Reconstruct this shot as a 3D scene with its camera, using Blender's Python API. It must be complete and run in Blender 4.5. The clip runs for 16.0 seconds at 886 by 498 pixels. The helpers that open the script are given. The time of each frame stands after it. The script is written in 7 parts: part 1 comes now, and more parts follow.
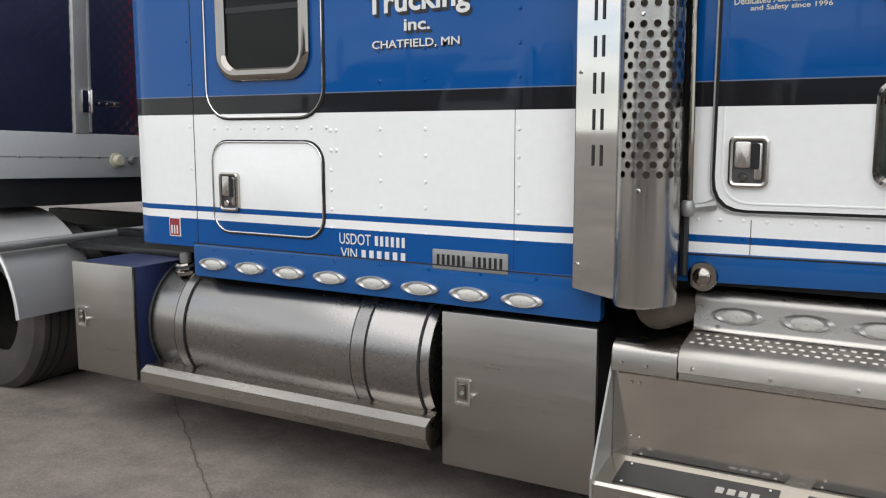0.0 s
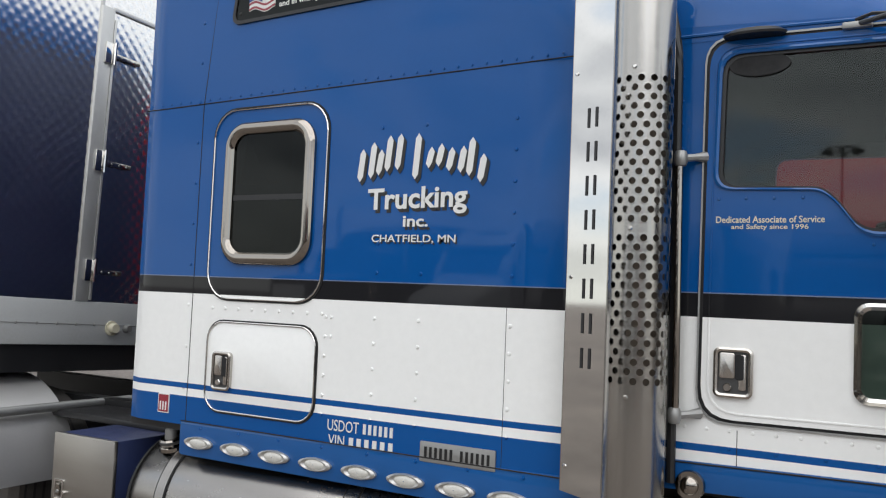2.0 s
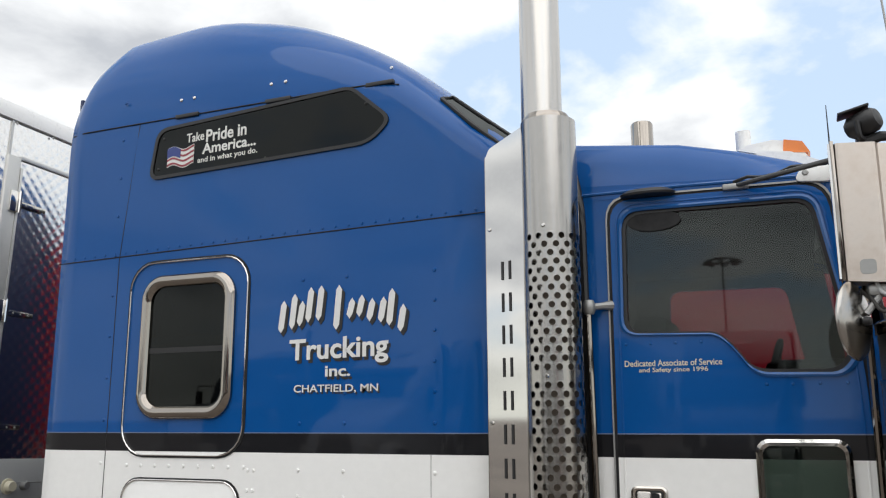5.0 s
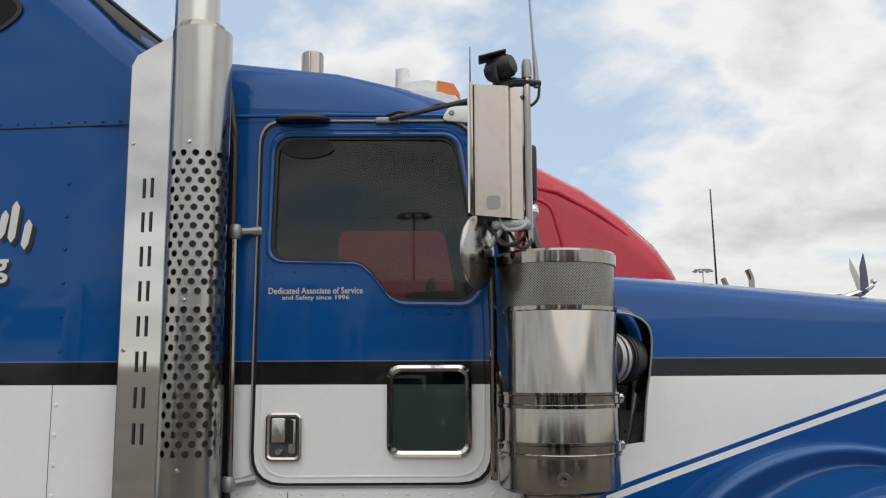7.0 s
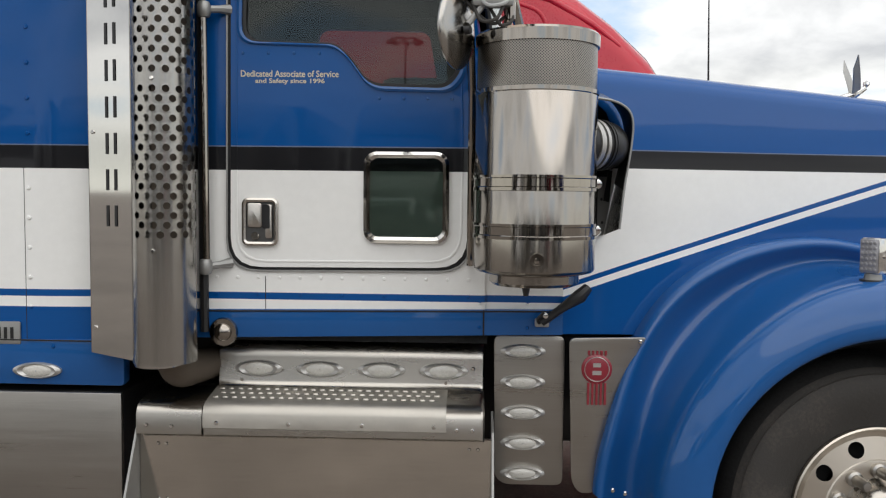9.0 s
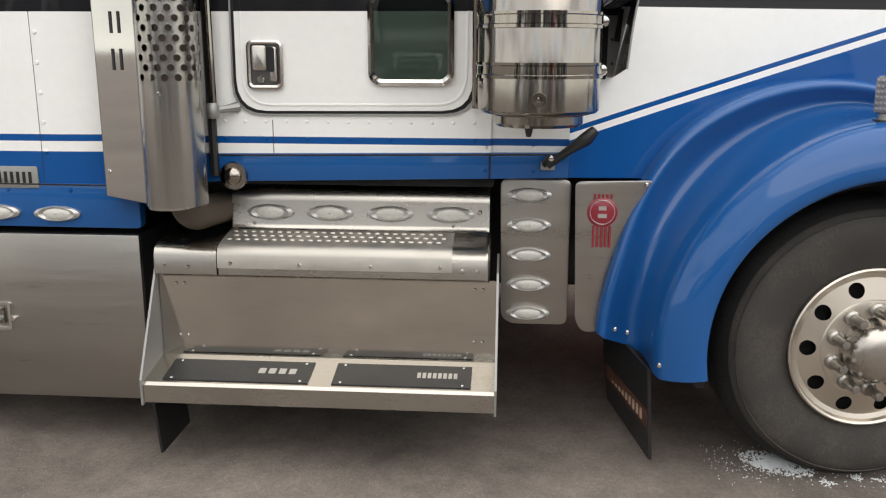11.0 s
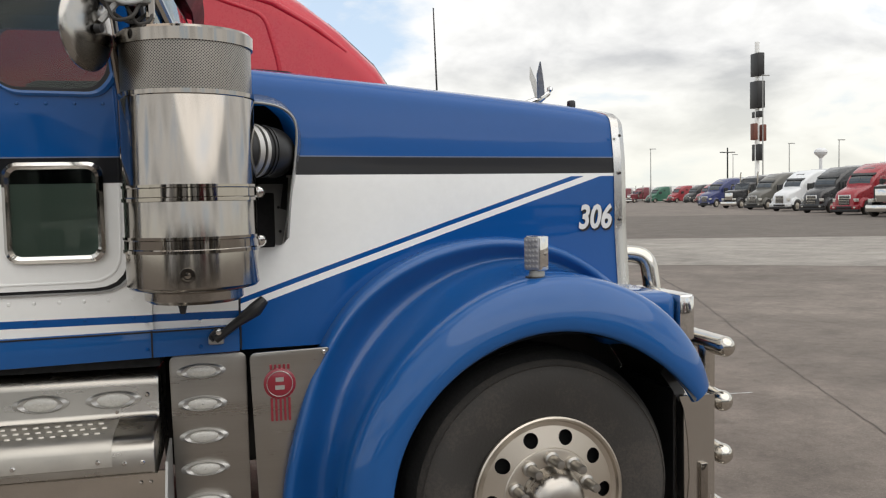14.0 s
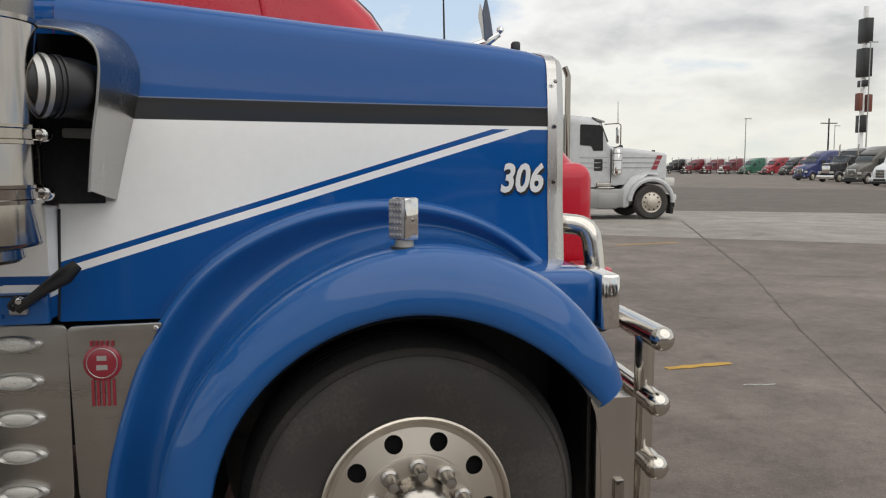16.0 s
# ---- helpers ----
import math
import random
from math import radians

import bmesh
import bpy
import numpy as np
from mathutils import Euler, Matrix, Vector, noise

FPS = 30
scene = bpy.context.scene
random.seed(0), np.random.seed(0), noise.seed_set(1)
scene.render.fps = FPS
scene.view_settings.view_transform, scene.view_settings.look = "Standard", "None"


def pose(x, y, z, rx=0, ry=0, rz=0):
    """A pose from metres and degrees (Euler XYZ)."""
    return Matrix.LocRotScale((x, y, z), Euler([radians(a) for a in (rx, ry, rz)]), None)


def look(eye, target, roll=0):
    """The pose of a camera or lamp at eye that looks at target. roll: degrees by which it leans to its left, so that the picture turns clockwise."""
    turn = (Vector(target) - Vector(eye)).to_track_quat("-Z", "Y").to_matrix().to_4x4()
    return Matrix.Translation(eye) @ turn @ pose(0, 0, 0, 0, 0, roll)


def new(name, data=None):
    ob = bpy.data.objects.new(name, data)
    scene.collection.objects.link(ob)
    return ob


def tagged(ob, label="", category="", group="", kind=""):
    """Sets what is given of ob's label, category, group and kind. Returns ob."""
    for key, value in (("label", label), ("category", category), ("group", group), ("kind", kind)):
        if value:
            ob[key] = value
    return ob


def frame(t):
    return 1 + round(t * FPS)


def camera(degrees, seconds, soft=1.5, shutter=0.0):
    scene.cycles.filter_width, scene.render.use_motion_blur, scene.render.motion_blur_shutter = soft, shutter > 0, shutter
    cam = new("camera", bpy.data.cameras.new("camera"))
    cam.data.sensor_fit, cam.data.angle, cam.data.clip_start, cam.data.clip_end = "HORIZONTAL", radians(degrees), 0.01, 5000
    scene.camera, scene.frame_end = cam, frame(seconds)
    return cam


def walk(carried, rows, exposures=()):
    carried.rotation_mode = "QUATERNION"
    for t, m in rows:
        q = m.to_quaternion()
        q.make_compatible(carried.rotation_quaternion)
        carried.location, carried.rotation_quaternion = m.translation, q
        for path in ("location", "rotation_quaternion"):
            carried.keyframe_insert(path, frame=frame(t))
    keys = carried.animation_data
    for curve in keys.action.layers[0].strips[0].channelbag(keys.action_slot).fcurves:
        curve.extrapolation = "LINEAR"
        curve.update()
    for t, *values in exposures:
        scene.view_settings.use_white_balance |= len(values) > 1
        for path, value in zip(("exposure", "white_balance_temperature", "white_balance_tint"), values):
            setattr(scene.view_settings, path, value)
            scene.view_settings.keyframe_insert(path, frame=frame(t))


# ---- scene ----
cam = camera(55.0, 16.0, soft=1.2)
PATH = [
    (0, (0.67, -2.968, 1.594), (-0.316, -1.25, 1.321), -0.1),
    (0.5, (0.695, -2.961, 1.634), (-0.294, -1.234, 1.436), 1.0),
    (1, (0.695, -2.972, 1.683), (-0.293, -1.237, 1.582), 1.6),
    (1.5, (0.706, -2.995, 1.692), (-0.287, -1.26, 1.708), 2.2),
    (2, (0.7, -3.022, 1.704), (-0.285, -1.285, 1.819), 2.4),
    (2.5, (0.689, -3.039, 1.738), (-0.29, -1.305, 1.921), 1.5),
    (3, (0.689, -3.099, 1.77), (-0.26, -1.361, 2.055), 0.5),
    (3.2, (0.686, -3.115, 1.794), (-0.251, -1.378, 2.118), 0.6),
    (5.3, (0.686, -3.201, 1.825), (0.023, -1.358, 2.229), -0.9),
    (5.5, (0.718, -3.168, 1.838), (0.171, -1.285, 2.235), -0.6),
    (6, (0.79, -3.104, 1.822), (0.516, -1.163, 2.216), -0.4),
    (6.5, (0.812, -3.089, 1.808), (0.674, -1.127, 2.171), -0.3),
    (7, (0.847, -3.068, 1.746), (0.757, -1.088, 2.015), -0.2),
    (7.5, (0.88, -3.043, 1.715), (0.806, -1.049, 1.863), 0.4),
    (8, (0.901, -3.025, 1.688), (0.83, -1.027, 1.739), 0.9),
    (8.5, (0.919, -3.004, 1.633), (0.838, -1.007, 1.588), 0.1),
    (9, (0.892, -3.004, 1.594), (0.823, -1.009, 1.468), 0.6),
    (9.2, (0.914, -3.0, 1.592), (0.835, -1.009, 1.419), 1.0),
    (11.3, (0.99, -3.029, 1.52), (0.846, -1.087, 1.064), 0.1),
    (11.5, (0.94, -2.984, 1.509), (0.931, -1.033, 1.071), 0.6),
    (12, (0.964, -2.991, 1.499), (1.258, -1.053, 1.098), 0.3),
    (12.3, (0.970, -2.986, 1.501), (1.423, -1.078, 1.120), -0.2),
    (12.5, (0.984, -2.978, 1.51), (1.499, -1.085, 1.123), -0.1),
    (13, (1.087, -2.962, 1.554), (1.609, -1.056, 1.241), 0.7),
    (13.2, (1.128, -2.969, 1.564), (1.625, -1.049, 1.304), 0.6),
    (13.5, (1.194, -2.946, 1.579), (1.668, -1.012, 1.389), -0.0),
    (14, (1.266, -2.933, 1.599), (1.704, -0.985, 1.484), -1.2),
    (14.5, (1.298, -2.92, 1.604), (1.729, -0.968, 1.549), -1.8),
    (15, (1.396, -2.793, 1.591), (1.805, -0.835, 1.557), -1.6),
    (15.3, (1.531, -2.687, 1.575), (1.944, -0.731, 1.541), -1.85),
    (15.5, (1.655, -2.627, 1.566), (2.065, -0.671, 1.499), -2.1),
    (15.7, (1.803, -2.584, 1.559), (2.172, -0.622, 1.435), -1.75),
    (16, (2.052, -2.541, 1.553), (2.29, -0.565, 1.362), 0.0),
]
walk(cam, [(t, look(eye, target, roll)) for t, eye, target, roll in PATH],
     exposures=[(0.0, 0.3, 6120, 10), (1.5, 0.2, 6120, 10), (3.0, 0.18, 6120, 10), (5.5, -0.02, 6300, 10), (6.3, -0.2, 6311, 10), (7.0, -0.32, 6321, 10), (8.0, -0.22, 6336, 10), (9.0, -0.02, 6350, 10), (11.5, 0.48, 6500, 10), (12.5, 0.68, 6489, 10), (13.0, 0.52, 6483, 10), (14.0, -0.06, 6472, 10), (15.0, -0.18, 6461, 10), (16.0, -0.24, 6450, 10)])

# ---- world, sun, exposure ----
def nn(tree, kind, **kw):
    n = tree.nodes.new(kind)
    for k, v in kw.items():
        n.inputs[k].default_value = v
    return n


world = bpy.data.worlds.new("sky")
scene.world = world
world.use_nodes = True
wt = world.node_tree
wt.nodes.clear()
SUN_ELEV, SUN_AZ = 58.0, 149.0
w_out = wt.nodes.new("ShaderNodeOutputWorld")
w_bg = nn(wt, "ShaderNodeBackground", Strength=0.125)
w_sky = wt.nodes.new("ShaderNodeTexSky")
w_sky.sky_type = "NISHITA"
w_sky.sun_disc = False
w_sky.sun_elevation = radians(SUN_ELEV)
w_sky.sun_rotation = radians(SUN_AZ)
wl = wt.links.new


def wmath(op, a, b=0.0, c=None):
    n = wt.nodes.new("ShaderNodeMath")
    n.operation = op
    for k, v in enumerate((a, b, c)):
        if v is None:
            continue
        if isinstance(v, (int, float)):
            n.inputs[k].default_value = v
        else:
            wl(v, n.inputs[k])
    return n.outputs[0]


def wramp(value, stops):
    n = wt.nodes.new("ShaderNodeValToRGB")
    el = n.color_ramp.elements
    while len(el) < len(stops):
        el.new(0.5)
    for e, (p, c) in zip(el, stops):
        e.position, e.color = p, (*c, 1)
    wl(value, n.inputs["Fac"])
    return n.outputs["Color"]


def wmix(fac, a, b):
    n = wt.nodes.new("ShaderNodeMixRGB")
    for k, v in (("Fac", fac), ("Color1", a), ("Color2", b)):
        if isinstance(v, (int, float)):
            n.inputs[k].default_value = v
        elif isinstance(v, tuple):
            n.inputs[k].default_value = (*v, 1)
        else:
            wl(v, n.inputs[k])
    return n.outputs["Color"]


# broken cloud in a flat layer: sky shows between, bright rims, grey bellies
w_co = wt.nodes.new("ShaderNodeTexCoord")
w_sep = wt.nodes.new("ShaderNodeSeparateXYZ")
wl(w_co.outputs["Generated"], w_sep.inputs["Vector"])
w_up = wmath("ADD", wmath("MAXIMUM", w_sep.outputs["Z"], 0.0), 0.34)
w_flat = wt.nodes.new("ShaderNodeCombineXYZ")
wl(wmath("DIVIDE", w_sep.outputs["X"], w_up), w_flat.inputs["X"])
wl(wmath("DIVIDE", w_sep.outputs["Y"], w_up), w_flat.inputs["Y"])
w_flat.inputs["Z"].default_value = 3.7
w_n1 = nn(wt, "ShaderNodeTexNoise", Scale=2.1, Detail=9.0, Roughness=0.52, Distortion=0.25)
w_n2 = nn(wt, "ShaderNodeTexNoise", Scale=3.4, Detail=8.0, Roughness=0.55, Distortion=0.35)
wl(w_flat.outputs["Vector"], w_n1.inputs["Vector"])
wl(w_flat.outputs["Vector"], w_n2.inputs["Vector"])
w_thick = wmath("ADD", wmath("MULTIPLY", w_n1.outputs["Fac"], 0.72), wmath("MULTIPLY", w_n2.outputs["Fac"], 0.28))
# a thinner place in the cloud low over the bonnet
w_gap = nn(wt, "ShaderNodeMapRange")
for k_, v_ in (("From Min", 0.08), ("From Max", 0.46), ("To Min", 0.17), ("To Max", 0.0)):
    w_gap.inputs[k_].default_value = v_
w_far = wt.nodes.new("ShaderNodeVectorMath")
w_far.operation = "DISTANCE"
w_far.inputs[1].default_value = (0.22, 1.74, 3.7)
wl(w_flat.outputs["Vector"], w_far.inputs[0])
wl(w_far.outputs["Value"], w_gap.inputs["Value"])
w_thick = wmath("SUBTRACT", w_thick, w_gap.outputs["Result"])
w_cover = wramp(w_thick, ((0.385, (0.12, 0.12, 0.12)), (0.46, (1.0, 1.0, 1.0))))
w_cloud = wramp(w_thick, ((0.40, (8.2, 8.25, 8.2)), (0.475, (8.9, 8.85, 8.65)), (0.535, (7.3, 7.3, 7.2)), (0.62, (4.7, 4.8, 4.95))))
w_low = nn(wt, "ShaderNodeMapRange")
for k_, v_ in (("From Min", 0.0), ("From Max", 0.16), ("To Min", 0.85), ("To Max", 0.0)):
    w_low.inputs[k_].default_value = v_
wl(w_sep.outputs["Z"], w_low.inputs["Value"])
w_clear = wmix(0.62, w_sky.outputs["Color"], (6.2, 7.8, 9.6))
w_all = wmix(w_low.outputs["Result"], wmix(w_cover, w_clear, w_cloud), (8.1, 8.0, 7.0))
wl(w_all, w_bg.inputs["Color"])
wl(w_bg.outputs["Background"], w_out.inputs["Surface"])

sun = new("sun", bpy.data.lights.new("sun", "SUN"))
sun.data.energy = 1.5
sun.data.angle = radians(85)
sun.data.color = (1.0, 0.95, 0.88)
sun.matrix_world = look((4.5, -7.5, 14.0), (0, 0, 0))


# ---- materials ----
def material(name, color, rough=0.5, metal=0.0, coat=0.0, var=0.12, scale=6.0, fine=60.0, bump=0.0, spec=0.5, stretch=(1, 1, 1), dirt=None, dirt_amt=0.0, rvar=0.28, coat_rough=0.05):
    """Principled paint with two scales of variation in colour and roughness and an optional fine relief."""
    m = bpy.data.materials.new(name)
    m.use_nodes = True
    t = m.node_tree
    b = t.nodes["Principled BSDF"]
    b.inputs["Metallic"].default_value = metal
    b.inputs["Coat Weight"].default_value = coat
    b.inputs["Coat Roughness"].default_value = coat_rough
    b.inputs["Specular IOR Level"].default_value = spec
    geo = t.nodes.new("ShaderNodeNewGeometry")
    mp = t.nodes.new("ShaderNodeMapping")
    mp.inputs["Scale"].default_value = stretch
    n1 = nn(t, "ShaderNodeTexNoise", Scale=scale, Detail=4.0, Roughness=0.6)
    n2 = nn(t, "ShaderNodeTexNoise", Scale=fine, Detail=3.0, Roughness=0.6)
    L = t.links.new
    L(geo.outputs["Position"], mp.inputs["Vector"])
    L(mp.outputs["Vector"], n1.inputs["Vector"])
    L(mp.outputs["Vector"], n2.inputs["Vector"])
    mixn = t.nodes.new("ShaderNodeMixRGB")
    mixn.inputs["Fac"].default_value = 0.4
    L(n1.outputs["Fac"], mixn.inputs["Color1"])
    L(n2.outputs["Fac"], mixn.inputs["Color2"])
    ramp = t.nodes.new("ShaderNodeMapRange")
    ramp.inputs["From Min"].default_value = 0.3
    ramp.inputs["From Max"].default_value = 0.7
    ramp.inputs["To Min"].default_value = 1.0 - var
    ramp.inputs["To Max"].default_value = 1.0 + var
    L(mixn.outputs["Color"], ramp.inputs["Value"])
    mul = t.nodes.new("ShaderNodeMixRGB")
    mul.blend_type = "MULTIPLY"
    mul.inputs["Fac"].default_value = 1.0
    mul.inputs["Color1"].default_value = (*color, 1)
    L(ramp.outputs["Result"], mul.inputs["Color2"])
    last = mul
    if dirt:
        dm = t.nodes.new("ShaderNodeMixRGB")
        dr = t.nodes.new("ShaderNodeMapRange")
        dr.inputs["From Min"].default_value = 0.48
        dr.inputs["From Max"].default_value = 0.72
        dr.inputs["To Max"].default_value = dirt_amt
        L(mixn.outputs["Color"], dr.inputs["Value"])
        L(dr.outputs["Result"], dm.inputs["Fac"])
        L(mul.outputs["Color"], dm.inputs["Color1"])
        dm.inputs["Color2"].default_value = (*dirt, 1)
        last = dm
    L(last.outputs["Color"], b.inputs["Base Color"])
    rr = t.nodes.new("ShaderNodeMapRange")
    rr.inputs["From Min"].default_value = 0.3
    rr.inputs["From Max"].default_value = 0.7
    rr.inputs["To Min"].default_value = max(0.0, rough * (1 - rvar))
    rr.inputs["To Max"].default_value = min(1.0, rough * (1 + rvar))
    L(mixn.outputs["Color"], rr.inputs["Value"])
    L(rr.outputs["Result"], b.inputs["Roughness"])
    if bump:
        bp = t.nodes.new("ShaderNodeBump")
        bp.inputs["Strength"].default_value = bump
        bp.inputs["Distance"].default_value = 0.01
        L(n2.outputs["Fac"], bp.inputs["Height"])
        L(bp.outputs["Normal"], b.inputs["Normal"])
    return m


BLUE = (0.003, 0.075, 0.282)
WHITE = (0.86, 0.86, 0.84)
BLACK = (0.012, 0.012, 0.014)
PIN = (0.16, 0.20, 0.30)


def livery(name, bands, slant=None):
    """Clear-coated paint in bands of height; slant=(x, z, slope) adds the rising double line of the bonnet."""
    m = material(name, BLUE, rough=0.45, metal=0.0, coat=0.6, var=0.04, scale=1.3, fine=30.0, spec=0.05, coat_rough=0.035)
    t = m.node_tree
    b = t.nodes["Principled BSDF"]
    L = t.links.new
    geo = t.nodes.new("ShaderNodeNewGeometry")
    sep = t.nodes.new("ShaderNodeSeparateXYZ")
    L(geo.outputs["Position"], sep.inputs["Vector"])

    def step(value_socket, edge):
        n = t.nodes.new("ShaderNodeMath")
        n.operation = "GREATER_THAN"
        n.inputs[1].default_value = edge
        L(value_socket, n.inputs[0])
        return n.outputs[0]

    def paint(under, color, mask):
        n = t.nodes.new("ShaderNodeMixRGB")
        L(mask, n.inputs["Fac"])
        if under is None:
            n.inputs["Color1"].default_value = (*BLUE, 1)
        else:
            L(under, n.inputs["Color1"])
        n.inputs["Color2"].default_value = (*color, 1)
        return n.outputs["Color"]

    col = None
    if slant:
        x0, z0, k = slant
        mx = t.nodes.new("ShaderNodeMath")
        mx.operation = "MULTIPLY_ADD"
        mx.inputs[1].default_value = -k
        mx.inputs[2].default_value = k * x0 - z0
        L(sep.outputs["X"], mx.inputs[0])
        ad = t.nodes.new("ShaderNodeMath")
        L(mx.outputs[0], ad.inputs[0])
        L(sep.outputs["Z"], ad.inputs[1])
        for edge, c in ((0.0, WHITE), (0.025, BLUE), (0.044, WHITE)):
            col = paint(col, c, step(ad.outputs[0], edge))
    for edge, c in bands:
        col = paint(col, c, step(sep.outputs["Z"], edge))
    mul = next(n for n in t.nodes if n.type == "MIX_RGB" and n.blend_type == "MULTIPLY")
    L(col, mul.inputs["Color1"])
    return m


M = {}
M["livery"] = livery("striped_blue_and_white_paint", ((1.178, WHITE), (1.216, BLUE), (1.241, WHITE), (1.676, BLACK), (1.758, PIN), (1.762, BLUE)))
M["hood"] = livery("bonnet_paint", ((1.688, WHITE), (1.700, BLACK), (1.766, PIN), (1.770, BLUE)), slant=(1.334, 1.262, 0.304))
M["blue"] = material("blue_paint", (0.010, 0.088, 0.290), rough=0.5, metal=0.0, coat=0.9, var=0.04, scale=1.2, fine=25.0, spec=0.08, coat_rough=0.06, rvar=0.1)
M["white"] = material("white_paint", WHITE, rough=0.3, coat=0.5, var=0.04)
M["steel"] = material("brushed_stainless", (0.41, 0.39, 0.36), rough=0.33, metal=1.0, var=0.06, scale=3.0, fine=45.0, stretch=(0.15, 1, 6), bump=0.03)
M["steelv"] = material("brushed_upright_stainless", (0.52, 0.50, 0.47), rough=0.2, metal=1.0, var=0.05, scale=3.0, fine=45.0, stretch=(6, 6, 0.2), bump=0.02)
M["polish"] = material("polished_stainless", (0.34, 0.312, 0.28), rough=0.06, metal=1.0, var=0.04, scale=5.0, fine=16.0, stretch=(1, 1, 0.2), rvar=0.15)
M["plain"] = material("plain_rolled_steel", (0.54, 0.51, 0.47), rough=0.24, metal=1.0, var=0.12, scale=3.0, fine=14.0, stretch=(1, 1, 0.12), bump=0.012)
M["guard"] = material("satin_guard_steel", (0.41, 0.395, 0.37), rough=0.2, metal=1.0, var=0.05, scale=4.0, fine=30.0)
# darker than the blue paint: the toolbox's shade is in the colour
M["navy"] = material("darkened_navy_paint", (0.020, 0.030, 0.090), rough=0.4, var=0.1)
M["brown"] = material("red_brown_strip", (0.15, 0.045, 0.028), rough=0.5, var=0.15)
M["bar"] = material("worn_bright_tube", (0.60, 0.57, 0.52), rough=0.15, metal=1.0, var=0.06, scale=6.0, fine=40.0)
# porthole backing; the pane's green reflections are put into its colour
M["cabin"] = material("grey_green_pane_backing", (0.035, 0.052, 0.044), rough=0.7, var=0.3, scale=9.0)
M["tank"] = material("brushed_tank_steel", (0.33, 0.315, 0.30), rough=0.27, metal=1.0, var=0.03, scale=2.0, fine=30.0, stretch=(0.6, 1, 1), rvar=0.08)
M["cells"] = material("clear_celled_lens", (0.30, 0.30, 0.32), rough=0.22, metal=0.3, coat=0.6, var=0.2, scale=40.0)
M["nut"] = material("lug_nut_steel", (0.40, 0.385, 0.36), rough=0.34, metal=1.0, var=0.06)
# clean black tread, darkened further for the shade under the wing
M["tread"] = material("shade_black_tread_rubber", (0.014, 0.014, 0.014), rough=0.8, var=0.2, fine=90.0, bump=0.2)
# near-black trim: the dim cab's shade is put into the colour
M["trim"] = material("shade_black_cab_trim", (0.005, 0.0055, 0.0055), rough=0.8, var=0.2)
M["satin"] = material("satin_bezel", (0.52, 0.51, 0.49), rough=0.42, metal=0.75, var=0.05)
M["hub"] = material("dull_hub_casting", (0.47, 0.44, 0.40), rough=0.31, metal=1.0, var=0.06)
M["step"] = material("bright_step_steel", (0.46, 0.435, 0.395), rough=0.27, metal=1.0, var=0.04, scale=3.0, fine=14.0, stretch=(0.3, 1, 1))
M["kick"] = material("polished_kick_panel", (0.58, 0.545, 0.495), rough=0.11, metal=1.0, var=0.07, scale=2.5, fine=40.0, stretch=(0.15, 1, 3))
M["quilt"] = material("quilted_stainless", (0.80, 0.79, 0.77), rough=0.15, metal=1.0, var=0.12, scale=1.5)
M["mirror"] = material("mirror_polished_plate", (0.66, 0.65, 0.63), rough=0.05, metal=1.0, var=0.03, scale=1.5)
M["chrome"] = material("chrome", (0.70, 0.685, 0.66), rough=0.08, metal=1.0, var=0.03)
M["alu"] = material("forged_aluminium", (0.62, 0.565, 0.49), rough=0.37, metal=1.0, var=0.02, scale=4.0, fine=9.0)
M["dull"] = material("dull_grey_metal", (0.34, 0.34, 0.33), rough=0.5, metal=0.7, var=0.12)
# heat-stained brown, its colour lowered further for shade on the elbow
M["rust"] = material("shaded_heat_stained_pipe", (0.125, 0.102, 0.080), rough=0.55, metal=0.5, var=0.2)
M["black"] = material("black_plastic", (0.015, 0.015, 0.016), rough=0.42, var=0.2)
# black of the shut lines, also painted where rim holes are only shaded
M["gap"] = material("black_gap_and_shade", (0.008, 0.008, 0.009), rough=0.7, var=0.1)
M["rubber"] = material("tyre_rubber", (0.038, 0.035, 0.032), rough=0.75, var=0.22, scale=5.0, fine=90.0, bump=0.15, dirt=(0.12, 0.10, 0.085), dirt_amt=0.5)
M["grey"] = material("weathered_grey_paint", (0.42, 0.43, 0.43), rough=0.45, var=0.1, scale=3.0, dirt=(0.2, 0.19, 0.17), dirt_amt=0.35)
M["lamp"] = material("frosted_marker_lens", (0.60, 0.585, 0.54), rough=0.28, coat=0.6, var=0.08, fine=120)
M["amber"] = material("amber_lens", (0.75, 0.20, 0.02), rough=0.2, coat=0.6, var=0.06)
M["red"] = material("red_paint", (0.50, 0.010, 0.030), rough=0.3, coat=0.45, spec=0.25, var=0.05, scale=1.0)
M["redmark"] = material("red_enamel", (0.26, 0.015, 0.03), rough=0.35, coat=0.5, var=0.08)
M["ink"] = material("black_lettering", (0.012, 0.012, 0.013), rough=0.4, var=0.05)
M["letter"] = material("white_lettering", (0.72, 0.72, 0.70), rough=0.4, var=0.05)
M["cream"] = material("cream_lettering", (0.62, 0.58, 0.44), rough=0.4, var=0.05)
M["bent_steel"] = material("bent_stainless_steel", (0.43, 0.42, 0.40), metal=1.0, rough=0.24, var=0.10)
M["canister"] = material("hazy_polished_stainless", (0.36, 0.333, 0.30), rough=0.13, metal=1.0, var=0.08, scale=6.0, fine=20.0, stretch=(1, 1, 0.2), rvar=0.25)
M["strip"] = material("dark_copper_strip", (0.085, 0.036, 0.024), rough=0.5, var=0.2)
M["worn_letter"] = material("worn_copper_lettering", (0.42, 0.30, 0.22), rough=0.5, var=0.25)
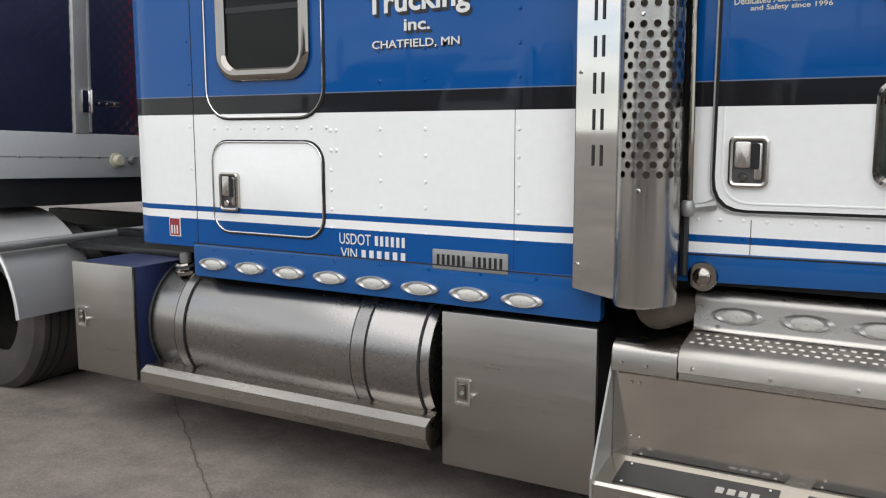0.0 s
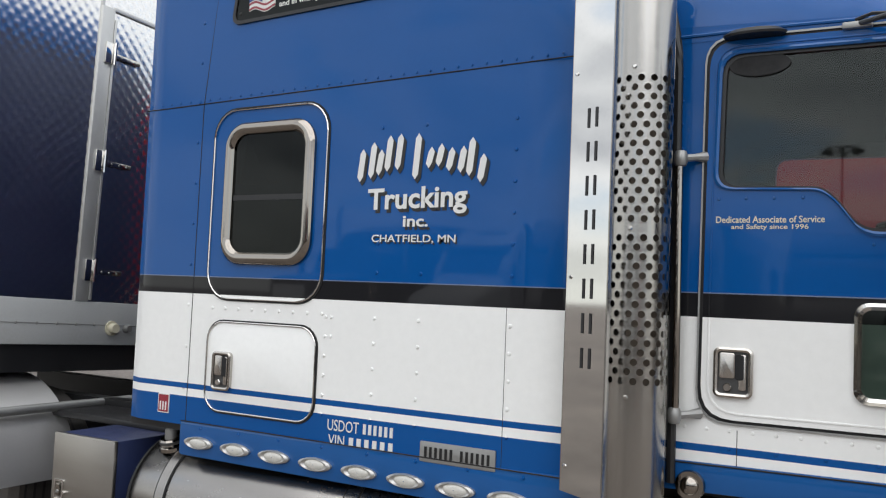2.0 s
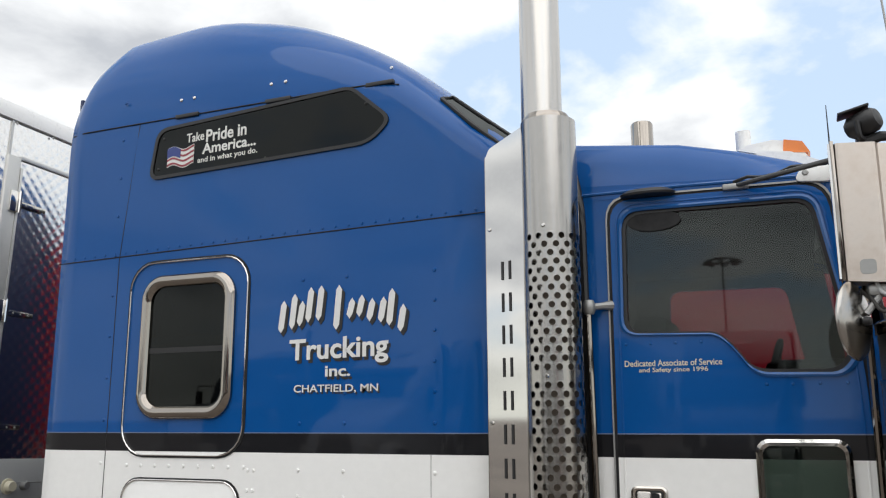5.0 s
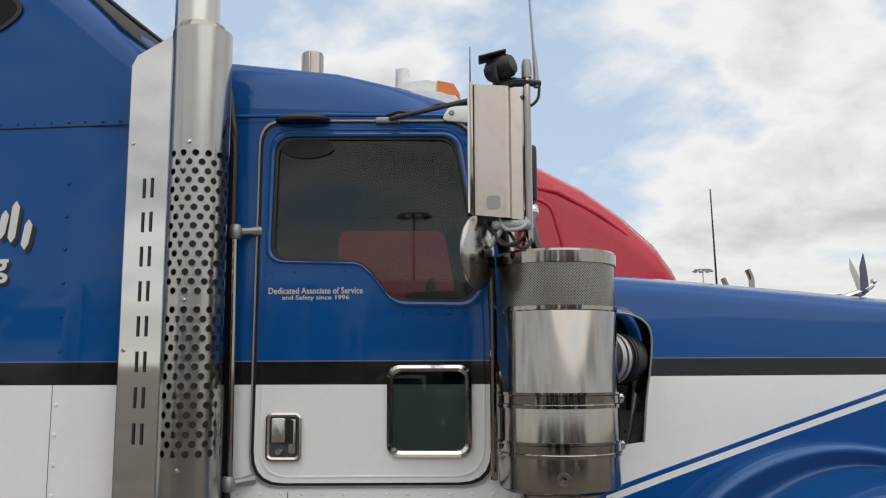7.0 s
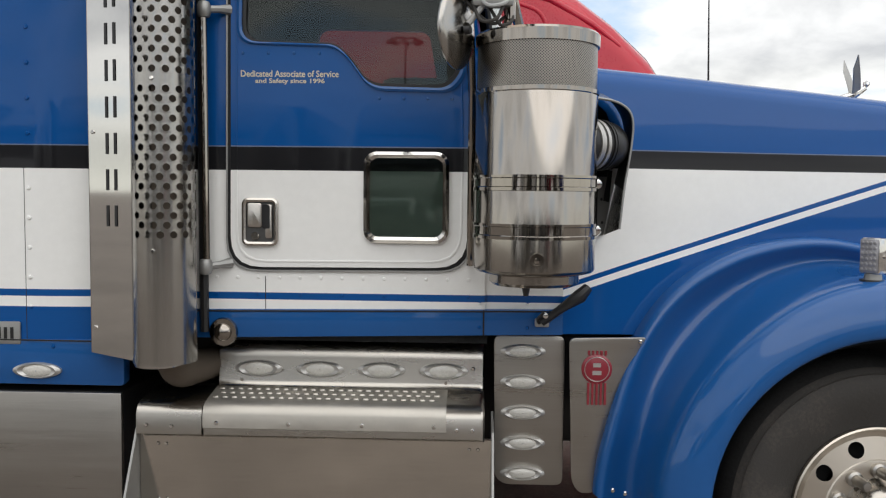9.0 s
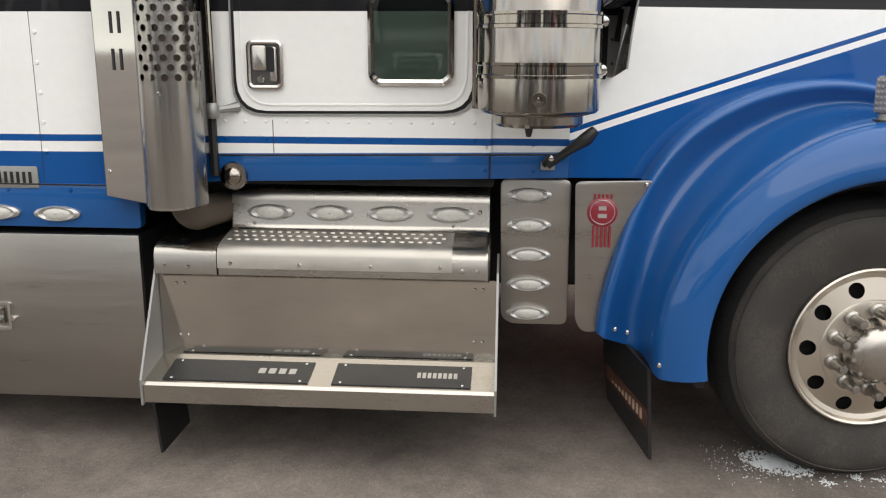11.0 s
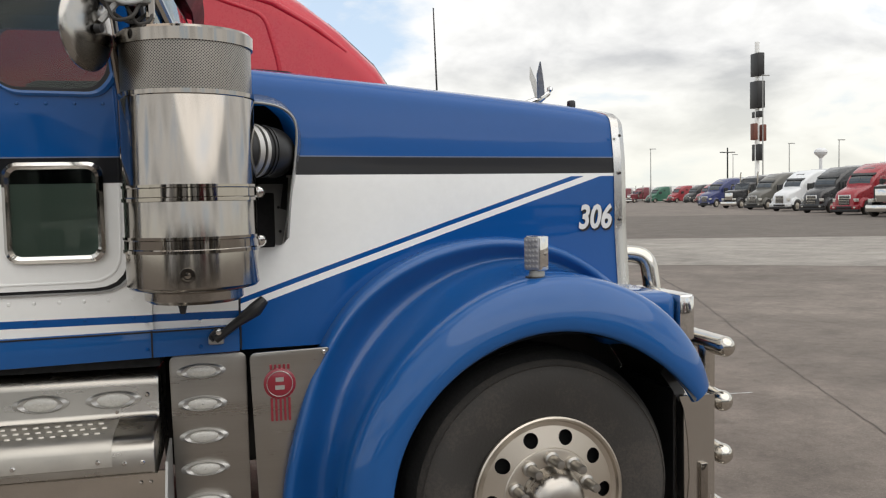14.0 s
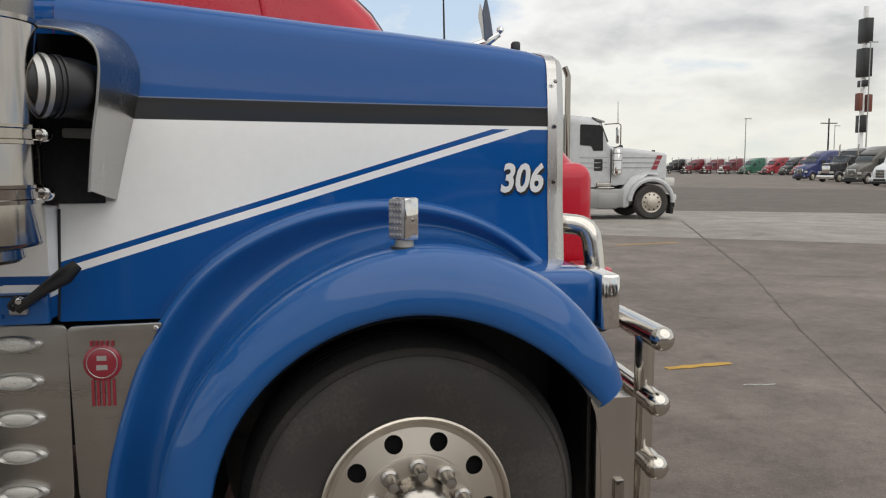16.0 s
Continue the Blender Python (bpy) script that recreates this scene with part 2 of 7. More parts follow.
M["surround"] = material("brushed_grille_surround", (0.55, 0.54, 0.52), rough=0.24, metal=1.0, var=0.10, stretch=(1, 1, 0.2))
M["sea"] = material("flag_blue", (0.03, 0.05, 0.22), rough=0.4, var=0.05)
M["salt"] = material("spilled_white_granules", (0.70, 0.72, 0.72), rough=0.8, var=0.2, scale=30, fine=200, bump=0.4)
M["yellow"] = material("worn_yellow_line", (0.50, 0.30, 0.05), rough=0.75, var=0.25, scale=20)
M["frame"] = material("pale_aluminium_frame", (0.62, 0.62, 0.60), rough=0.42, metal=0.6, var=0.06)
M["housing"] = material("weathered_mirror_steel", (0.60, 0.535, 0.475), rough=0.32, metal=1.0, var=0.10, scale=7.0, fine=30.0, dirt=(0.36, 0.28, 0.22), dirt_amt=0.5, rvar=0.15)
M["screen"] = material("reflective_windscreen", (0.030, 0.036, 0.040), rough=0.12, coat=1.0, var=0.2)
M["tan"] = material("tan_wall", (0.34, 0.28, 0.20), rough=0.8, var=0.1)
M["fender"] = material("satin_half_fender", (0.50, 0.49, 0.48), rough=0.45, metal=0.7, var=0.06, scale=3.0)
M["tread_plate"] = material("worn_bright_tread_plate", (0.50, 0.475, 0.43), rough=0.46, metal=0.85, var=0.08, scale=8.0)
M["cup"] = material("dark_handle_cup", (0.10, 0.10, 0.10), rough=0.35, metal=0.6, var=0.1)
M["dark"] = material("dark_interior", (0.02, 0.022, 0.022), rough=0.8, var=0.2)
M["bag"] = material("green_grey_cloth", (0.10, 0.16, 0.13), rough=0.8, var=0.2)


def glass(name, tint, rough=0.02, ior=1.52):
    m = bpy.data.materials.new(name)
    m.use_nodes = True
    t = m.node_tree
    t.nodes.clear()
    out = t.nodes.new("ShaderNodeOutputMaterial")
    mix = t.nodes.new("ShaderNodeMixShader")
    tr = t.nodes.new("ShaderNodeBsdfTransparent")
    tr.inputs["Color"].default_value = (*tint, 1)
    gl = t.nodes.new("ShaderNodeBsdfGlossy")
    gl.inputs["Roughness"].default_value = rough
    gl.inputs["Color"].default_value = (0.9, 0.95, 0.93, 1)
    fr = t.nodes.new("ShaderNodeFresnel")
    fr.inputs["IOR"].default_value = ior
    L = t.links.new
    L(fr.outputs["Fac"], mix.inputs["Fac"])
    L(tr.outputs["BSDF"], mix.inputs[1])
    L(gl.outputs["BSDF"], mix.inputs[2])
    L(mix.outputs["Shader"], out.inputs["Surface"])
    return m


M["glass"] = glass("tinted_window_glass", (0.42, 0.45, 0.43))
M["portglass"] = glass("green_tinted_porthole_glass", (0.55, 0.60, 0.57), ior=1.5)
M["darkglass"] = glass("dark_privacy_glass", (0.05, 0.05, 0.055), ior=1.33)


def paving(name, base, patch=0.3):
    """Worn paving: broad patches, mid-size stains, pale scuffs and aggregate grain."""
    m = bpy.data.materials.new(name)
    m.use_nodes = True
    t = m.node_tree
    b = t.nodes["Principled BSDF"]
    b.inputs["Specular IOR Level"].default_value = 0.35
    L = t.links.new
    geo = t.nodes.new("ShaderNodeNewGeometry")
    tones = ((0.22, 0.30, 0.72, 1 - patch, 1 + patch * 0.7, 5.0), (1.1, 0.33, 0.70, 0.76, 1.16, 7.0), (9.0, 0.35, 0.65, 0.88, 1.10, 5.0), (55.0, 0.30, 0.70, 0.86, 1.14, 3.0), (190.0, 0.32, 0.68, 0.85, 1.16, 2.0))
    last = None
    height = None
    for sc, lo, hi, d0, d1, det in tones:
        n = nn(t, "ShaderNodeTexNoise", Scale=sc, Detail=det, Roughness=0.62)
        L(geo.outputs["Position"], n.inputs["Vector"])
        r = nn(t, "ShaderNodeMapRange")
        for k, v in (("From Min", lo), ("From Max", hi), ("To Min", d0), ("To Max", d1)):
            r.inputs[k].default_value = v
        L(n.outputs["Fac"], r.inputs["Value"])
        mul = t.nodes.new("ShaderNodeMixRGB")
        mul.blend_type = "MULTIPLY"
        mul.inputs["Fac"].default_value = 1.0
        if last is None:
            mul.inputs["Color1"].default_value = (*base, 1)
        else:
            L(last, mul.inputs["Color1"])
        L(r.outputs["Result"], mul.inputs["Color2"])
        last = mul.outputs["Color"]
        height = n.outputs["Fac"]
    # pale chips of aggregate
    chip = nn(t, "ShaderNodeTexVoronoi", Scale=52.0, Randomness=1.0)
    L(geo.outputs["Position"], chip.inputs["Vector"])
    cr = nn(t, "ShaderNodeMapRange")
    for k, q in (("From Min", 0.11), ("From Max", 0.21), ("To Min", 0.8), ("To Max", 0.0)):
        cr.inputs[k].default_value = q
    L(chip.outputs["Distance"], cr.inputs["Value"])
    keep = nn(t, "ShaderNodeTexNoise", Scale=3.0, Detail=4.0, Roughness=0.7)
    L(geo.outputs["Position"], keep.inputs["Vector"])
    kr = nn(t, "ShaderNodeMapRange")
    for k, q in (("From Min", 0.36), ("From Max", 0.58), ("To Min", 0.05), ("To Max", 1.0)):
        kr.inputs[k].default_value = q
    L(keep.outputs["Fac"], kr.inputs["Value"])
    cm = t.nodes.new("ShaderNodeMath")
    cm.operation = "MULTIPLY"
    L(cr.outputs["Result"], cm.inputs[0])
    L(kr.outputs["Result"], cm.inputs[1])
    pale = t.nodes.new("ShaderNodeMixRGB")
    L(cm.outputs[0], pale.inputs["Fac"])
    L(last, pale.inputs["Color1"])
    pale.inputs["Color2"].default_value = (base[0] * 1.6, base[1] * 1.6, base[2] * 1.6, 1)
    last = pale.outputs["Color"]
    # dark oil spots
    v = nn(t, "ShaderNodeTexNoise", Scale=2.7, Detail=3.0, Roughness=0.5, Distortion=0.6)
    L(geo.outputs["Position"], v.inputs["Vector"])
    r = nn(t, "ShaderNodeMapRange")
    for k, q in (("From Min", 0.60), ("From Max", 0.78), ("To Min", 0.0), ("To Max", 0.42)):
        r.inputs[k].default_value = q
    L(v.outputs["Fac"], r.inputs["Value"])
    oil = t.nodes.new("ShaderNodeMixRGB")
    L(r.outputs["Result"], oil.inputs["Fac"])
    L(last, oil.inputs["Color1"])
    oil.inputs["Color2"].default_value = (base[0] * 0.3, base[1] * 0.3, base[2] * 0.3, 1)
    L(oil.outputs["Color"], b.inputs["Base Color"])
    b.inputs["Roughness"].default_value = 0.82
    bp = nn(t, "ShaderNodeBump", Strength=0.5, Distance=0.006)
    L(height, bp.inputs["Height"])
    L(bp.outputs["Normal"], b.inputs["Normal"])
    return m


M["ground"] = paving("worn_grey_paving", (0.200, 0.170, 0.147))
M["concrete"] = paving("pale_concrete_paving", (0.31, 0.285, 0.255), 0.15)
M["asphalt"] = paving("dark_asphalt_paving", (0.140, 0.120, 0.103), 0.15)
M["tar"] = material("dark_crack_filler", (0.085, 0.073, 0.063), rough=0.8, var=0.2)


# ---- mesh helpers ----
def part(name, bm, mat, parent=None, label="", smooth=True, kind=""):
    """Links a bmesh as one mesh object under a thing or part."""
    bmesh.ops.recalc_face_normals(bm, faces=bm.faces)
    me = bpy.data.meshes.new(name)
    bm.to_mesh(me)
    bm.free()
    for mt in (mat if isinstance(mat, (list, tuple)) else [mat]):
        me.materials.append(M[mt] if isinstance(mt, str) else mt)
    if smooth:
        me.polygons.foreach_set("use_smooth", [True] * len(me.polygons))
        me.set_sharp_from_angle(angle=radians(35))
    ob = new(name, me)
    if parent is not None:
        ob.parent = parent
    if label or kind:
        tagged(ob, label, kind=kind)
    return ob


def thing(name, label, category, group="", at=None):
    ob = new(name)
    ob.empty_display_size = 0.2
    if at is not None:
        ob.matrix_world = at
    return tagged(ob, label, category, group)


def box(x0, y0, z0, x1, y1, z1, bev=0.0, seg=2, bm=None):
    tmp = bmesh.new()
    r = bmesh.ops.create_cube(tmp, size=1.0)
    bmesh.ops.scale(tmp, vec=(abs(x1 - x0), abs(y1 - y0), abs(z1 - z0)), verts=r["verts"])
    bmesh.ops.translate(tmp, vec=((x0 + x1) / 2, (y0 + y1) / 2, (z0 + z1) / 2), verts=r["verts"])
    if bev:
        bmesh.ops.bevel(tmp, geom=tmp.edges[:], offset=bev, segments=seg, affect="EDGES", profile=0.5)
    return merge(bm, tmp)


def merge(bm, tmp):
    if bm is None:
        return tmp
    me = bpy.data.meshes.new("tmp")
    tmp.to_mesh(me)
    tmp.free()
    bm.from_mesh(me)
    bpy.data.meshes.remove(me)
    return bm


def rrect(x0, z0, x1, z1, r, n=6):
    """A rounded rectangle as a loop of points (counter-clockwise)."""
    if not isinstance(r, (list, tuple)):
        r = [r] * 4
    out = []
    for (cx, cz, a0), rr in zip(((x1, z1, 0), (x0, z1, 90), (x0, z0, 180), (x1, z0, 270)), r):
        sx = -1 if a0 in (0, 270) else 1
        sz = -1 if a0 in (0, 90) else 1
        for i in range(n + 1):
            a = radians(a0 + 90 * i / n)
            out.append((cx + sx * rr + rr * math.cos(a), cz + sz * rr + rr * math.sin(a)))
    return out


def fillet(points, r, n=5):
    """Rounds the corners of a polygon."""
    out = []
    k = len(points)
    for i, p in enumerate(points):
        rr = r[i] if isinstance(r, (list, tuple)) else r
        a, b, c = Vector(points[i - 1]), Vector(p), Vector(points[(i + 1) % k])
        u, v = (a - b), (c - b)
        d = min(rr, u.length * 0.45, v.length * 0.45)
        if d < 1e-4:
            out.append(tuple(b))
            continue
        p0, p1 = b + u.normalized() * d, b + v.normalized() * d
        for j in range(n + 1):
            s = j / n
            q = p0 * (1 - s) ** 2 + b * 2 * s * (1 - s) + p1 * s * s
            out.append((q.x, q.y))
    return out


def plate(loop, y0, y1, bm=None, bev=0.0, holes=()):
    """Extrudes an outline in x and z between two depths; holes are loops cut right through."""
    tmp = bmesh.new()
    rings = []
    for lp in (loop, *holes):
        vs = [tmp.verts.new((x, y0, z)) for x, z in lp]
        rings.append([tmp.edges.new((vs[i], vs[(i + 1) % len(vs)])) for i in range(len(vs))])
    if holes:
        res = bmesh.ops.triangle_fill(tmp, use_beauty=True, use_dissolve=False, edges=[e for r in rings for e in r])
    else:
        tmp.faces.new([v for v in tmp.verts])
    faces = tmp.faces[:]
    ext = bmesh.ops.extrude_face_region(tmp, geom=faces)
    bmesh.ops.translate(tmp, vec=(0, y1 - y0, 0), verts=[g for g in ext["geom"] if isinstance(g, bmesh.types.BMVert)])
    if bev and not holes:
        tmp.normal_update()
        edges = [e for e in tmp.edges if len(e.link_faces) == 2 and e.calc_face_angle(0) > 1.0 and abs(e.verts[0].co.y - e.verts[1].co.y) < 1e-6]
        bmesh.ops.bevel(tmp, geom=edges, offset=bev, segments=2, affect="EDGES", profile=0.5)
    return merge(bm, tmp)


def ring(outer, inner, y0, y1, bm=None, crown=0.0):
    """A frame between two loops of equal count, from depth y1 (back) to y0 (front), with a crowned face."""
    tmp = bmesh.new()
    k = len(outer)
    mid = [((a[0] + b[0]) / 2, (a[1] + b[1]) / 2) for a, b in zip(outer, inner)]
    rows = []
    for lp, y in ((outer, y1), (outer, y0), (mid, y0 - crown), (inner, y0), (inner, y1)):
        rows.append([tmp.verts.new((p[0], y, p[1])) for p in lp])
    for a, b in zip(rows, rows[1:]):
        for i in range(k):
            tmp.faces.new((a[i], a[(i + 1) % k], b[(i + 1) % k], b[i]))
    return merge(bm, tmp)


def soft_ring(rect, r_out, width, r_in, y_base, rise, steps=9):
    """A rounded frame on a rectangle whose face swells out in a smooth arc."""
    x0, z0, x1, z1 = rect
    tmp = bmesh.new()
    rows = []
    for i in range(steps + 1):
        s = i / steps
        d = width * s
        y = y_base - rise * math.sin(math.pi * (0.06 + 0.88 * s)) ** 0.6
        rows.append([tmp.verts.new((px, y, pz)) for px, pz in rrect(x0 + d, z0 + d, x1 - d, z1 - d, r_out + (r_in - r_out) * s, 8)])
    rows.insert(0, [tmp.verts.new((px, 0.004, pz)) for px, pz in rrect(x0, z0, x1, z1, r_out, 8)])
    rows.append([tmp.verts.new((px, 0.004, pz)) for px, pz in rrect(x0 + width, z0 + width, x1 - width, z1 - width, r_in, 8)])
    k = len(rows[0])
    for a, b in zip(rows, rows[1:]):
        for i in range(k):
            tmp.faces.new((a[i], a[(i + 1) % k], b[(i + 1) % k], b[i]))
    return tmp


def tube(points, r, n=10, bm=None, cap=True, closed=False):
    """A round bar swept along points."""
    tmp = bmesh.new()
    pts = [Vector(p) for p in points]
    k = len(pts)
    rows = []
    up = Vector((0.13, 0.21, 0.97)).normalized()
    for i, p in enumerate(pts):
        if closed:
            d = (pts[(i + 1) % k] - pts[i - 1]).normalized()
        else:
            d = (pts[min(i + 1, k - 1)] - pts[max(i - 1, 0)]).normalized()
        a = d.cross(up)
        if a.length < 0.05:
            a = d.cross(Vector((1, 0, 0)))
        a.normalize()
        b = d.cross(a)
        rr = r[i] if isinstance(r, (list, tuple)) else r
        rows.append([tmp.verts.new(p + rr * (math.cos(6.2831853 * j / n) * a + math.sin(6.2831853 * j / n) * b)) for j in range(n)])
    pairs = list(zip(rows, rows[1:])) + ([(rows[-1], rows[0])] if closed else [])
    for a, b in pairs:
        for j in range(n):
            tmp.faces.new((a[j], a[(j + 1) % n], b[(j + 1) % n], b[j]))
    if cap and not closed:
        tmp.faces.new(rows[0])
        tmp.faces.new(rows[-1])
    return merge(bm, tmp)


def bend(points, r, n=6):
    """Rounds the inner corners of a path of 3D points."""
    pts = [Vector(p) for p in points]
    out = [pts[0]]
    for a, b, c in zip(pts, pts[1:], pts[2:]):
        d = min(r, (a - b).length * 0.45, (c - b).length * 0.45)
        p0, p1 = b + (a - b).normalized() * d, b + (c - b).normalized() * d
        for j in range(n + 1):
            s = j / n
            out.append(p0 * (1 - s) ** 2 + b * 2 * s * (1 - s) + p1 * s * s)
    return out + [pts[-1]]


def lathe(profile, m, n=32, bm=None, a0=0.0, a1=360.0):
    """Turns (radius, height) points round the local z axis, placed by the matrix m."""
    tmp = bmesh.new()
    full = abs(a1 - a0) >= 359.9
    rows = []
    for i in range(n if full else n + 1):
        a = radians(a0 + (a1 - a0) * i / n)
        rows.append([tmp.verts.new(m @ Vector((r * math.cos(a), r * math.sin(a), h))) for r, h in profile])
    for i in range(n):
        a, b = rows[i], rows[(i + 1) % len(rows)]
        for j in range(len(profile) - 1):
            if profile[j][0] < 1e-6 and profile[j + 1][0] < 1e-6:
                continue
            tmp.faces.new((a[j], b[j], b[j + 1], a[j + 1]))
    bmesh.ops.remove_doubles(tmp, verts=tmp.verts, dist=1e-5)
    return merge(bm, tmp)


def loft(rows, bm=None, close_ends=True, closed=False):
    """Skins rows of points of equal count."""
    tmp = bmesh.new()
    vr = [[tmp.verts.new(p) for p in row] for row in rows]
    k = len(rows[0])
    for a, b in zip(vr, vr[1:]):
        for j in range(k if closed else k - 1):
            tmp.faces.new((a[j], a[(j + 1) % k], b[(j + 1) % k], b[j]))
    if close_ends:
        tmp.faces.new(vr[0])
        tmp.faces.new(vr[-1])
    return merge(bm, tmp)


def cells(bm, rows, place, sides=10):
    """Sheet of cells (u0, u1, v0, v1, cu, cv, ru, rv), each with an oval hole, mapped by place(u, v)."""
    for u0, u1, v0, v1, cu, cv, ru, rv in rows:
        outer, inner = [], []
        for i in range(sides):
            a = 6.2831853 * (i + 0.5) / sides
            c, s = math.cos(a), math.sin(a)
            inner.append((cu + ru * c, cv + rv * s))
            du = (u1 - cu) if c > 0 else (cu - u0)
            dv = (v1 - cv) if s > 0 else (cv - v0)
            k = 1.0 / max(abs(c), abs(s))
            outer.append((cu + k * c * du, cv + k * s * dv))
        corners = [(u1, v1), (u0, v1), (u0, v0), (u1, v0)]
        vi = [bm.verts.new(place(*p)) for p in inner]
        vo = [bm.verts.new(place(*p)) for p in outer]
        for i in range(sides):
            j = (i + 1) % sides
            f = [vi[i], vo[i]]
            a, b = outer[i], outer[j]
            for cr in corners:
                on_a = abs(a[0] - cr[0]) < 1e-6 or abs(a[1] - cr[1]) < 1e-6
                on_b = abs(b[0] - cr[0]) < 1e-6 or abs(b[1] - cr[1]) < 1e-6
                same = abs(a[0] - b[0]) < 1e-6 or abs(a[1] - b[1]) < 1e-6
                if on_a and on_b and not same:
                    f.append(bm.verts.new(place(*cr)))
            f += [vo[j], vi[j]]
            bm.faces.new(f)
    bmesh.ops.remove_doubles(bm, verts=bm.verts, dist=2e-4)
    return bm


def rivets(places, r=0.009, bm=None, normal=(0, -1, 0)):
    """Low round heads set on a side wall."""
    tmp = bmesh.new()
    q = Vector((0, 0, 1)).rotation_difference(Vector(normal)).to_matrix().to_4x4()
    for p in places:
        base = Matrix.Translation(p) @ q
        lo = [tmp.verts.new(base @ Vector((r * math.cos(i * 1.0471976), r * math.sin(i * 1.0471976), 0))) for i in range(6)]
        hi = [tmp.verts.new(base @ Vector((0.6 * r * math.cos(i * 1.0471976), 0.6 * r * math.sin(i * 1.0471976), 0.5 * r))) for i in range(6)]
        for i in range(6):
            tmp.faces.new((lo[i], lo[(i + 1) % 6], hi[(i + 1) % 6], hi[i]))
        tmp.faces.new(hi)
    return merge(bm, tmp)


def text_mesh(body, x0, z0, width, height, y, slope=0.0, thick=0.0015, bold=0.0):
    """Lettering in the built-in font, fitted to a width and height on a side wall facing -y."""
    cu = bpy.data.curves.new("lettering", "FONT")
    cu.body = body
    cu.extrude = 0.0
    cu.resolution_u = 3
    cu.offset = bold
    tmp = bpy.data.objects.new("lettering", cu)
    scene.collection.objects.link(tmp)
    me = bpy.data.meshes.new_from_object(tmp.evaluated_get(bpy.context.evaluated_depsgraph_get()))
    bpy.data.objects.remove(tmp)
    bpy.data.curves.remove(cu)
    bm = bmesh.new()
    bm.from_mesh(me)
    bpy.data.meshes.remove(me)
    xs = [v.co.x for v in bm.verts]
    ys = [v.co.y for v in bm.verts]
    sx, sy = width / (max(xs) - min(xs)), height / (max(ys) - min(ys))
    x_min, y_min = min(xs), min(ys)
    for v in bm.verts:
        u, w = (v.co.x - x_min) * sx, (v.co.y - y_min) * sy
        v.co = (x0 + u, y, z0 + w + slope * u)
    ext = bmesh.ops.extrude_face_region(bm, geom=bm.faces[:])
    bmesh.ops.translate(bm, vec=(0, thick, 0), verts=[g for g in ext["geom"] if isinstance(g, bmesh.types.BMVert)])
    return bm


def lerp(table, x):
    for (a, va), (b, vb) in zip(table, table[1:]):
        if x <= b:
            s = max(0.0, (x - a) / (b - a))
            return va + (vb - va) * s
    return table[-1][1]


def along_y(x, y, z):
    """Local z axis turned to point out of the side of the truck."""
    return Matrix.Translation((x, y, z)) @ Matrix.Rotation(radians(90), 4, "X")


def along_x(x, y, z):
    return Matrix.Translation((x, y, z)) @ Matrix.Rotation(radians(90), 4, "Y")


CY = 1.12
GZ = 0.03

# ---- ground ----
gb = bmesh.new()
bmesh.ops.create_grid(gb, x_segments=8, y_segments=8, size=2500.0)
bmesh.ops.translate(gb, vec=(0, 0, GZ), verts=gb.verts)
tagged(part("ground", gb, "ground", smooth=False), "worn grey concrete and asphalt truck yard", "ground", kind="structure")

# ---- the blue truck ----
truck = thing("semi_truck", "blue and white long-nose semi truck with chrome trim and tall sleeper", "truck")


TOP_LINE = ((-2.86, 3.65), (-2.80, 3.78), (-2.62, 3.93), (-2.07, 3.96), (-1.6, 3.85), (-1.2, 3.66), (-0.9, 3.46), (-0.6, 3.20), (-0.40, 3.03), (-0.30, 2.97))


def sleeper_section(x, n=13):
    y0 = lerp(((-2.86, 0.10), (-2.82, 0.03), (-2.74, 0.0), (-0.62, 0.0), (-0.42, 0.02), (-0.30, 0.09)), x)
    span = max(0.02, min(0.16, 0.03 + 0.4 * (x + 2.6), 0.5 * abs(x + 0.30)))
    zt = sum(lerp(TOP_LINE, x + span * k) for k in (-1, -0.75, -0.5, -0.25, 0, 0.25, 0.5, 0.75, 1)) / 9
    zs = lerp(((-2.86, 3.20), (-1.2, 3.24), (-0.9, 3.20), (-0.6, 2.95), (-0.30, 2.74)), x)
    w = 0.44
    side = [(y0, 1.04), (y0, 1.6), (y0, 2.2), (y0, zs - 0.15)]
    for i in range(n):
        a = radians(90 * i / (n - 1))
        side.append((y0 + w * (1 - math.cos(a) ** 0.85), zs + (zt - zs) * math.sin(a) ** 0.9))
    side.append((CY, zt + 0.02))
    return [(x, y, z) for y, z in side] + [(x, 2 * CY - y, z) for y, z in reversed(side[:-1])]


stations = [-2.86, -2.84, -2.82, -2.78, -2.74, -2.68] + [-2.6 + 0.07 * i for i in range(32)] + [-0.36, -0.30]
sleeper = part("sleeper", loft([sleeper_section(x) for x in stations]), "livery", truck, "tall blue, black and white sleeper cabin")
part("skirt", plate(fillet([(-2.435, 0.897), (-0.36, 0.892), (-0.36, 1.06), (-2.435, 1.06)], 0.02), -0.004, 0.05, bev=0.006), "blue", sleeper)
part("underside", box(-2.84, 0.05, 1.0, -0.32, 2.19, 1.05), "black", sleeper)


def seam(name, pts, r=0.004, parent=None):
    return part(name, tube(pts, r, 6), "gap", parent)


def roof_y(x, z):
    """Where the sleeper's flank stands at a height, so that trim follows it."""
    sec = sleeper_section(x)
    best = sec[0][1]
    for a, b in zip(sec, sec[1:]):
        if a[2] <= z <= b[2]:
            best = a[1] + (b[1] - a[1]) * (z - a[2]) / max(1e-6, b[2] - a[2])
            break
    return best


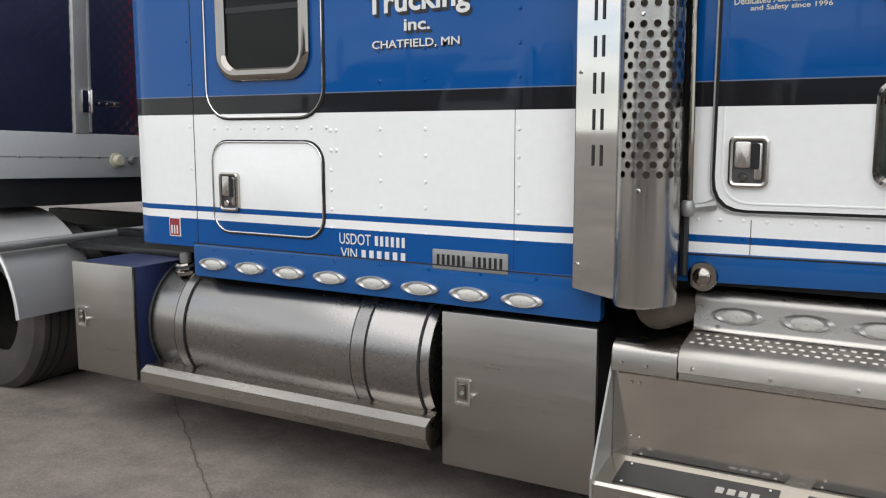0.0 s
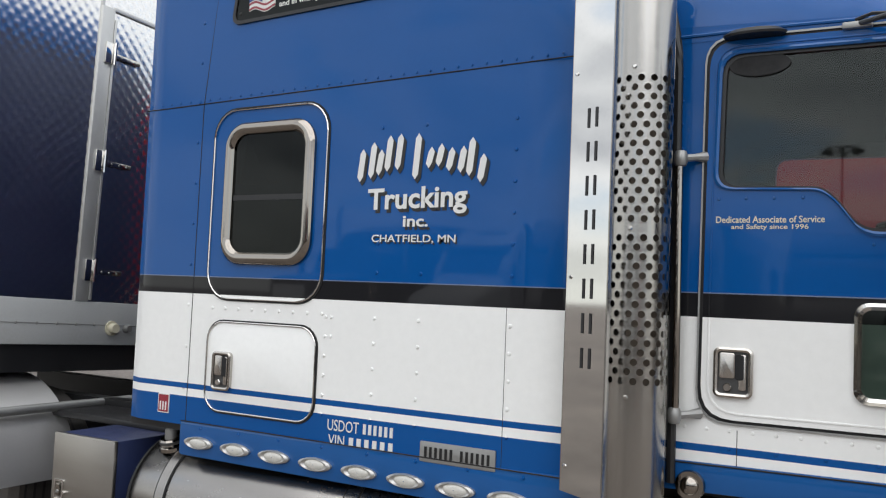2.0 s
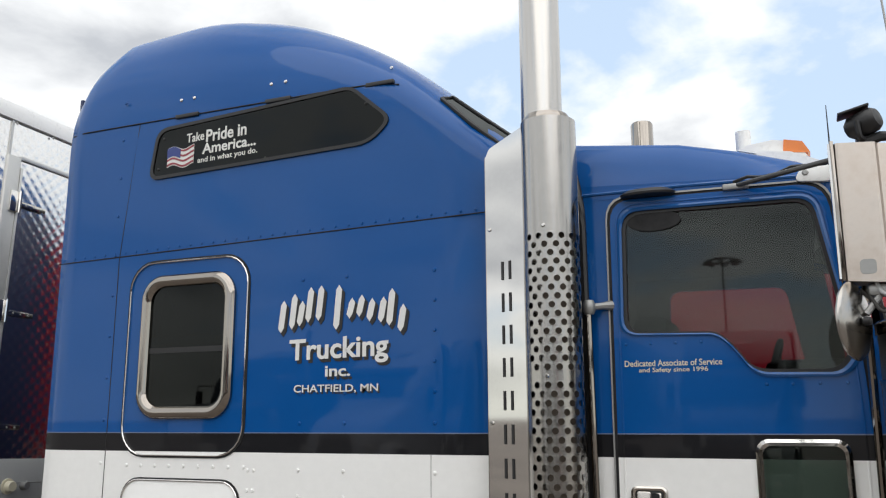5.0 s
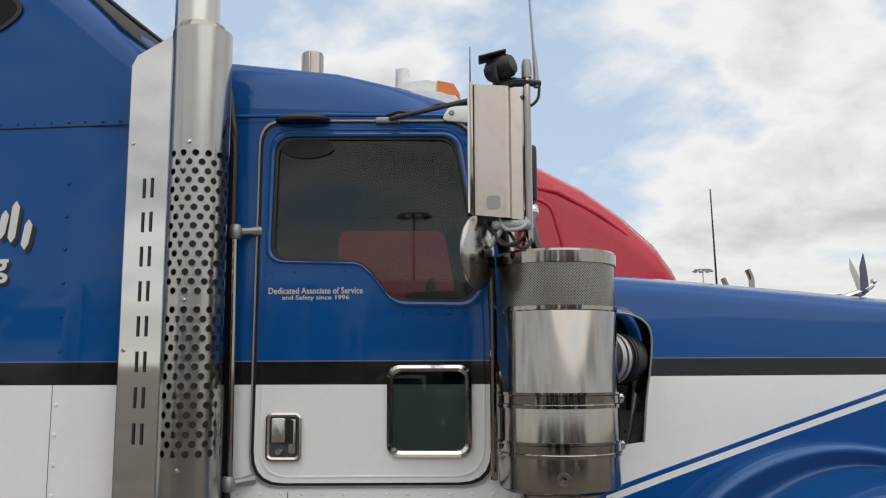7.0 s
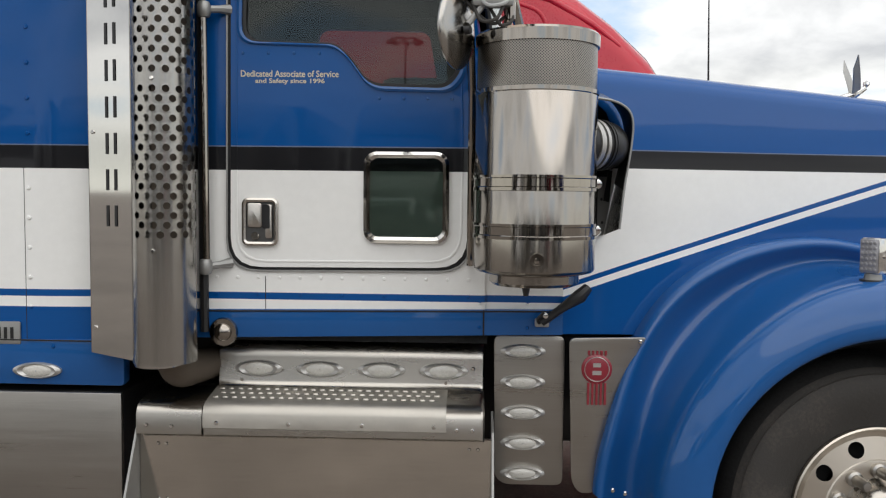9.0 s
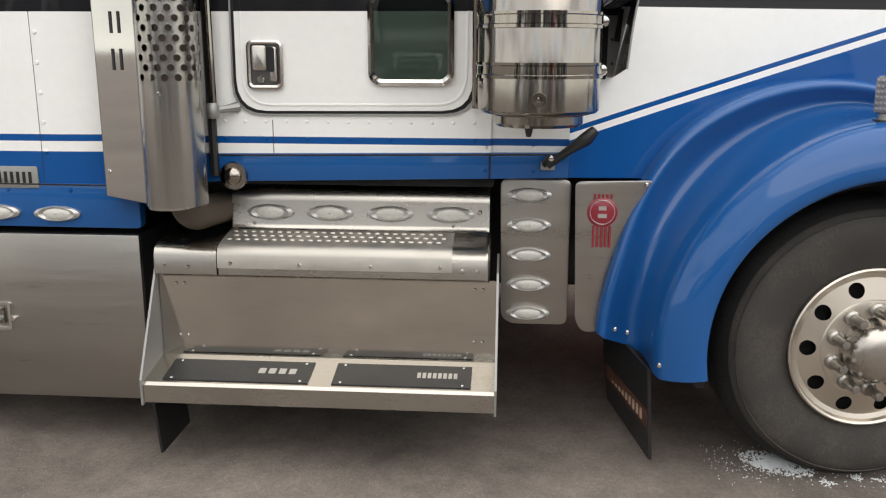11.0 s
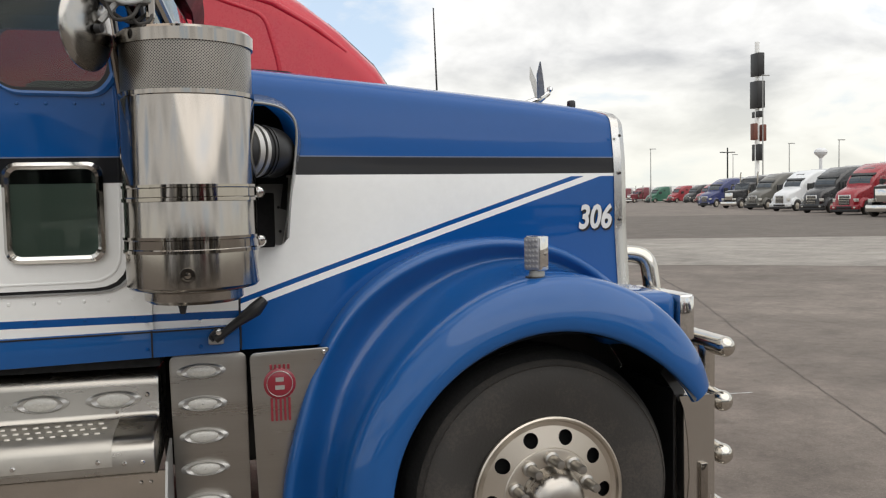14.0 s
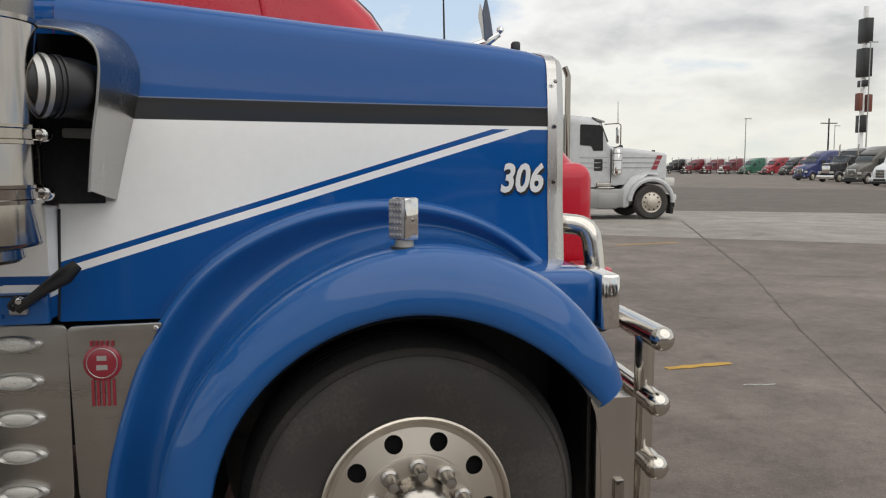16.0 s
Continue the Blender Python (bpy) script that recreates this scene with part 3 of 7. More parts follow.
# unseen panel, added dark to deepen what the quilted wall mirrors
part("rear_panel", box(-2.878, 0.12, 1.10, -2.858, 2.12, 3.55, 0.004), "navy", sleeper, "added dark navy panel on the rear")
seam("panel_seam", [(-2.405, 0.0005, 1.06), (-2.402, 0.0005, 2.60), (-2.33, roof_y(-2.33, 3.29) + 0.0005, 3.29)], 0.0026, sleeper)
seam("panel_seam", [(-0.717, 0.0008, 1.06), (-0.717, 0.0008, 1.676)], 0.0016, sleeper)
seam("roof_seam", [(x, roof_y(x, 3.295) - 0.002, 3.295) for x in [-2.8 + 0.1 * i for i in range(19)]] + [(-0.88, roof_y(-0.88, 3.28) - 0.002, 3.28)], 0.0035, sleeper)
seam("belt_seam", [(x, -0.001, 2.61 + 0.02 * (x + 2.4)) for x in (-2.8, -2.4, -1.6, -1.0, -0.45)], 0.0028, sleeper)
seam("skirt_seam", [(-2.43, -0.006, 1.06), (-0.36, -0.006, 1.055)], 0.003, sleeper)
rv = [(x, 0.0, 1.605 - 0.107 * i) for x in (-1.335, -1.115, -0.70) for i in range(5)] + [(-1.592 + dx, 0.0, 1.60 - 0.085 * i) for i in range(6) for dx in ((0.0, 0.03) if i in (0, 1) else (0.0,))]
rv += [(x, 0.0, 1.80 + 0.125 * i) for x in (-1.335, -1.115, -0.70) for i in range(6) if x > -0.8 or i in (0, 1, 5)]
rv += [(-2.43, 0.0, 1.22 + 0.2 * i) for i in range(12)] 
rv += [(-2.27 + 0.082 * i, 0.0, 1.612) for i in range(9)]
rv += [(-2.3 + 0.24 * i, -0.004, 1.035) for i in range(9)]
part("rivets", rivets(rv, 0.0095), "livery", sleeper, kind="stuff")
part("seam_rivets", rivets([(-2.76 + 0.066 * i, -0.001, 2.628 + 0.02 * (-0.36 + 0.066 * i)) for i in range(35)], 0.0065), "livery", sleeper, kind="stuff")

# side window with its bright frame and the door outline round it
part("door_gap", ring(rrect(-2.318, 1.648, -1.614, 2.574, 0.14), rrect(-2.310, 1.656, -1.622, 2.566, 0.134), -0.004, 0.004), "gap", sleeper)
part("door_seal", ring(rrect(-2.310, 1.656, -1.622, 2.566, 0.134), rrect(-2.303, 1.663, -1.629, 2.559, 0.128), -0.008, 0.004, crown=0.003), "chrome", sleeper, "thin bright beading round the sleeper door")
win = part("side_window", soft_ring((-2.228, 1.822, -1.690, 2.496), 0.115, 0.056, 0.075, -0.004, 0.030), "polish", sleeper, "dark side window in a bright rounded frame")
part("pane", plate(rrect(-2.176, 1.876, -1.742, 2.444, 0.07), -0.006, 0.0), "darkglass", win)
part("backing", plate(rrect(-2.174, 1.878, -1.744, 2.442, 0.07), 0.0, 0.004), "dark", win)
part("sash_bar", box(-2.168, -0.010, 2.125, -1.75, -0.004, 2.150), "black", win)

# luggage hatch
hatch = part("luggage_hatch", plate(rrect(-2.282, 1.130, -1.636, 1.548, 0.09), -0.005, 0.002, bev=0.002), "livery", sleeper)
part("hatch_gap", ring(rrect(-2.293, 1.119, -1.625, 1.559, 0.101), rrect(-2.286, 1.126, -1.632, 1.552, 0.095), -0.004, 0.002), "gap", hatch)
part("hatch_beading", ring(rrect(-2.286, 1.126, -1.632, 1.552, 0.095), rrect(-2.279, 1.133, -1.639, 1.545, 0.088), -0.009, 0.002, crown=0.002), "chrome", hatch)


def paddle_handle(x0, z0, x1, z1, parent, y=-0.006):
    w, h = x1 - x0, z1 - z0
    hd = part("door_handle", ring(rrect(x0, z0, x1, z1, 0.022), rrect(x0 + 0.014, z0 + 0.014, x1 - 0.014, z1 - 0.014, 0.012), y - 0.014, y + 0.004, crown=0.004), "plain", parent, "bright steel paddle handle in a dark recessed cup")
    part("cup", plate(rrect(x0 + 0.012, z0 + 0.012, x1 - 0.012, z1 - 0.012, 0.012), y - 0.002, y + 0.003), "cup", hd)
    part("paddle", plate(rrect(x0 + 0.018, z0 + h * 0.38, x0 + w * 0.56, z1 - 0.017, 0.010), y - 0.016, y - 0.003, bev=0.005), "plain", hd)
    part("grip_bar", plate(rrect(x1 - w * 0.36, z0 + 0.026, x1 - 0.020, z1 - 0.022, 0.008), y - 0.014, y - 0.004, bev=0.004), "plain", hd)
    part("finger_slot", plate(rrect(x1 - w * 0.44, z0 + h * 0.36, x1 - w * 0.22, z1 - h * 0.14, 0.008), y - 0.0155, y - 0.013), "gap", hd)
    part("lock", lathe([(0.0, 0.012), (0.012, 0.012), (0.015, 0.008), (0.015, 0.0)], along_y(x0 + w * 0.36, y - 0.004, z0 + h * 0.2), 14), "chrome", hd)
    return hd


paddle_handle(-2.236, 1.228, -2.118, 1.408, hatch)


def oval_light(x, y, z, parent, w=0.125, h=0.056):
    pts = [(x + (w / 2) * math.copysign(abs(math.cos(a)) ** 1.15, math.cos(a)), z + (h / 2) * math.sin(a)) for a in [6.2831853 * i / 28 for i in range(28)]]
    inn = [(x + (px - x) * 0.60, z + (pz - z) * 0.80) for px, pz in pts]
    lt = part("marker_light", ring(pts, inn, y - 0.010, y + 0.002, crown=0.007), "satin", parent, "oval marker light with a bright bezel")
    rows = []
    for k, s in enumerate((1.0, 0.8, 0.5, 0.05)):
        rows.append([(x + (px - x) * s, y - 0.009 - 0.009 * math.sqrt(1 - s * s), z + (pz - z) * s) for px, pz in inn])
    part("lens", loft(rows, closed=True, close_ends=False), "lamp", lt)
    return lt


for k in range(8):
    oval_light(-2.302 + 0.2323 * k, -0.006, 0.966 - 0.0028 * k, sleeper, 0.178, 0.058)

pl = part("name_plate", plate(rrect(-1.080, 1.040, -0.738, 1.122, 0.006), -0.007, 0.0, bev=0.002), "dull", sleeper, "grey metal name plate with dark bars")
for k in range(13):
    if k == 6:
        continue
    part("plate_mark", box(-1.058 + 0.0236 * k, -0.0085, 1.060, -1.046 + 0.0236 * k, -0.006, 1.102), "ink", pl)
st = part("safety_sticker", plate(rrect(-2.595, 1.085, -2.52, 1.178, 0.003), -0.003, 0.001), "letter", sleeper, "small red and white warning sticker")
part("red_field", plate([(-2.590, 1.090), (-2.525, 1.090), (-2.525, 1.173), (-2.590, 1.173)], -0.0045, -0.002), "redmark", st)

for k in range(3):
    part("sticker_mark", box(-2.580 + 0.018 * k, -0.0055, 1.098, -2.572 + 0.018 * k, -0.004, 1.140), "letter", st)
# upper side window with its lettering
up = fillet([(-2.245, 2.982), (-1.01, 3.012), (-0.895, 3.115), (-1.105, 3.300), (-2.205, 3.245)], [0.06, 0.08, 0.06, 0.05, 0.07])
upi = fillet([(-2.226, 2.999), (-1.016, 3.028), (-0.918, 3.115), (-1.112, 3.284), (-2.190, 3.229)], [0.05, 0.07, 0.05, 0.04, 0.06])
upper = part("upper_window", ring(up, upi, -0.010, 0.02), "black", sleeper, "long black upper side window with a sticker")
part("pane", plate(upi, -0.004, 0.01), "darkglass", upper)
part("backing", plate(upi, 0.010, 0.014), "dark", upper)
part("lettering", text_mesh("Take", -2.022, 3.150, 0.105, 0.046, -0.0065, 0.03, bold=0.012), "letter", upper)
part("lettering", text_mesh("Pride in", -1.905, 3.138, 0.235, 0.064, -0.0065, 0.03, bold=0.02), "letter", upper)
part("lettering", text_mesh("America...", -1.925, 3.080, 0.310, 0.054, -0.0065, 0.02, bold=0.02), "letter", upper)
part("lettering", text_mesh("and in what you do.", -1.950, 3.030, 0.345, 0.036, -0.0065, 0.03, bold=0.012), "letter", upper)
waved = [(-2.135 + 0.160 * k / 10, 0.010 * math.sin(k * 0.75)) for k in range(11)]
fl = part("flag_sticker", plate([(x, 3.036 + w) for x, w in waved] + [(x, 3.132 + w) for x, w in reversed(waved)], -0.0065, -0.004), "letter", upper, "small waving striped flag sticker")
for k in range(4):
    part("stripe_mark", plate([(x, 3.040 + 0.026 * k + w) for x, w in waved[(5 if k > 1 else 0):]] + [(x, 3.050 + 0.026 * k + w) for x, w in reversed(waved[(5 if k > 1 else 0):])], -0.008, -0.006), "redmark", fl)
part("canton", plate([(x, 3.082 + w) for x, w in waved[:6]] + [(x, 3.130 + w) for x, w in reversed(waved[:6])], -0.0085, -0.006), "sea", fl)
for q in ((-2.165, 3.190), (-2.190, 3.035), (-1.030, 3.205), (-1.560, 3.015)):
    part("pane_bolt", rivets([(q[0], -0.004, q[1])], 0.009), "black", upper)

# front roof window of the sleeper
def roof_point(x, v):
    """A point on the roof shoulder: v = 0 at the flank, 1 at the crown."""
    sec = sleeper_section(x)[4:13]
    k = v * (len(sec) - 1)
    i = min(int(k), len(sec) - 2)
    p, q = Vector(sec[i]), Vector(sec[i + 1])
    return p + (q - p) * (k - i)


for side in (1, -1):
    pts = []
    for x, v in ((-0.70, 0.62), (-0.55, 0.50), (-0.36, 0.42), (-0.33, 0.60), (-0.34, 0.92), (-0.55, 0.94), (-0.68, 0.90)):
        p = roof_point(x, v)
        pts.append((p.x + 0.004, p.y if side > 0 else 2 * CY - p.y, p.z + 0.010))
    bmw = bmesh.new()
    bmw.faces.new([bmw.verts.new(p) for p in pts])
    bmesh.ops.triangulate(bmw, faces=bmw.faces[:])
    wn = part("roof_window", bmw, "darkglass", sleeper, "slanted dark front roof window")
    part("window_seal", tube(pts, 0.010, 6, closed=True), "black", wn)

for x in (-2.03, -1.50, -0.97):
    hb = part("roof_hinge", box(x - 0.07, roof_y(x, 3.30) - 0.012, 3.285, x + 0.07, roof_y(x, 3.30) + 0.01, 3.305, 0.004), "black", sleeper)
    for dx in (-0.05, 0.03):
        part("hinge_bolt", rivets([(x + dx, roof_y(x, 3.385) - 0.002, 3.385)], 0.010), "chrome", hb)
# trade lettering on the sleeper
yy = -0.003


NAME_BARS = ((-1.435, 2.196, 2.332), (-1.379, 2.210, 2.360), (-1.339, 2.222, 2.326), (-1.296, 2.237, 2.385), (-1.244, 2.242, 2.390), (-1.155, 2.199, 2.386),
             (-1.090, 2.244, 2.326), (-1.043, 2.249, 2.337), (-0.993, 2.228, 2.319), (-0.939, 2.220, 2.322), (-0.899, 2.205, 2.356), (-0.847, 2.178, 2.286))


def name_bar(x, z0, z1, y, parent):
    """One plain bar with cut ends, standing on its own black shadow."""
    def cut(dx, dz, grow):
        w, a, b = 0.0145 + grow, z0 - grow + dz, z1 + grow + dz
        return [(x - w + dx - 0.006, a + 0.016), (x + dx - 0.006, a - 0.004), (x + w + dx - 0.006, a + 0.018), (x + w + dx + 0.006, b - 0.018), (x + dx + 0.006, b + 0.004), (x - w + dx + 0.006, b - 0.016)]
    bar_ = part("name_bar", plate(cut(0, 0, 0), y - 0.0016, y), "letter", parent, "white bar with a black shadow")
    part("bar_shadow", plate(cut(0.012, -0.015, 0.002), y - 0.0004, y + 0.001), "ink", bar_)


for x, z0, z1 in NAME_BARS:
    name_bar(x, z0, z1, yy, sleeper)
for dx, dz, mt, yo, fat in ((0.010, -0.013, "ink", 0.001, 0.035), (0.0, 0.0, "letter", 0.0, 0.022)):
    part("lettering", text_mesh("Trucking", -1.395 + dx, 2.040 + dz, 0.485, 0.120, yy + yo, 0.020, bold=fat), mt, sleeper)
    part("lettering", text_mesh("inc.", -1.212 + dx, 1.996 + dz, 0.122, 0.046, yy + yo, bold=fat), mt, sleeper)
    part("lettering", text_mesh("CHATFIELD, MN", -1.367 + dx * 0.6, 1.926 + dz * 0.6, 0.411, 0.037, yy + yo, bold=fat * 0.4), mt, sleeper)
part("lettering", text_mesh("USDOT", -1.552, 1.112, 0.165, 0.048, -0.003), "letter", sleeper)
part("lettering", text_mesh("VIN", -1.545, 1.050, 0.085, 0.045, -0.003), "letter", sleeper)
for k in range(6):
    part("number_bar", box(-1.365 + 0.027 * k, -0.0035, 1.114, -1.351 + 0.027 * k, 0, 1.156), "letter", sleeper)
    part("number_bar", box(-1.435 + 0.040 * k, -0.0035, 1.050, -1.414 + 0.040 * k, 0, 1.092), "letter", sleeper)

# ---- cab ----
WIN = fillet([(0.075, 2.125), (0.405, 2.115), (0.455, 2.07), (0.525, 1.972), (0.80, 1.966), (0.850, 2.03), (0.755, 2.580), (0.085, 2.590)], [0.06, 0.05, 0.03, 0.05, 0.06, 0.05, 0.06, 0.07])
side_loop = [(-0.30, 1.07), (0.94, 1.10), (0.935, 1.95), (0.83, 2.66), (0.5, 2.68), (-0.30, 2.72)]
cab = part("cab", plate(side_loop, 0.0, 0.05, holes=[WIN]), "livery", truck, "blue, black and white driver cab")
FARWIN = [(x - 0.14, z) for x, z in WIN]
part("far_side", plate(side_loop, 2 * CY - 0.05, 2 * CY, holes=[FARWIN]), "livery", cab)
rows = []
for x, zt in ((-0.32, 2.93), (-0.10, 2.915), (0.30, 2.865), (0.50, 2.815), (0.72, 2.745), (0.86, 2.675)):
    sec = [(-0.0022, 2.648), (-0.0022, 2.668)] + [(0.012, 2.66 + (zt - 2.70) * 0.7), (0.045, zt - 0.035), (0.065, zt - 0.012), (0.10, zt), (0.3, zt + 0.02), (0.6, zt + 0.035)] + [(CY, zt + 0.045)]
    rows.append([(x, y, z) for y, z in sec] + [(x, 2 * CY - y, z) for y, z in reversed(sec[:-1])])
part("cab_roof", loft(rows), "livery", cab)
part("roof_gutter", tube([(-0.28, -0.004, 2.672), (0.30, -0.004, 2.672), (0.80, -0.004, 2.660)], 0.006, 6), "blue", cab)
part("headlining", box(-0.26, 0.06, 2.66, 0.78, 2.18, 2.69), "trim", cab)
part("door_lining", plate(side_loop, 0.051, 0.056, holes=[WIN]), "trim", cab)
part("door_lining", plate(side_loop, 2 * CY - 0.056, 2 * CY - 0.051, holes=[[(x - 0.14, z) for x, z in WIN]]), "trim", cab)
# split windscreen, its middle standing forward, under a dark drop visor
for side in (1, -1):
    f_ = (lambda y: y) if side > 0 else (lambda y: 2 * CY - y)
    rows = [[(x0 + (x1 - x0) * s + 0.03 * math.sin(3.1416 * s), f_(0.06 + (CY - 0.07) * s), z) for s in (0, 0.25, 0.5, 0.75, 1.0)] for x0, x1, z in ((0.955, 1.09, 2.08), (0.93, 1.055, 2.30), (0.885, 0.97, 2.58), (0.86, 0.93, 2.70))]
    wsn = part("windscreen", loft(rows, close_ends=False), "glass", cab, "half of the split windscreen")
    part("rubber_seal", tube([rows[-1][-1]] + [rows[-1][0]] + [r[0] for r in reversed(rows)] + [rows[0][-1]], 0.011, 6), "black", wsn)
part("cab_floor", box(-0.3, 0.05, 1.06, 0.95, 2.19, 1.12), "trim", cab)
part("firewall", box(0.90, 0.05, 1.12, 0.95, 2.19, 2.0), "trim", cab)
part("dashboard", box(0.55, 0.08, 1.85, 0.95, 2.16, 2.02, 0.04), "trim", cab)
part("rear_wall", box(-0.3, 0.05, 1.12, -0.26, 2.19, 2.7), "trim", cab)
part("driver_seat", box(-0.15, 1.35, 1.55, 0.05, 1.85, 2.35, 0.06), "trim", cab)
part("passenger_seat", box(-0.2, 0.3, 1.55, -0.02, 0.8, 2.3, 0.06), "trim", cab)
part("steering_wheel", tube([(0.52 + 0.06 * math.sin(a), 1.6 + 0.23 * math.cos(a), 2.0 + 0.21 * math.sin(a)) for a in [0.2618 * i for i in range(24)]], 0.015, 8, closed=True), "black", cab)

# cab sill below the door
part("sill_panel", plate([(-0.09, 1.075), (1.215, 1.105), (1.215, 1.195), (-0.09, 1.178)], -0.006, 0.02, bev=0.003), "blue", cab)
seam("sill_seam", [(-0.09, -0.007, 1.172), (1.20, -0.007, 1.188)], 0.003, cab)
seam("sill_joint", [(0.155, -0.000, 1.18), (0.155, -0.000, 1.30)], 0.0015, cab)
seam("sill_joint", [(0.935, -0.008, 1.10), (0.935, -0.008, 1.19)], 0.003, cab)
part("rivets", rivets([(-0.02 + 0.075 * i, 0.0, 1.295) for i in range(13)] + [(-0.02 + 0.15 * i, -0.0, 1.235) for i in range(7)] + [(x, -0.007, z) for x in (0.92, 1.09) for z in (1.128, 1.214)] + [(-0.055, 0.0, 1.42 + 0.085 * i) for i in range(14)], 0.007), "livery", cab, kind="stuff")
part("sill_lamp", lathe([(0.0, 0.034), (0.018, 0.032), (0.03, 0.022), (0.032, 0.012), (0.048, 0.012), (0.052, 0.004), (0.052, 0.0)], along_y(0.005, -0.008, 1.098), 24), "polish", cab, "round chrome sill lamp")

# door
DOOR = fillet([(0.032, 1.332), (0.872, 1.338), (0.880, 1.95), (0.800, 2.628), (0.040, 2.640)], [0.11, 0.11, 0.3, 0.09, 0.09])
door = part("cab_door", plate(DOOR, -0.010, 0.0, holes=[WIN]), "livery", cab, "closed blue and white passenger door with a stepped window")
cx, cz = 0.45, 1.98
big = [(cx + (x - cx) * 1.028, cz + (z - cz) * 1.016) for x, z in DOOR]
part("door_gap", ring(big, DOOR, -0.003, 0.003), "gap", door)
big2 = [(cx + (x - cx) * 1.042, cz + (z - cz) * 1.026) for x, z in DOOR]
part("door_beading", ring(big2, big, -0.008, 0.003), "dull", door)
wx, wz = 0.45, 2.30
wo = [(wx + (x - wx) * 1.045, wz + (z - wz) * 1.05) for x, z in WIN]
crs = [(cx + (x - cx) * 0.955, cz + (z - cz) * 0.972) for x, z in DOOR]
crs2 = [(cx + (x - cx) * 0.940, cz + (z - cz) * 0.962) for x, z in DOOR]
part("door_crease", ring(crs, crs2, -0.0125, -0.008, crown=0.001), "livery", door)
part("window_lip", ring(wo, WIN, -0.016, 0.0, crown=0.004), "blue", door)
wi = [(wx + (x - wx) * 0.965, wz + (z - wz) * 0.965) for x, z in WIN]
part("window_rubber", ring(WIN, wi, -0.006, 0.01), "black", door)
part("window_pane", plate(WIN, 0.006, 0.012), "glass", door, "tinted stepped door window")
# thin black oval set on the glass near its upper rear corner
part("vent_flap", plate([(0.203 + 0.10 * math.cos(a), 2.548 + 0.040 * math.sin(a)) for a in [0.2618 * i for i in range(24)]], -0.004, 0.004), "gap", door, "black oval at the window top")
paddle_handle(0.077, 1.409, 0.205, 1.578, door, -0.011)
port = part("porthole_window", ring(rrect(0.508, 1.424, 0.808, 1.744, 0.045), rrect(0.530, 1.446, 0.786, 1.722, 0.03), -0.026, -0.004, crown=0.010), "chrome", door, "small lower door window in a chrome frame")
part("pane", plate(rrect(0.528, 1.444, 0.788, 1.724, 0.03), -0.016, -0.012), "portglass", port)
part("cloth_behind", box(0.54, -0.008, 1.46, 0.70, -0.006, 1.60), "bag", port)
part("backing", plate(rrect(0.528, 1.444, 0.788, 1.724, 0.03), -0.0055, -0.003), "cabin", port)
part("lettering", text_mesh("Dedicated Associate of Service", 0.072, 2.002, 0.345, 0.023, -0.0115, bold=0.012), "cream", door)
part("lettering", text_mesh("and Safety since 1996", 0.123, 1.976, 0.245, 0.021, -0.0115, bold=0.012), "cream", door)
part("rivets", rivets([(0.08 + 0.09 * i, -0.011, 2.085) for i in range(4)] + [(0.56 + 0.085 * i, -0.011, 1.93) for i in range(4)] + [(0.475, -0.011, 2.03)], 0.006), "blue", door, kind="stuff")

# grab rail beside the door
gr = part("grab_rail", tube([(-0.040, -0.055, 1.335), (-0.047, -0.055, 2.225)], 0.012, 10), "polish", cab, "upright steel grab rail with cast ends")
for z in (1.335, 2.225):
    b = lathe([(0.0, 0.03), (0.018, 0.026), (0.024, 0.012), (0.024, -0.012), (0.018, -0.026), (0.0, -0.03)], Matrix.Translation((-0.043, -0.055, z)), 14)
    part("rail_bracket", tube([(-0.043, -0.055, z), (0.0, -0.03, z + 0.006), (0.03, 0.0, z + 0.01)], [0.014, 0.013, 0.02], 8, bm=b), "dull", gr)

# cowl behind the air cleaner
part("cowl", plate(fillet([(0.93, 1.105), (1.215, 1.11), (1.215, 1.44), (1.14, 1.45), (1.13, 1.98), (0.93, 2.02)], 0.01), 0.012, 0.30), "livery", truck)
# roof gear
part("roof_vent_pipe", lathe([(0.0, 0.135), (0.048, 0.135), (0.054, 0.125), (0.054, -0.18), (0.0, -0.18)], Matrix.Translation((0.042, 0.85, 3.10)), 20), "polish", cab)
for side in (1, -1):
    f_ = (lambda y: y) if side > 0 else (lambda y: 2 * CY - y)
    vis = part("sun_visor", loft([[(0.86 + d, f_(yy_), 2.73), (0.98 + d, f_(yy_), 2.70), (1.075 + d * 0.3, f_(yy_), zb_ + 0.09), (1.03 + d * 0.3, f_(yy_), zb_), (1.02 + d * 0.3, f_(yy_), zb_ + 0.01), (1.05 + d * 0.3, f_(yy_), zb_ + 0.10), (0.86 + d, f_(yy_), 2.70)] for d, yy_, zb_ in ((-0.10, 0.16, 2.52), (0.0, 0.75, 2.45), (0.03, CY, 2.47))], closed=True), "black", cab, "dark drop visor over the windscreen")
part("marker_fairing", loft([[(0.56, y0, 2.79), (0.84, y0, 2.715), (0.85, y0, 2.73), (0.70, y0, 2.80), (0.60, y0, 2.815)] for y0 in (0.14, 2.1)], closed=True), "white", cab, "white strip under the roof lights")
rl = part("roof_lamp", loft([[(0.51, y0, 2.835), (0.66, y0, 2.79), (0.76, y0, 2.785), (0.72, y0, 2.845), (0.64, y0, 2.862), (0.55, y0, 2.852)] for y0 in (0.17, 0.31)], closed=True), "white", cab, "white roof lamp with an amber lens")
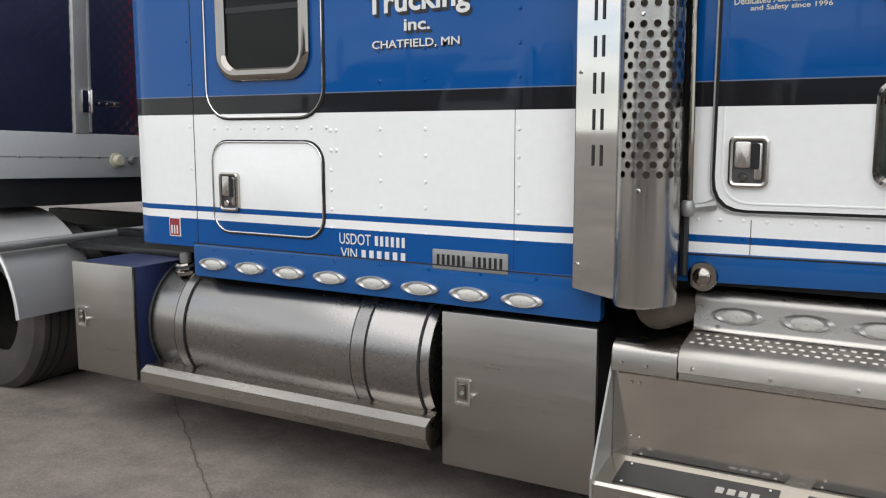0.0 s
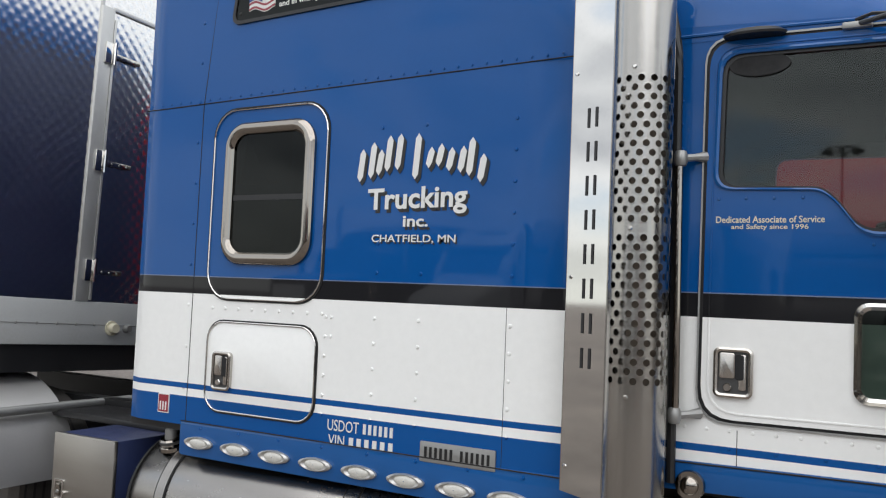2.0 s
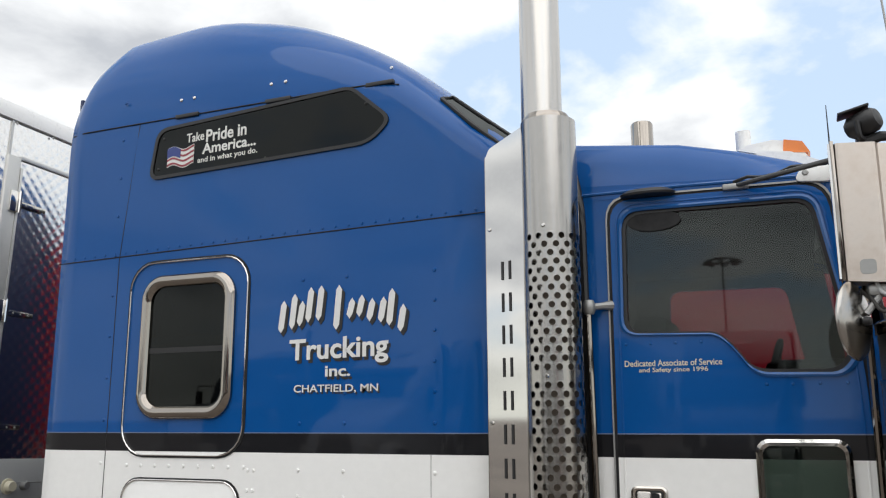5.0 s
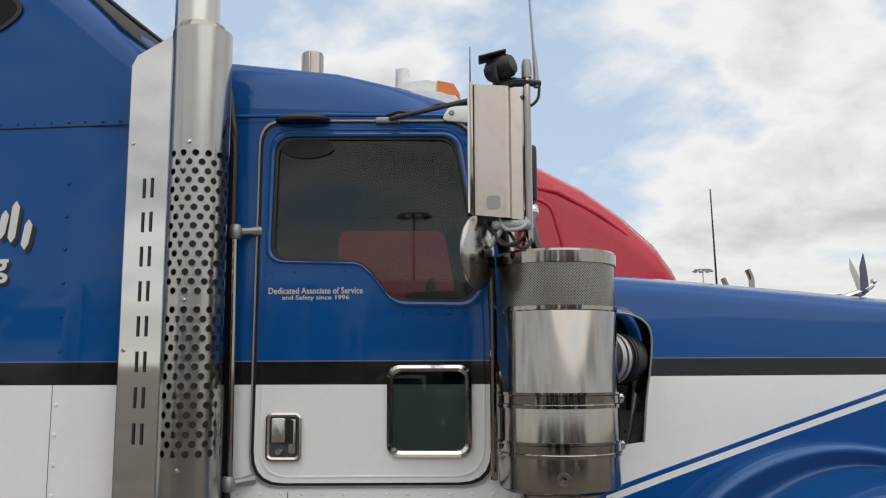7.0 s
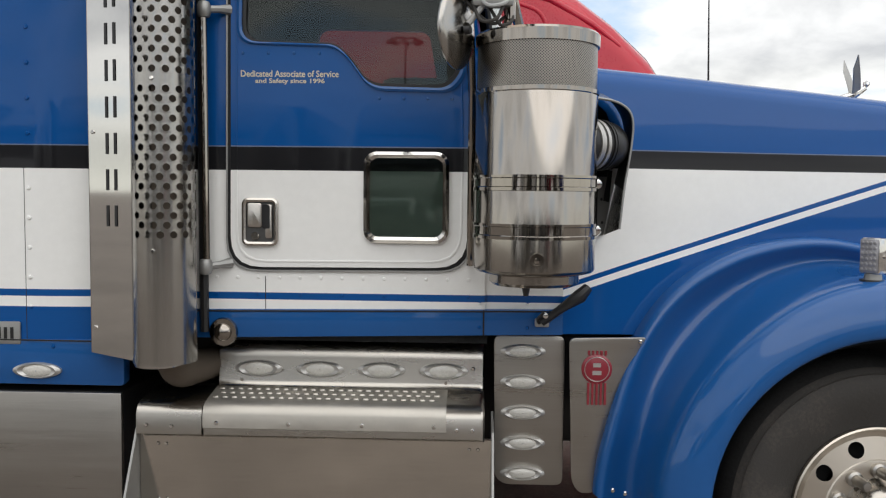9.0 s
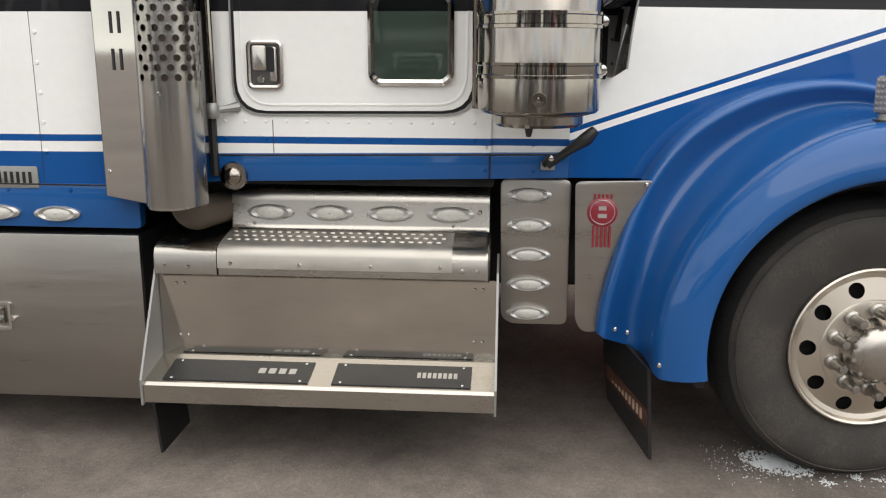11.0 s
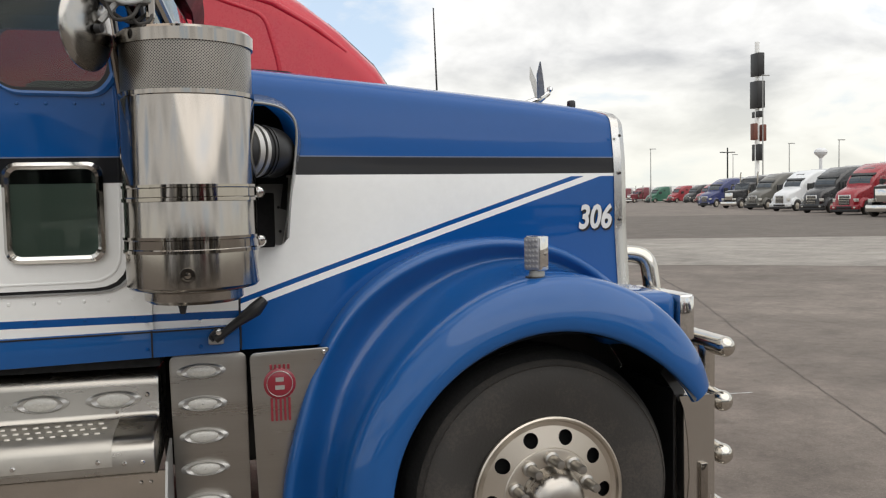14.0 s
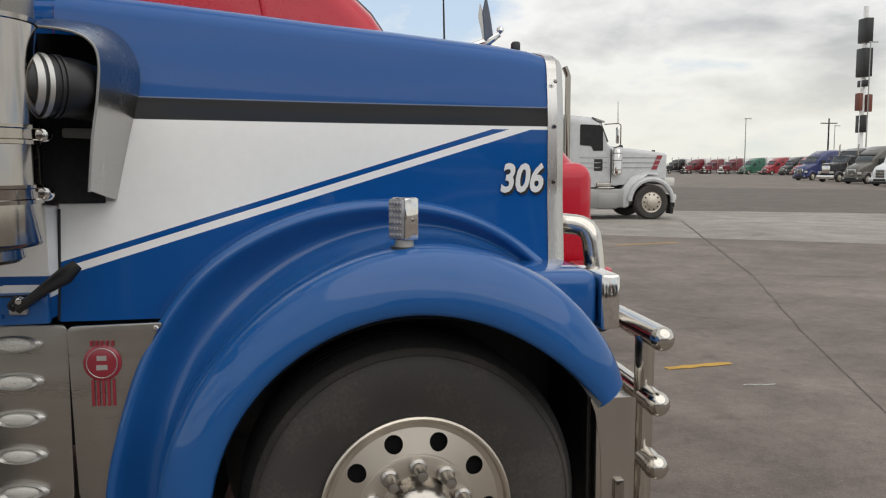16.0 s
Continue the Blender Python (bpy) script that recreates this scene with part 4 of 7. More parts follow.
part("amber_lens", loft([[(0.675, y0, 2.806), (0.770, y0, 2.796), (0.745, y0, 2.842), (0.680, y0, 2.857)] for y0 in (0.165, 0.315)], closed=True), "amber", rl)
part("roof_horn", lathe([(0.0, 0.07), (0.03, 0.068), (0.03, 0.0), (0.02, -0.06), (0.0, -0.06)], Matrix.Translation((0.53, 0.30, 2.88)), 16), "white", cab)
for k in range(1, 5):
    part("roof_marker", loft([[(0.60, 0.24 + 0.41 * k - 0.06, 2.78), (0.78, 0.24 + 0.41 * k - 0.05, 2.74), (0.77, 0.24 + 0.41 * k - 0.045, 2.79), (0.66, 0.24 + 0.41 * k - 0.05, 2.84)], [(0.60, 0.24 + 0.41 * k + 0.06, 2.78), (0.78, 0.24 + 0.41 * k + 0.05, 2.74), (0.77, 0.24 + 0.41 * k + 0.045, 2.79), (0.66, 0.24 + 0.41 * k + 0.05, 2.84)]], closed=True), "amber", cab)
part("rain_cap", lathe([(0.0, 0.02), (0.08, 0.014), (0.105, 0.0), (0.10, -0.008), (0.0, -0.008)], pose(0.19, -0.03, 2.648) @ Matrix.Diagonal((1.0, 0.45, 1.0, 1)), 24), "black", cab)

# ---- exhaust stack ----
stack = part("exhaust_pipe", tube([(-0.185, -0.13, 1.0), (-0.185, -0.13, 4.6)], 0.080, 28), "steelv", truck, "tall upright stainless exhaust stack with a guard")
SX, SY, SR = -0.160, -0.135, 0.106
holes = []
RS = 0.03195
pitch = 0.0435
A0, A1 = -1.62, 1.75
H0 = -0.80
for r in range(33):
    z = 1.454 + r * RS
    if r == 16:
        continue
    off = 0.5 * pitch if r % 2 else 0.0
    cols = int((A1 - H0) * SR / pitch)
    for c in range(cols):
        u0 = H0 * SR + off + c * pitch
        ru = 0.0122
        holes.append((u0, u0 + pitch, z - RS / 2, z + RS / 2, u0 + pitch / 2, z, ru, ru))


def on_stack(u, z):
    a = u / SR
    return (SX + SR * math.sin(a), SY - SR * math.cos(a), z)


gbm = bmesh.new()
cells(gbm, holes, on_stack, 10)


def stack_arc(z0, z1, a0=A0, a1=A1, n=22, rr=SR):
    tmp = bmesh.new()
    prev = None
    for i in range(n + 1):
        a = a0 + (a1 - a0) * i / n
        p = [tmp.verts.new((SX + rr * math.sin(a), SY - rr * math.cos(a), z)) for z in (z0, z1)]
        if prev:
            tmp.faces.new((prev[0], p[0], p[1], prev[1]))
        prev = p
    return tmp


for z0, z1 in ((1.015, 1.454 - RS / 2), (1.454 + 15.5 * RS, 1.454 + 16.5 * RS), (1.454 + 32.5 * RS, 2.94)):
    merge(gbm, stack_arc(z0, z1))
for r in range(33):
    if r == 16:
        continue
    z = 1.454 + r * RS
    cols = int((A1 - H0) * SR / pitch)
    end = H0 * SR + (0.5 * pitch if r % 2 else 0.0) + cols * pitch
    if end / SR < A1 - 0.01:
        merge(gbm, stack_arc(z - RS / 2, z + RS / 2, end / SR, A1, 2))
    merge(gbm, stack_arc(z - RS / 2, z + RS / 2, A0, H0 + (0.5 * pitch / SR if r % 2 else 0.0), 8))
bmesh.ops.remove_doubles(gbm, verts=gbm.verts, dist=3e-4)
guard = part("heat_guard", gbm, "guard", stack, "perforated curved steel heat guard")
# flat cheek plate of the guard
ck = bmesh.new()
P0, P1 = Vector((-0.440, -0.085, 0)), Vector((SX + SR * math.sin(A0), SY - SR * math.cos(A0), 0))
P1 = Vector((-0.262, -0.150, 0))
vs = [ck.verts.new((p.x, p.y, z)) for p, z in ((P0, 1.03), (P1, 1.015), (P1, 2.94), (P0 + (P1 - P0) * 0.12, 2.885), (P0, 2.85))]
ck.faces.new(vs)
ext = bmesh.ops.extrude_face_region(ck, geom=ck.faces[:])
bmesh.ops.translate(ck, vec=(0.0, 0.006, 0), verts=[g for g in ext["geom"] if isinstance(g, bmesh.types.BMVert)])
cheek = part("cheek_plate", ck, "mirror", stack, "flat mirror-bright guard plate with cut-out marks", smooth=False)
part("return_edge", box(-0.442, -0.085, 1.03, -0.436, 0.0, 2.85), "polish", stack)
dirv = (P1 - P0).normalized()
for k in range(8):
    z = 2.378 - 0.1238 * k
    c = P0 + (P1 - P0) * 0.53
    tb = bmesh.new()
    for s, w, dz in ((-0.020, 0.0115, 0.0), (0.016, 0.0115, 0.0)):
        pts = [c + dirv * (s - w / 2), c + dirv * (s + w / 2)]
        q = [tb.verts.new((p.x + 0.0015 * 0.3, p.y - 0.0025, z + h)) for p, h in ((pts[0], -0.036), (pts[1], -0.036), (pts[1], 0.036), (pts[0], 0.036))]
        tb.faces.new(q)
    part("cutout_mark", tb, "ink", cheek, smooth=False)
cb = []
for z in (1.12, 1.80, 2.55):
    c = P0 + dirv * 0.02
    cb.append((c.x, c.y - 0.001, z))
for q in cb + [(SX, SY - SR, z) for z in (1.40, 1.965, 2.515)]:
    part("guard_bolt", rivets([q], 0.009), "chrome", stack)
part("muffler", tube([(SX, SY + 0.01, 1.02), (SX, SY + 0.01, 2.93)], 0.086, 24), "rust", stack)
part("stack_collar", lathe([(0.085, 0.0), (0.098, 0.0), (0.098, 0.006), (0.085, 0.03)], Matrix.Translation((SX - 0.006, SY, 2.938)), 28), "polish", stack)
part("lower_elbow", tube(bend([(-0.16, -0.09, 1.06), (-0.15, -0.05, 0.955), (-0.06, 0.25, 0.955)], 0.12), 0.06, 18), "rust", stack, "heat-stained exhaust elbow")
part("cab_hose", tube(bend([(-0.06, -0.02, 1.1), (-0.068, -0.02, 2.60), (-0.10, 0.02, 2.78)], 0.05), 0.016, 8), "black", stack)

# ---- tanks and boxes under the sleeper ----
tank = part("fuel_tank", lathe([(0.0, 0.0), (0.27, 0.0), (0.305, 0.012), (0.325, 0.045), (0.325, 1.645), (0.305, 1.678), (0.27, 1.69), (0.0, 1.69)], along_x(-2.765, 0.275, 0.615), 48), "tank", truck, "large round brushed-steel fuel tank with straps")
for x, w in ((-2.72, 0.012), (-2.535, 0.055), (-1.465, 0.065), (-1.13, 0.012)):
    part("tank_strap", lathe([(0.326, 0.0), (0.331, 0.0), (0.331, w), (0.326, w)], along_x(x, 0.275, 0.615), 48), "tank" if w > 0.02 else "gap", tank)
    if w > 0.02:
        for dx in (-0.008, w):
            part("strap_edge", lathe([(0.3255, 0.0), (0.3285, 0.0), (0.3285, 0.008), (0.3255, 0.008)], along_x(x + dx, 0.275, 0.615), 48), "gap", tank)
part("filler_neck", tube(bend([(-2.60, 0.105, 0.90), (-2.60, 0.095, 1.00), (-2.585, 0.16, 1.10)], 0.06), 0.031, 16), "dull", tank)
fc = part("filler_cap", lathe([(0.034, 0.030), (0.050, 0.028), (0.056, 0.020), (0.056, 0.004), (0.050, -0.004), (0.062, -0.012), (0.064, -0.030)], pose(-2.60, 0.105, 0.918, 14), 28), "polish", tank)
part("cap_grip", lathe([(0.0565, 0.004), (0.059, 0.006), (0.059, 0.018), (0.0565, 0.020)], pose(-2.60, 0.105, 0.918, 14), 28), "cup", fc)
part("step_rail", loft([[(x, -0.09, 0.325), (x, -0.10, 0.34), (x, -0.10, 0.395), (x, -0.06, 0.42), (x, 0.02, 0.425), (x, 0.05, 0.33), (x, 0.0, 0.285), (x, -0.06, 0.285)] for x in (-2.745, -1.06)], closed=True), "step", tank, "bent steel step rail along the tank", smooth=False)


def tool_box(x0, x1, z0, z1, depth, latch_x, latch_z, name, mat, label):
    b = part(name, box(x0 + 0.012, -0.004, z0, x1 - 0.012, depth, z1, 0.008), mat, truck, label)
    dr = part("box_door", box(x0, -0.030, z0 - 0.008, x1, -0.006, z1 + 0.004, 0.004), "steel", b, "brushed stainless box door")
    lp = part("latch", ring(rrect(latch_x - 0.036, latch_z - 0.055, latch_x + 0.036, latch_z + 0.055, 0.008), rrect(latch_x - 0.026, latch_z - 0.045, latch_x + 0.026, latch_z + 0.045, 0.005), -0.036, -0.030), "chrome", dr)
    part("latch_tongue", box(latch_x - 0.018, -0.038, latch_z - 0.03, latch_x + 0.012, -0.030, latch_z + 0.035, 0.003), "polish", lp)
    part("latch_lock", lathe([(0.0, 0.012), (0.008, 0.011), (0.011, 0.0)], along_y(latch_x, -0.034, latch_z - 0.005), 12), "dull", lp)
    part("latch_knob", lathe([(0.0, 0.014), (0.009, 0.012), (0.011, 0.0)], along_y(latch_x + 0.045, -0.030, latch_z - 0.01), 12), "chrome", lp)
    return b


tool_box(-3.325, -2.857, 0.316, 0.905, 0.62, -3.262, 0.612, "rear_toolbox", "navy", "blue toolbox darkened for shade, with a stainless door")
tool_box(-1.022, -0.362, 0.232, 0.868, 0.60, -0.924, 0.548, "battery_box", "black", "black battery box with a stainless door")
part("box_foot", box(-0.90, 0.05, 0.20, -0.86, 0.1, 0.24), "black", truck)
part("box_foot", box(-0.98, 0.05, 0.20, -0.95, 0.1, 0.24), "black", truck)

# ---- entry steps ----
SD = -0.012
TOP = [(y, z + SD) for y, z in ((0.30, 1.050), (0.155, 1.048), (0.130, 1.042), (0.116, 1.026), (0.111, 1.000), (0.104, 0.912), (0.100, 0.898), (0.088, 0.888), (0.070, 0.884))]
NOSE = [(y, z + SD) for y, z in ((-0.030, 0.868), (-0.055, 0.862), (-0.075, 0.849), (-0.085, 0.828), (-0.087, 0.756), (-0.04, 0.751), (0.30, 0.78))]
steps = part("entry_steps", loft([[(x, y + dy, z - dz) for y, z in TOP + NOSE] for x, dy, dz in ((-0.052, 0.012, 0.01), (-0.045, 0.0, 0.0), (0.925, 0.0, 0.0), (0.936, 0.004, 0.004), (0.942, 0.014, 0.012))], closed=True), "step", truck, "stainless cab entry steps with lights and treads")
part("step_wing", loft([[(x, y + dy, z - dz) for y, z in [(0.30, 0.870), (0.03, 0.862)] + NOSE] for x, dy, dz in ((-0.292, 0.012, 0.01), (-0.285, 0.0, 0.0), (-0.053, 0.0, 0.0))], closed=True), "step", steps)
for k in range(4):
    oval_light(0.105 + 0.229 * k, 0.103, 0.946, steps, 0.178, 0.060)
# raised tread cover with grip bumps, bent over the nose
cover = [(y, z + SD) for y, z in ((0.092, 0.8915), (-0.030, 0.8725), (-0.057, 0.8665), (-0.079, 0.853), (-0.0895, 0.830), (-0.0915, 0.782))]
tr = part("tread", loft([[(x, y, z) for y, z in cover] + [(x, y + 0.003, z - 0.003) for y, z in reversed(cover)] for x in (-0.048, 0.808)], closed=True), "tread_plate", steps, "bright step tread with raised grip bumps")
for r in range(3):
    for c in range(24):
        cxx, cyy = -0.022 + c * 0.0338 + (0.016 if r % 2 else 0.0), 0.066 - r * 0.040
        part("grip_bump", lathe([(0.0, 0.006), (0.007, 0.005), (0.0105, 0.0)], Matrix.Translation((cxx, cyy, 0.8715 + SD + (cyy + 0.03) * 0.156)) @ Matrix.Diagonal((1.25, 0.8, 1, 1)), 8), "tread_plate", tr)
        part("grip_slot", lathe([(0.0, 0.0012), (0.0075, 0.0012)], Matrix.Translation((cxx + 0.0165, cyy - 0.004, 0.8715 + SD + (cyy - 0.004 + 0.03) * 0.156)) @ Matrix.Diagonal((1.2, 0.7, 1, 1)), 8), "dull", tr)
for q in [(x, -0.0915, 0.788) for x in (0.0, 0.255, 0.515, 0.765)] + [(x, 0.106, 0.900) for x in (0.04, 0.80)] + [(0.90, 0.105, 0.955), (0.90, -0.087, 0.776), (0.845, -0.087, 0.776), (-0.25, -0.087, 0.776), (-0.16, -0.087, 0.772)]:
    part("tread_bolt", rivets([q], 0.009), "chrome", steps)
part("kick_panel", plate([(-0.286, 0.40), (0.967, 0.40), (0.967, 0.734), (-0.286, 0.734)], -0.052, -0.044), "kick", steps, "mirror-bright kick panel", smooth=False)
part("panel_gap", box(-0.27, -0.050, 0.726, 0.940, 0.05, 0.742), "gap", steps)
part("panel_hem", tube([(-0.268, -0.054, 0.731), (0.942, -0.054, 0.731)], 0.004, 6), "step", steps)
low = part("lower_step", loft([[(x, -0.03, 0.425), (x, -0.245, 0.385), (x, -0.255, 0.375), (x, -0.255, 0.310), (x, -0.245, 0.305), (x, -0.03, 0.32)] for x in (-0.292, 0.975)], closed=True), "step", steps, "lower stainless step with two dark grip pads", smooth=False)
for x0, x1 in ((-0.225, 0.305), (0.39, 0.885)):
    pd = loft([[(x, -0.092, 0.4176), (x, -0.232, 0.3915), (x, -0.232, 0.3875), (x, -0.092, 0.4136)] for x in (x0, x1)], closed=True)
    pad = part("grip_pad", pd, "black", low, "dark grip pad with a plain light bar", smooth=False)
    count = 4 if x0 < 0 else 8
    step_ = 0.150 / count
    for k in range(count):
        xa = x1 - 0.195 + step_ * k
        bar_ = loft([[(x, -0.142, 0.4093), (x, -0.176, 0.4030), (x, -0.176, 0.4010), (x, -0.142, 0.4073)] for x in (xa, xa + step_ * 0.68)], closed=True)
        part("pad_mark", bar_, "satin", pad, smooth=False)
    for x in (x0 + 0.03, x1 - 0.03):
        for y in (-0.105, -0.220):
            part("pad_screw", lathe([(0.0, 0.004), (0.005, 0.003), (0.006, 0.0)], Matrix.Translation((x, y, 0.4176 + (y + 0.092) * 0.186)), 8), "chrome", pad)
for x in (-0.292, 0.972):
    part("end_plate", loft([[(xx, 0.10, 0.40), (xx, -0.262, 0.300), (xx, -0.262, 0.395), (xx, -0.062, 0.765), (xx, 0.10, 0.80)] for xx in (x - 0.004, x + 0.004)], closed=True), "dull", steps, smooth=False)
for q in [(x, -0.053, z) for x in (-0.22, -0.19, 0.89, 0.92) for z in (0.70, 0.50)]:
    part("panel_rivet", rivets([q], 0.007), "chrome", steps)
part("small_flap", loft([[(-0.315, y0, 0.30), (-0.295, y0 + 0.01, 0.05), (-0.285, y0 + 0.01, 0.05), (-0.305, y0, 0.30)] for y0 in (-0.14, 0.14)], closed=True), "black", truck, "short black rubber flap under the step")

# ---- vent panel and corner plate ahead of the steps ----
vent = part("light_panel", plate(fillet([(0.985, 0.555), (1.02, 0.528), (1.235, 0.528), (1.235, 1.085), (0.975, 1.085)], 0.03), 0.094, 0.106, bev=0.003), "steel", truck, "stainless side panel with five oval lights")
for k in range(5):
    oval_light(1.082 + 0.001 * k, 0.092, 1.028 - 0.1135 * k, vent, 0.165, 0.052)
kwp = part("corner_plate", plate(fillet([(1.245, 1.085), (1.525, 1.092), (1.50, 1.06), (1.42, 0.88), (1.375, 0.70), (1.355, 0.520), (1.29, 0.515), (1.262, 0.56)], 0.025), 0.050, 0.060, bev=0.002), "steel", truck, "stainless corner plate with a red emblem")
em = part("emblem", lathe([(0.0, 0.012), (0.045, 0.011), (0.055, 0.006), (0.055, 0.0)], along_y(1.345, 0.050, 0.975), 28), "redmark", kwp, "round red emblem with stripes below")
for k in range(5):
    part("emblem_stripe", box(1.312 + 0.0150 * k, 0.042, 0.845, 1.320 + 0.0150 * k, 0.049, 0.925), "redmark", em)
    part("emblem_crown", box(1.312 + 0.0150 * k, 0.042, 1.025, 1.320 + 0.0150 * k, 0.049, 1.042), "redmark", em)
part("emblem_ring", tube([(1.345 + 0.044 * math.cos(a), 0.0395, 0.975 + 0.044 * math.sin(a)) for a in [0.2618 * i for i in range(24)]], 0.0018, 6, closed=True), "satin", em)
part("emblem_mark", box(1.331, 0.037, 0.983, 1.359, 0.040, 0.998), "satin", em)
part("emblem_mark", box(1.329, 0.037, 0.955, 1.361, 0.040, 0.970), "satin", em)
part("plate_bolt", rivets([(1.50, 0.049, 1.075)], 0.01), "chrome", kwp)

# ---- bonnet ----
def hood_section(x):
    y0 = lerp(((1.22, 0.11), (1.5, 0.19), (2.0, 0.33), (2.5, 0.44), (2.80, 0.50)), x)
    zt = lerp(((1.22, 2.072), (1.6, 2.052), (2.2, 2.012), (2.72, 1.972), (2.80, 1.952)), x)
    zb = lerp(((1.22, 1.095), (1.5, 1.085), (1.9, 1.10), (2.80, 1.20)), x)
    s = [(y0 - 0.03, zb), (y0, zb + 0.25), (y0, 1.5), (y0 + 0.003, 1.70), (y0 + 0.008, 1.77), (y0 + 0.03, zt - 0.06)]
    for a in (20, 40, 60, 80):
        s.append((y0 + 0.03 + 0.11 * (1 - math.cos(radians(a))), zt - 0.06 + 0.075 * math.sin(radians(a))))
    s += [(y0 + 0.30, zt + 0.045), (CY, zt + 0.075)]
    return [(x, y, z) for y, z in s] + [(x, 2 * CY - y, z) for y, z in reversed(s[:-1])]


hood = part("bonnet", loft([hood_section(x) for x in (1.22, 1.35, 1.5, 1.75, 2.0, 2.25, 2.5, 2.65, 2.74, 2.80)]), "hood", truck, "long blue bonnet with a white wedge and black stripe")

# fixed scuttle between the bonnet's rear edge and the cab
part("scuttle", loft([[(x, y + 0.006 if y < CY else y - 0.006, z - 0.006) for _, y, z in hood_section(1.22) if z > 1.65] for x in (1.06, 1.14, 1.217)], close_ends=False), "hood", truck)


def hood_y(x):
    return lerp(((1.22, 0.11), (1.5, 0.19), (2.0, 0.33), (2.5, 0.44), (2.80, 0.50)), x)


rows = []
for x, k in ((2.798, 0.0), (2.80, -0.006), (2.835, -0.006), (2.862, 0.014), (2.864, 0.05)):
    sec = hood_section(2.80)
    out = []
    for (xx, y, z) in sec:
        c = Vector((CY, 1.55))
        d = Vector((y, z)) - c
        d = d * (1 - k / max(0.3, d.length))
        out.append((x, c.x + d.x, max(1.06, c.y + d.y)))
    rows.append(out)
grille = part("grille_surround", loft(rows), "surround", truck, "bright chrome grille surround")
for k in range(14):
    part("grille_bar", box(2.858, 0.60 + 0.08 * k, 1.12, 2.874, 0.62 + 0.08 * k, 1.88, 0.004), "polish", grille)
part("grille_mesh", box(2.852, 0.60, 1.10, 2.867, 1.64, 1.90), "black", grille)
for q in [(2.823, 0.488, z) for z in (1.30, 1.50, 1.70, 1.86)]:
    part("surround_screw", rivets([q], 0.008), "polish", grille)

# black inlet recess in the bonnet flank with its steel flange
rows = []
for z, x1 in ((1.445, 1.345), (1.55, 1.368), (1.69, 1.392), (1.83, 1.400), (1.90, 1.375), (1.94, 1.330)):
    xs = [1.12 + (x1 - 1.12) * k / 10 for k in range(11)]
    rows.append([(x, hood_y(x) - 0.009, z) for x in xs] + [(x, hood_y(x) + 0.006, z) for x in reversed(xs)])
rec = part("inlet_recess", loft(rows, closed=True), "gap", truck, "dark air inlet recess in the bonnet side")
lip = ((1.20, 1.925), (1.33, 1.922), (1.395, 1.90), (1.425, 1.855), (1.415, 1.74), (1.398, 1.645), (1.384, 1.49))
base_ = ((1.20, 1.985), (1.36, 1.980), (1.43, 1.92), (1.456, 1.838), (1.443, 1.75), (1.426, 1.69), (1.376, 1.453))
def soften(p):
    for _ in range(2):
        q = [p[0]]
        for a, b in zip(p, p[1:]):
            q += [(a[0] * 0.75 + b[0] * 0.25, a[1] * 0.75 + b[1] * 0.25), (a[0] * 0.25 + b[0] * 0.75, a[1] * 0.25 + b[1] * 0.75)]
        p = q + [p[-1]]
    return p


lip, base_ = soften(list(lip)), soften(list(base_))
for name_, off, mat_ in (("inlet_shroud", 0.0, "bent_steel"), ("shroud_lining", 0.006, "black")):
    fl = []
    for s in (0.0, 0.33, 0.66, 1.0):
        fl.append([(a[0] + (b[0] - a[0]) * s - off, -0.15 + (hood_y(b[0]) + 0.15) * s, a[1] + (b[1] - a[1]) * s - off) for a, b in list(zip(lip, base_))[:(-5 if off else None)]])
    part(name_, loft(fl, close_ends=False), mat_, rec, "bent steel shroud standing out from the bonnet" if off == 0 else "")
part("shroud_edge", tube([(x - 0.003, -0.15, z - 0.003) for x, z in lip], 0.004, 6), "dull", rec)
duct = part("inlet_duct", tube(bend([(1.19, -0.252, 1.765), (1.290, -0.169, 1.765), (1.334, -0.125, 1.765), (1.340, 0.05, 1.765)], 0.06), 0.080, 28), "black", truck, "black rubber inlet duct with bright clamps")
for x, y, w in ((1.256, -0.197, 0.0075), (1.277, -0.180, 0.005)):
    part("duct_clamp", tube([(x - w, y - w * 0.83, 1.765), (x + w, y + w * 0.83, 1.765)], 0.085, 32), "satin", duct)
for x, y in ((1.300, -0.160), (1.310, -0.151)):
    part("duct_rib", tube([(x - 0.003, y - 0.0025, 1.765), (x + 0.003, y + 0.0025, 1.765)], 0.084, 28), "black", duct)
mp = part("mount_plate", loft([[(x, hood_y(x) - 0.012 + dy, z) for x, z in fillet([(1.348, 1.452), (1.372, 1.452), (1.392, 1.56), (1.398, 1.668), (1.24, 1.668), (1.24, 1.640), (1.348, 1.637)], 0.008)] for dy in (0.0, 0.005)], closed=True), "dull", rec, "grey mounting plate beside a dark slot")
for x, z in ((1.366, 1.500), (1.362, 1.585)):
    part("plate_screw", rivets([(x, hood_y(x) - 0.012, z)], 0.006), "black", mp)
part("rubber_gusset", loft([[(x, hood_y(x) - 0.020 + dy, z) for x, z in [(1.368, 1.580), (1.390, 1.575), (1.400, 1.690), (1.385, 1.690)]] for dy in (0.0, 0.006)], closed=True), "black", rec)

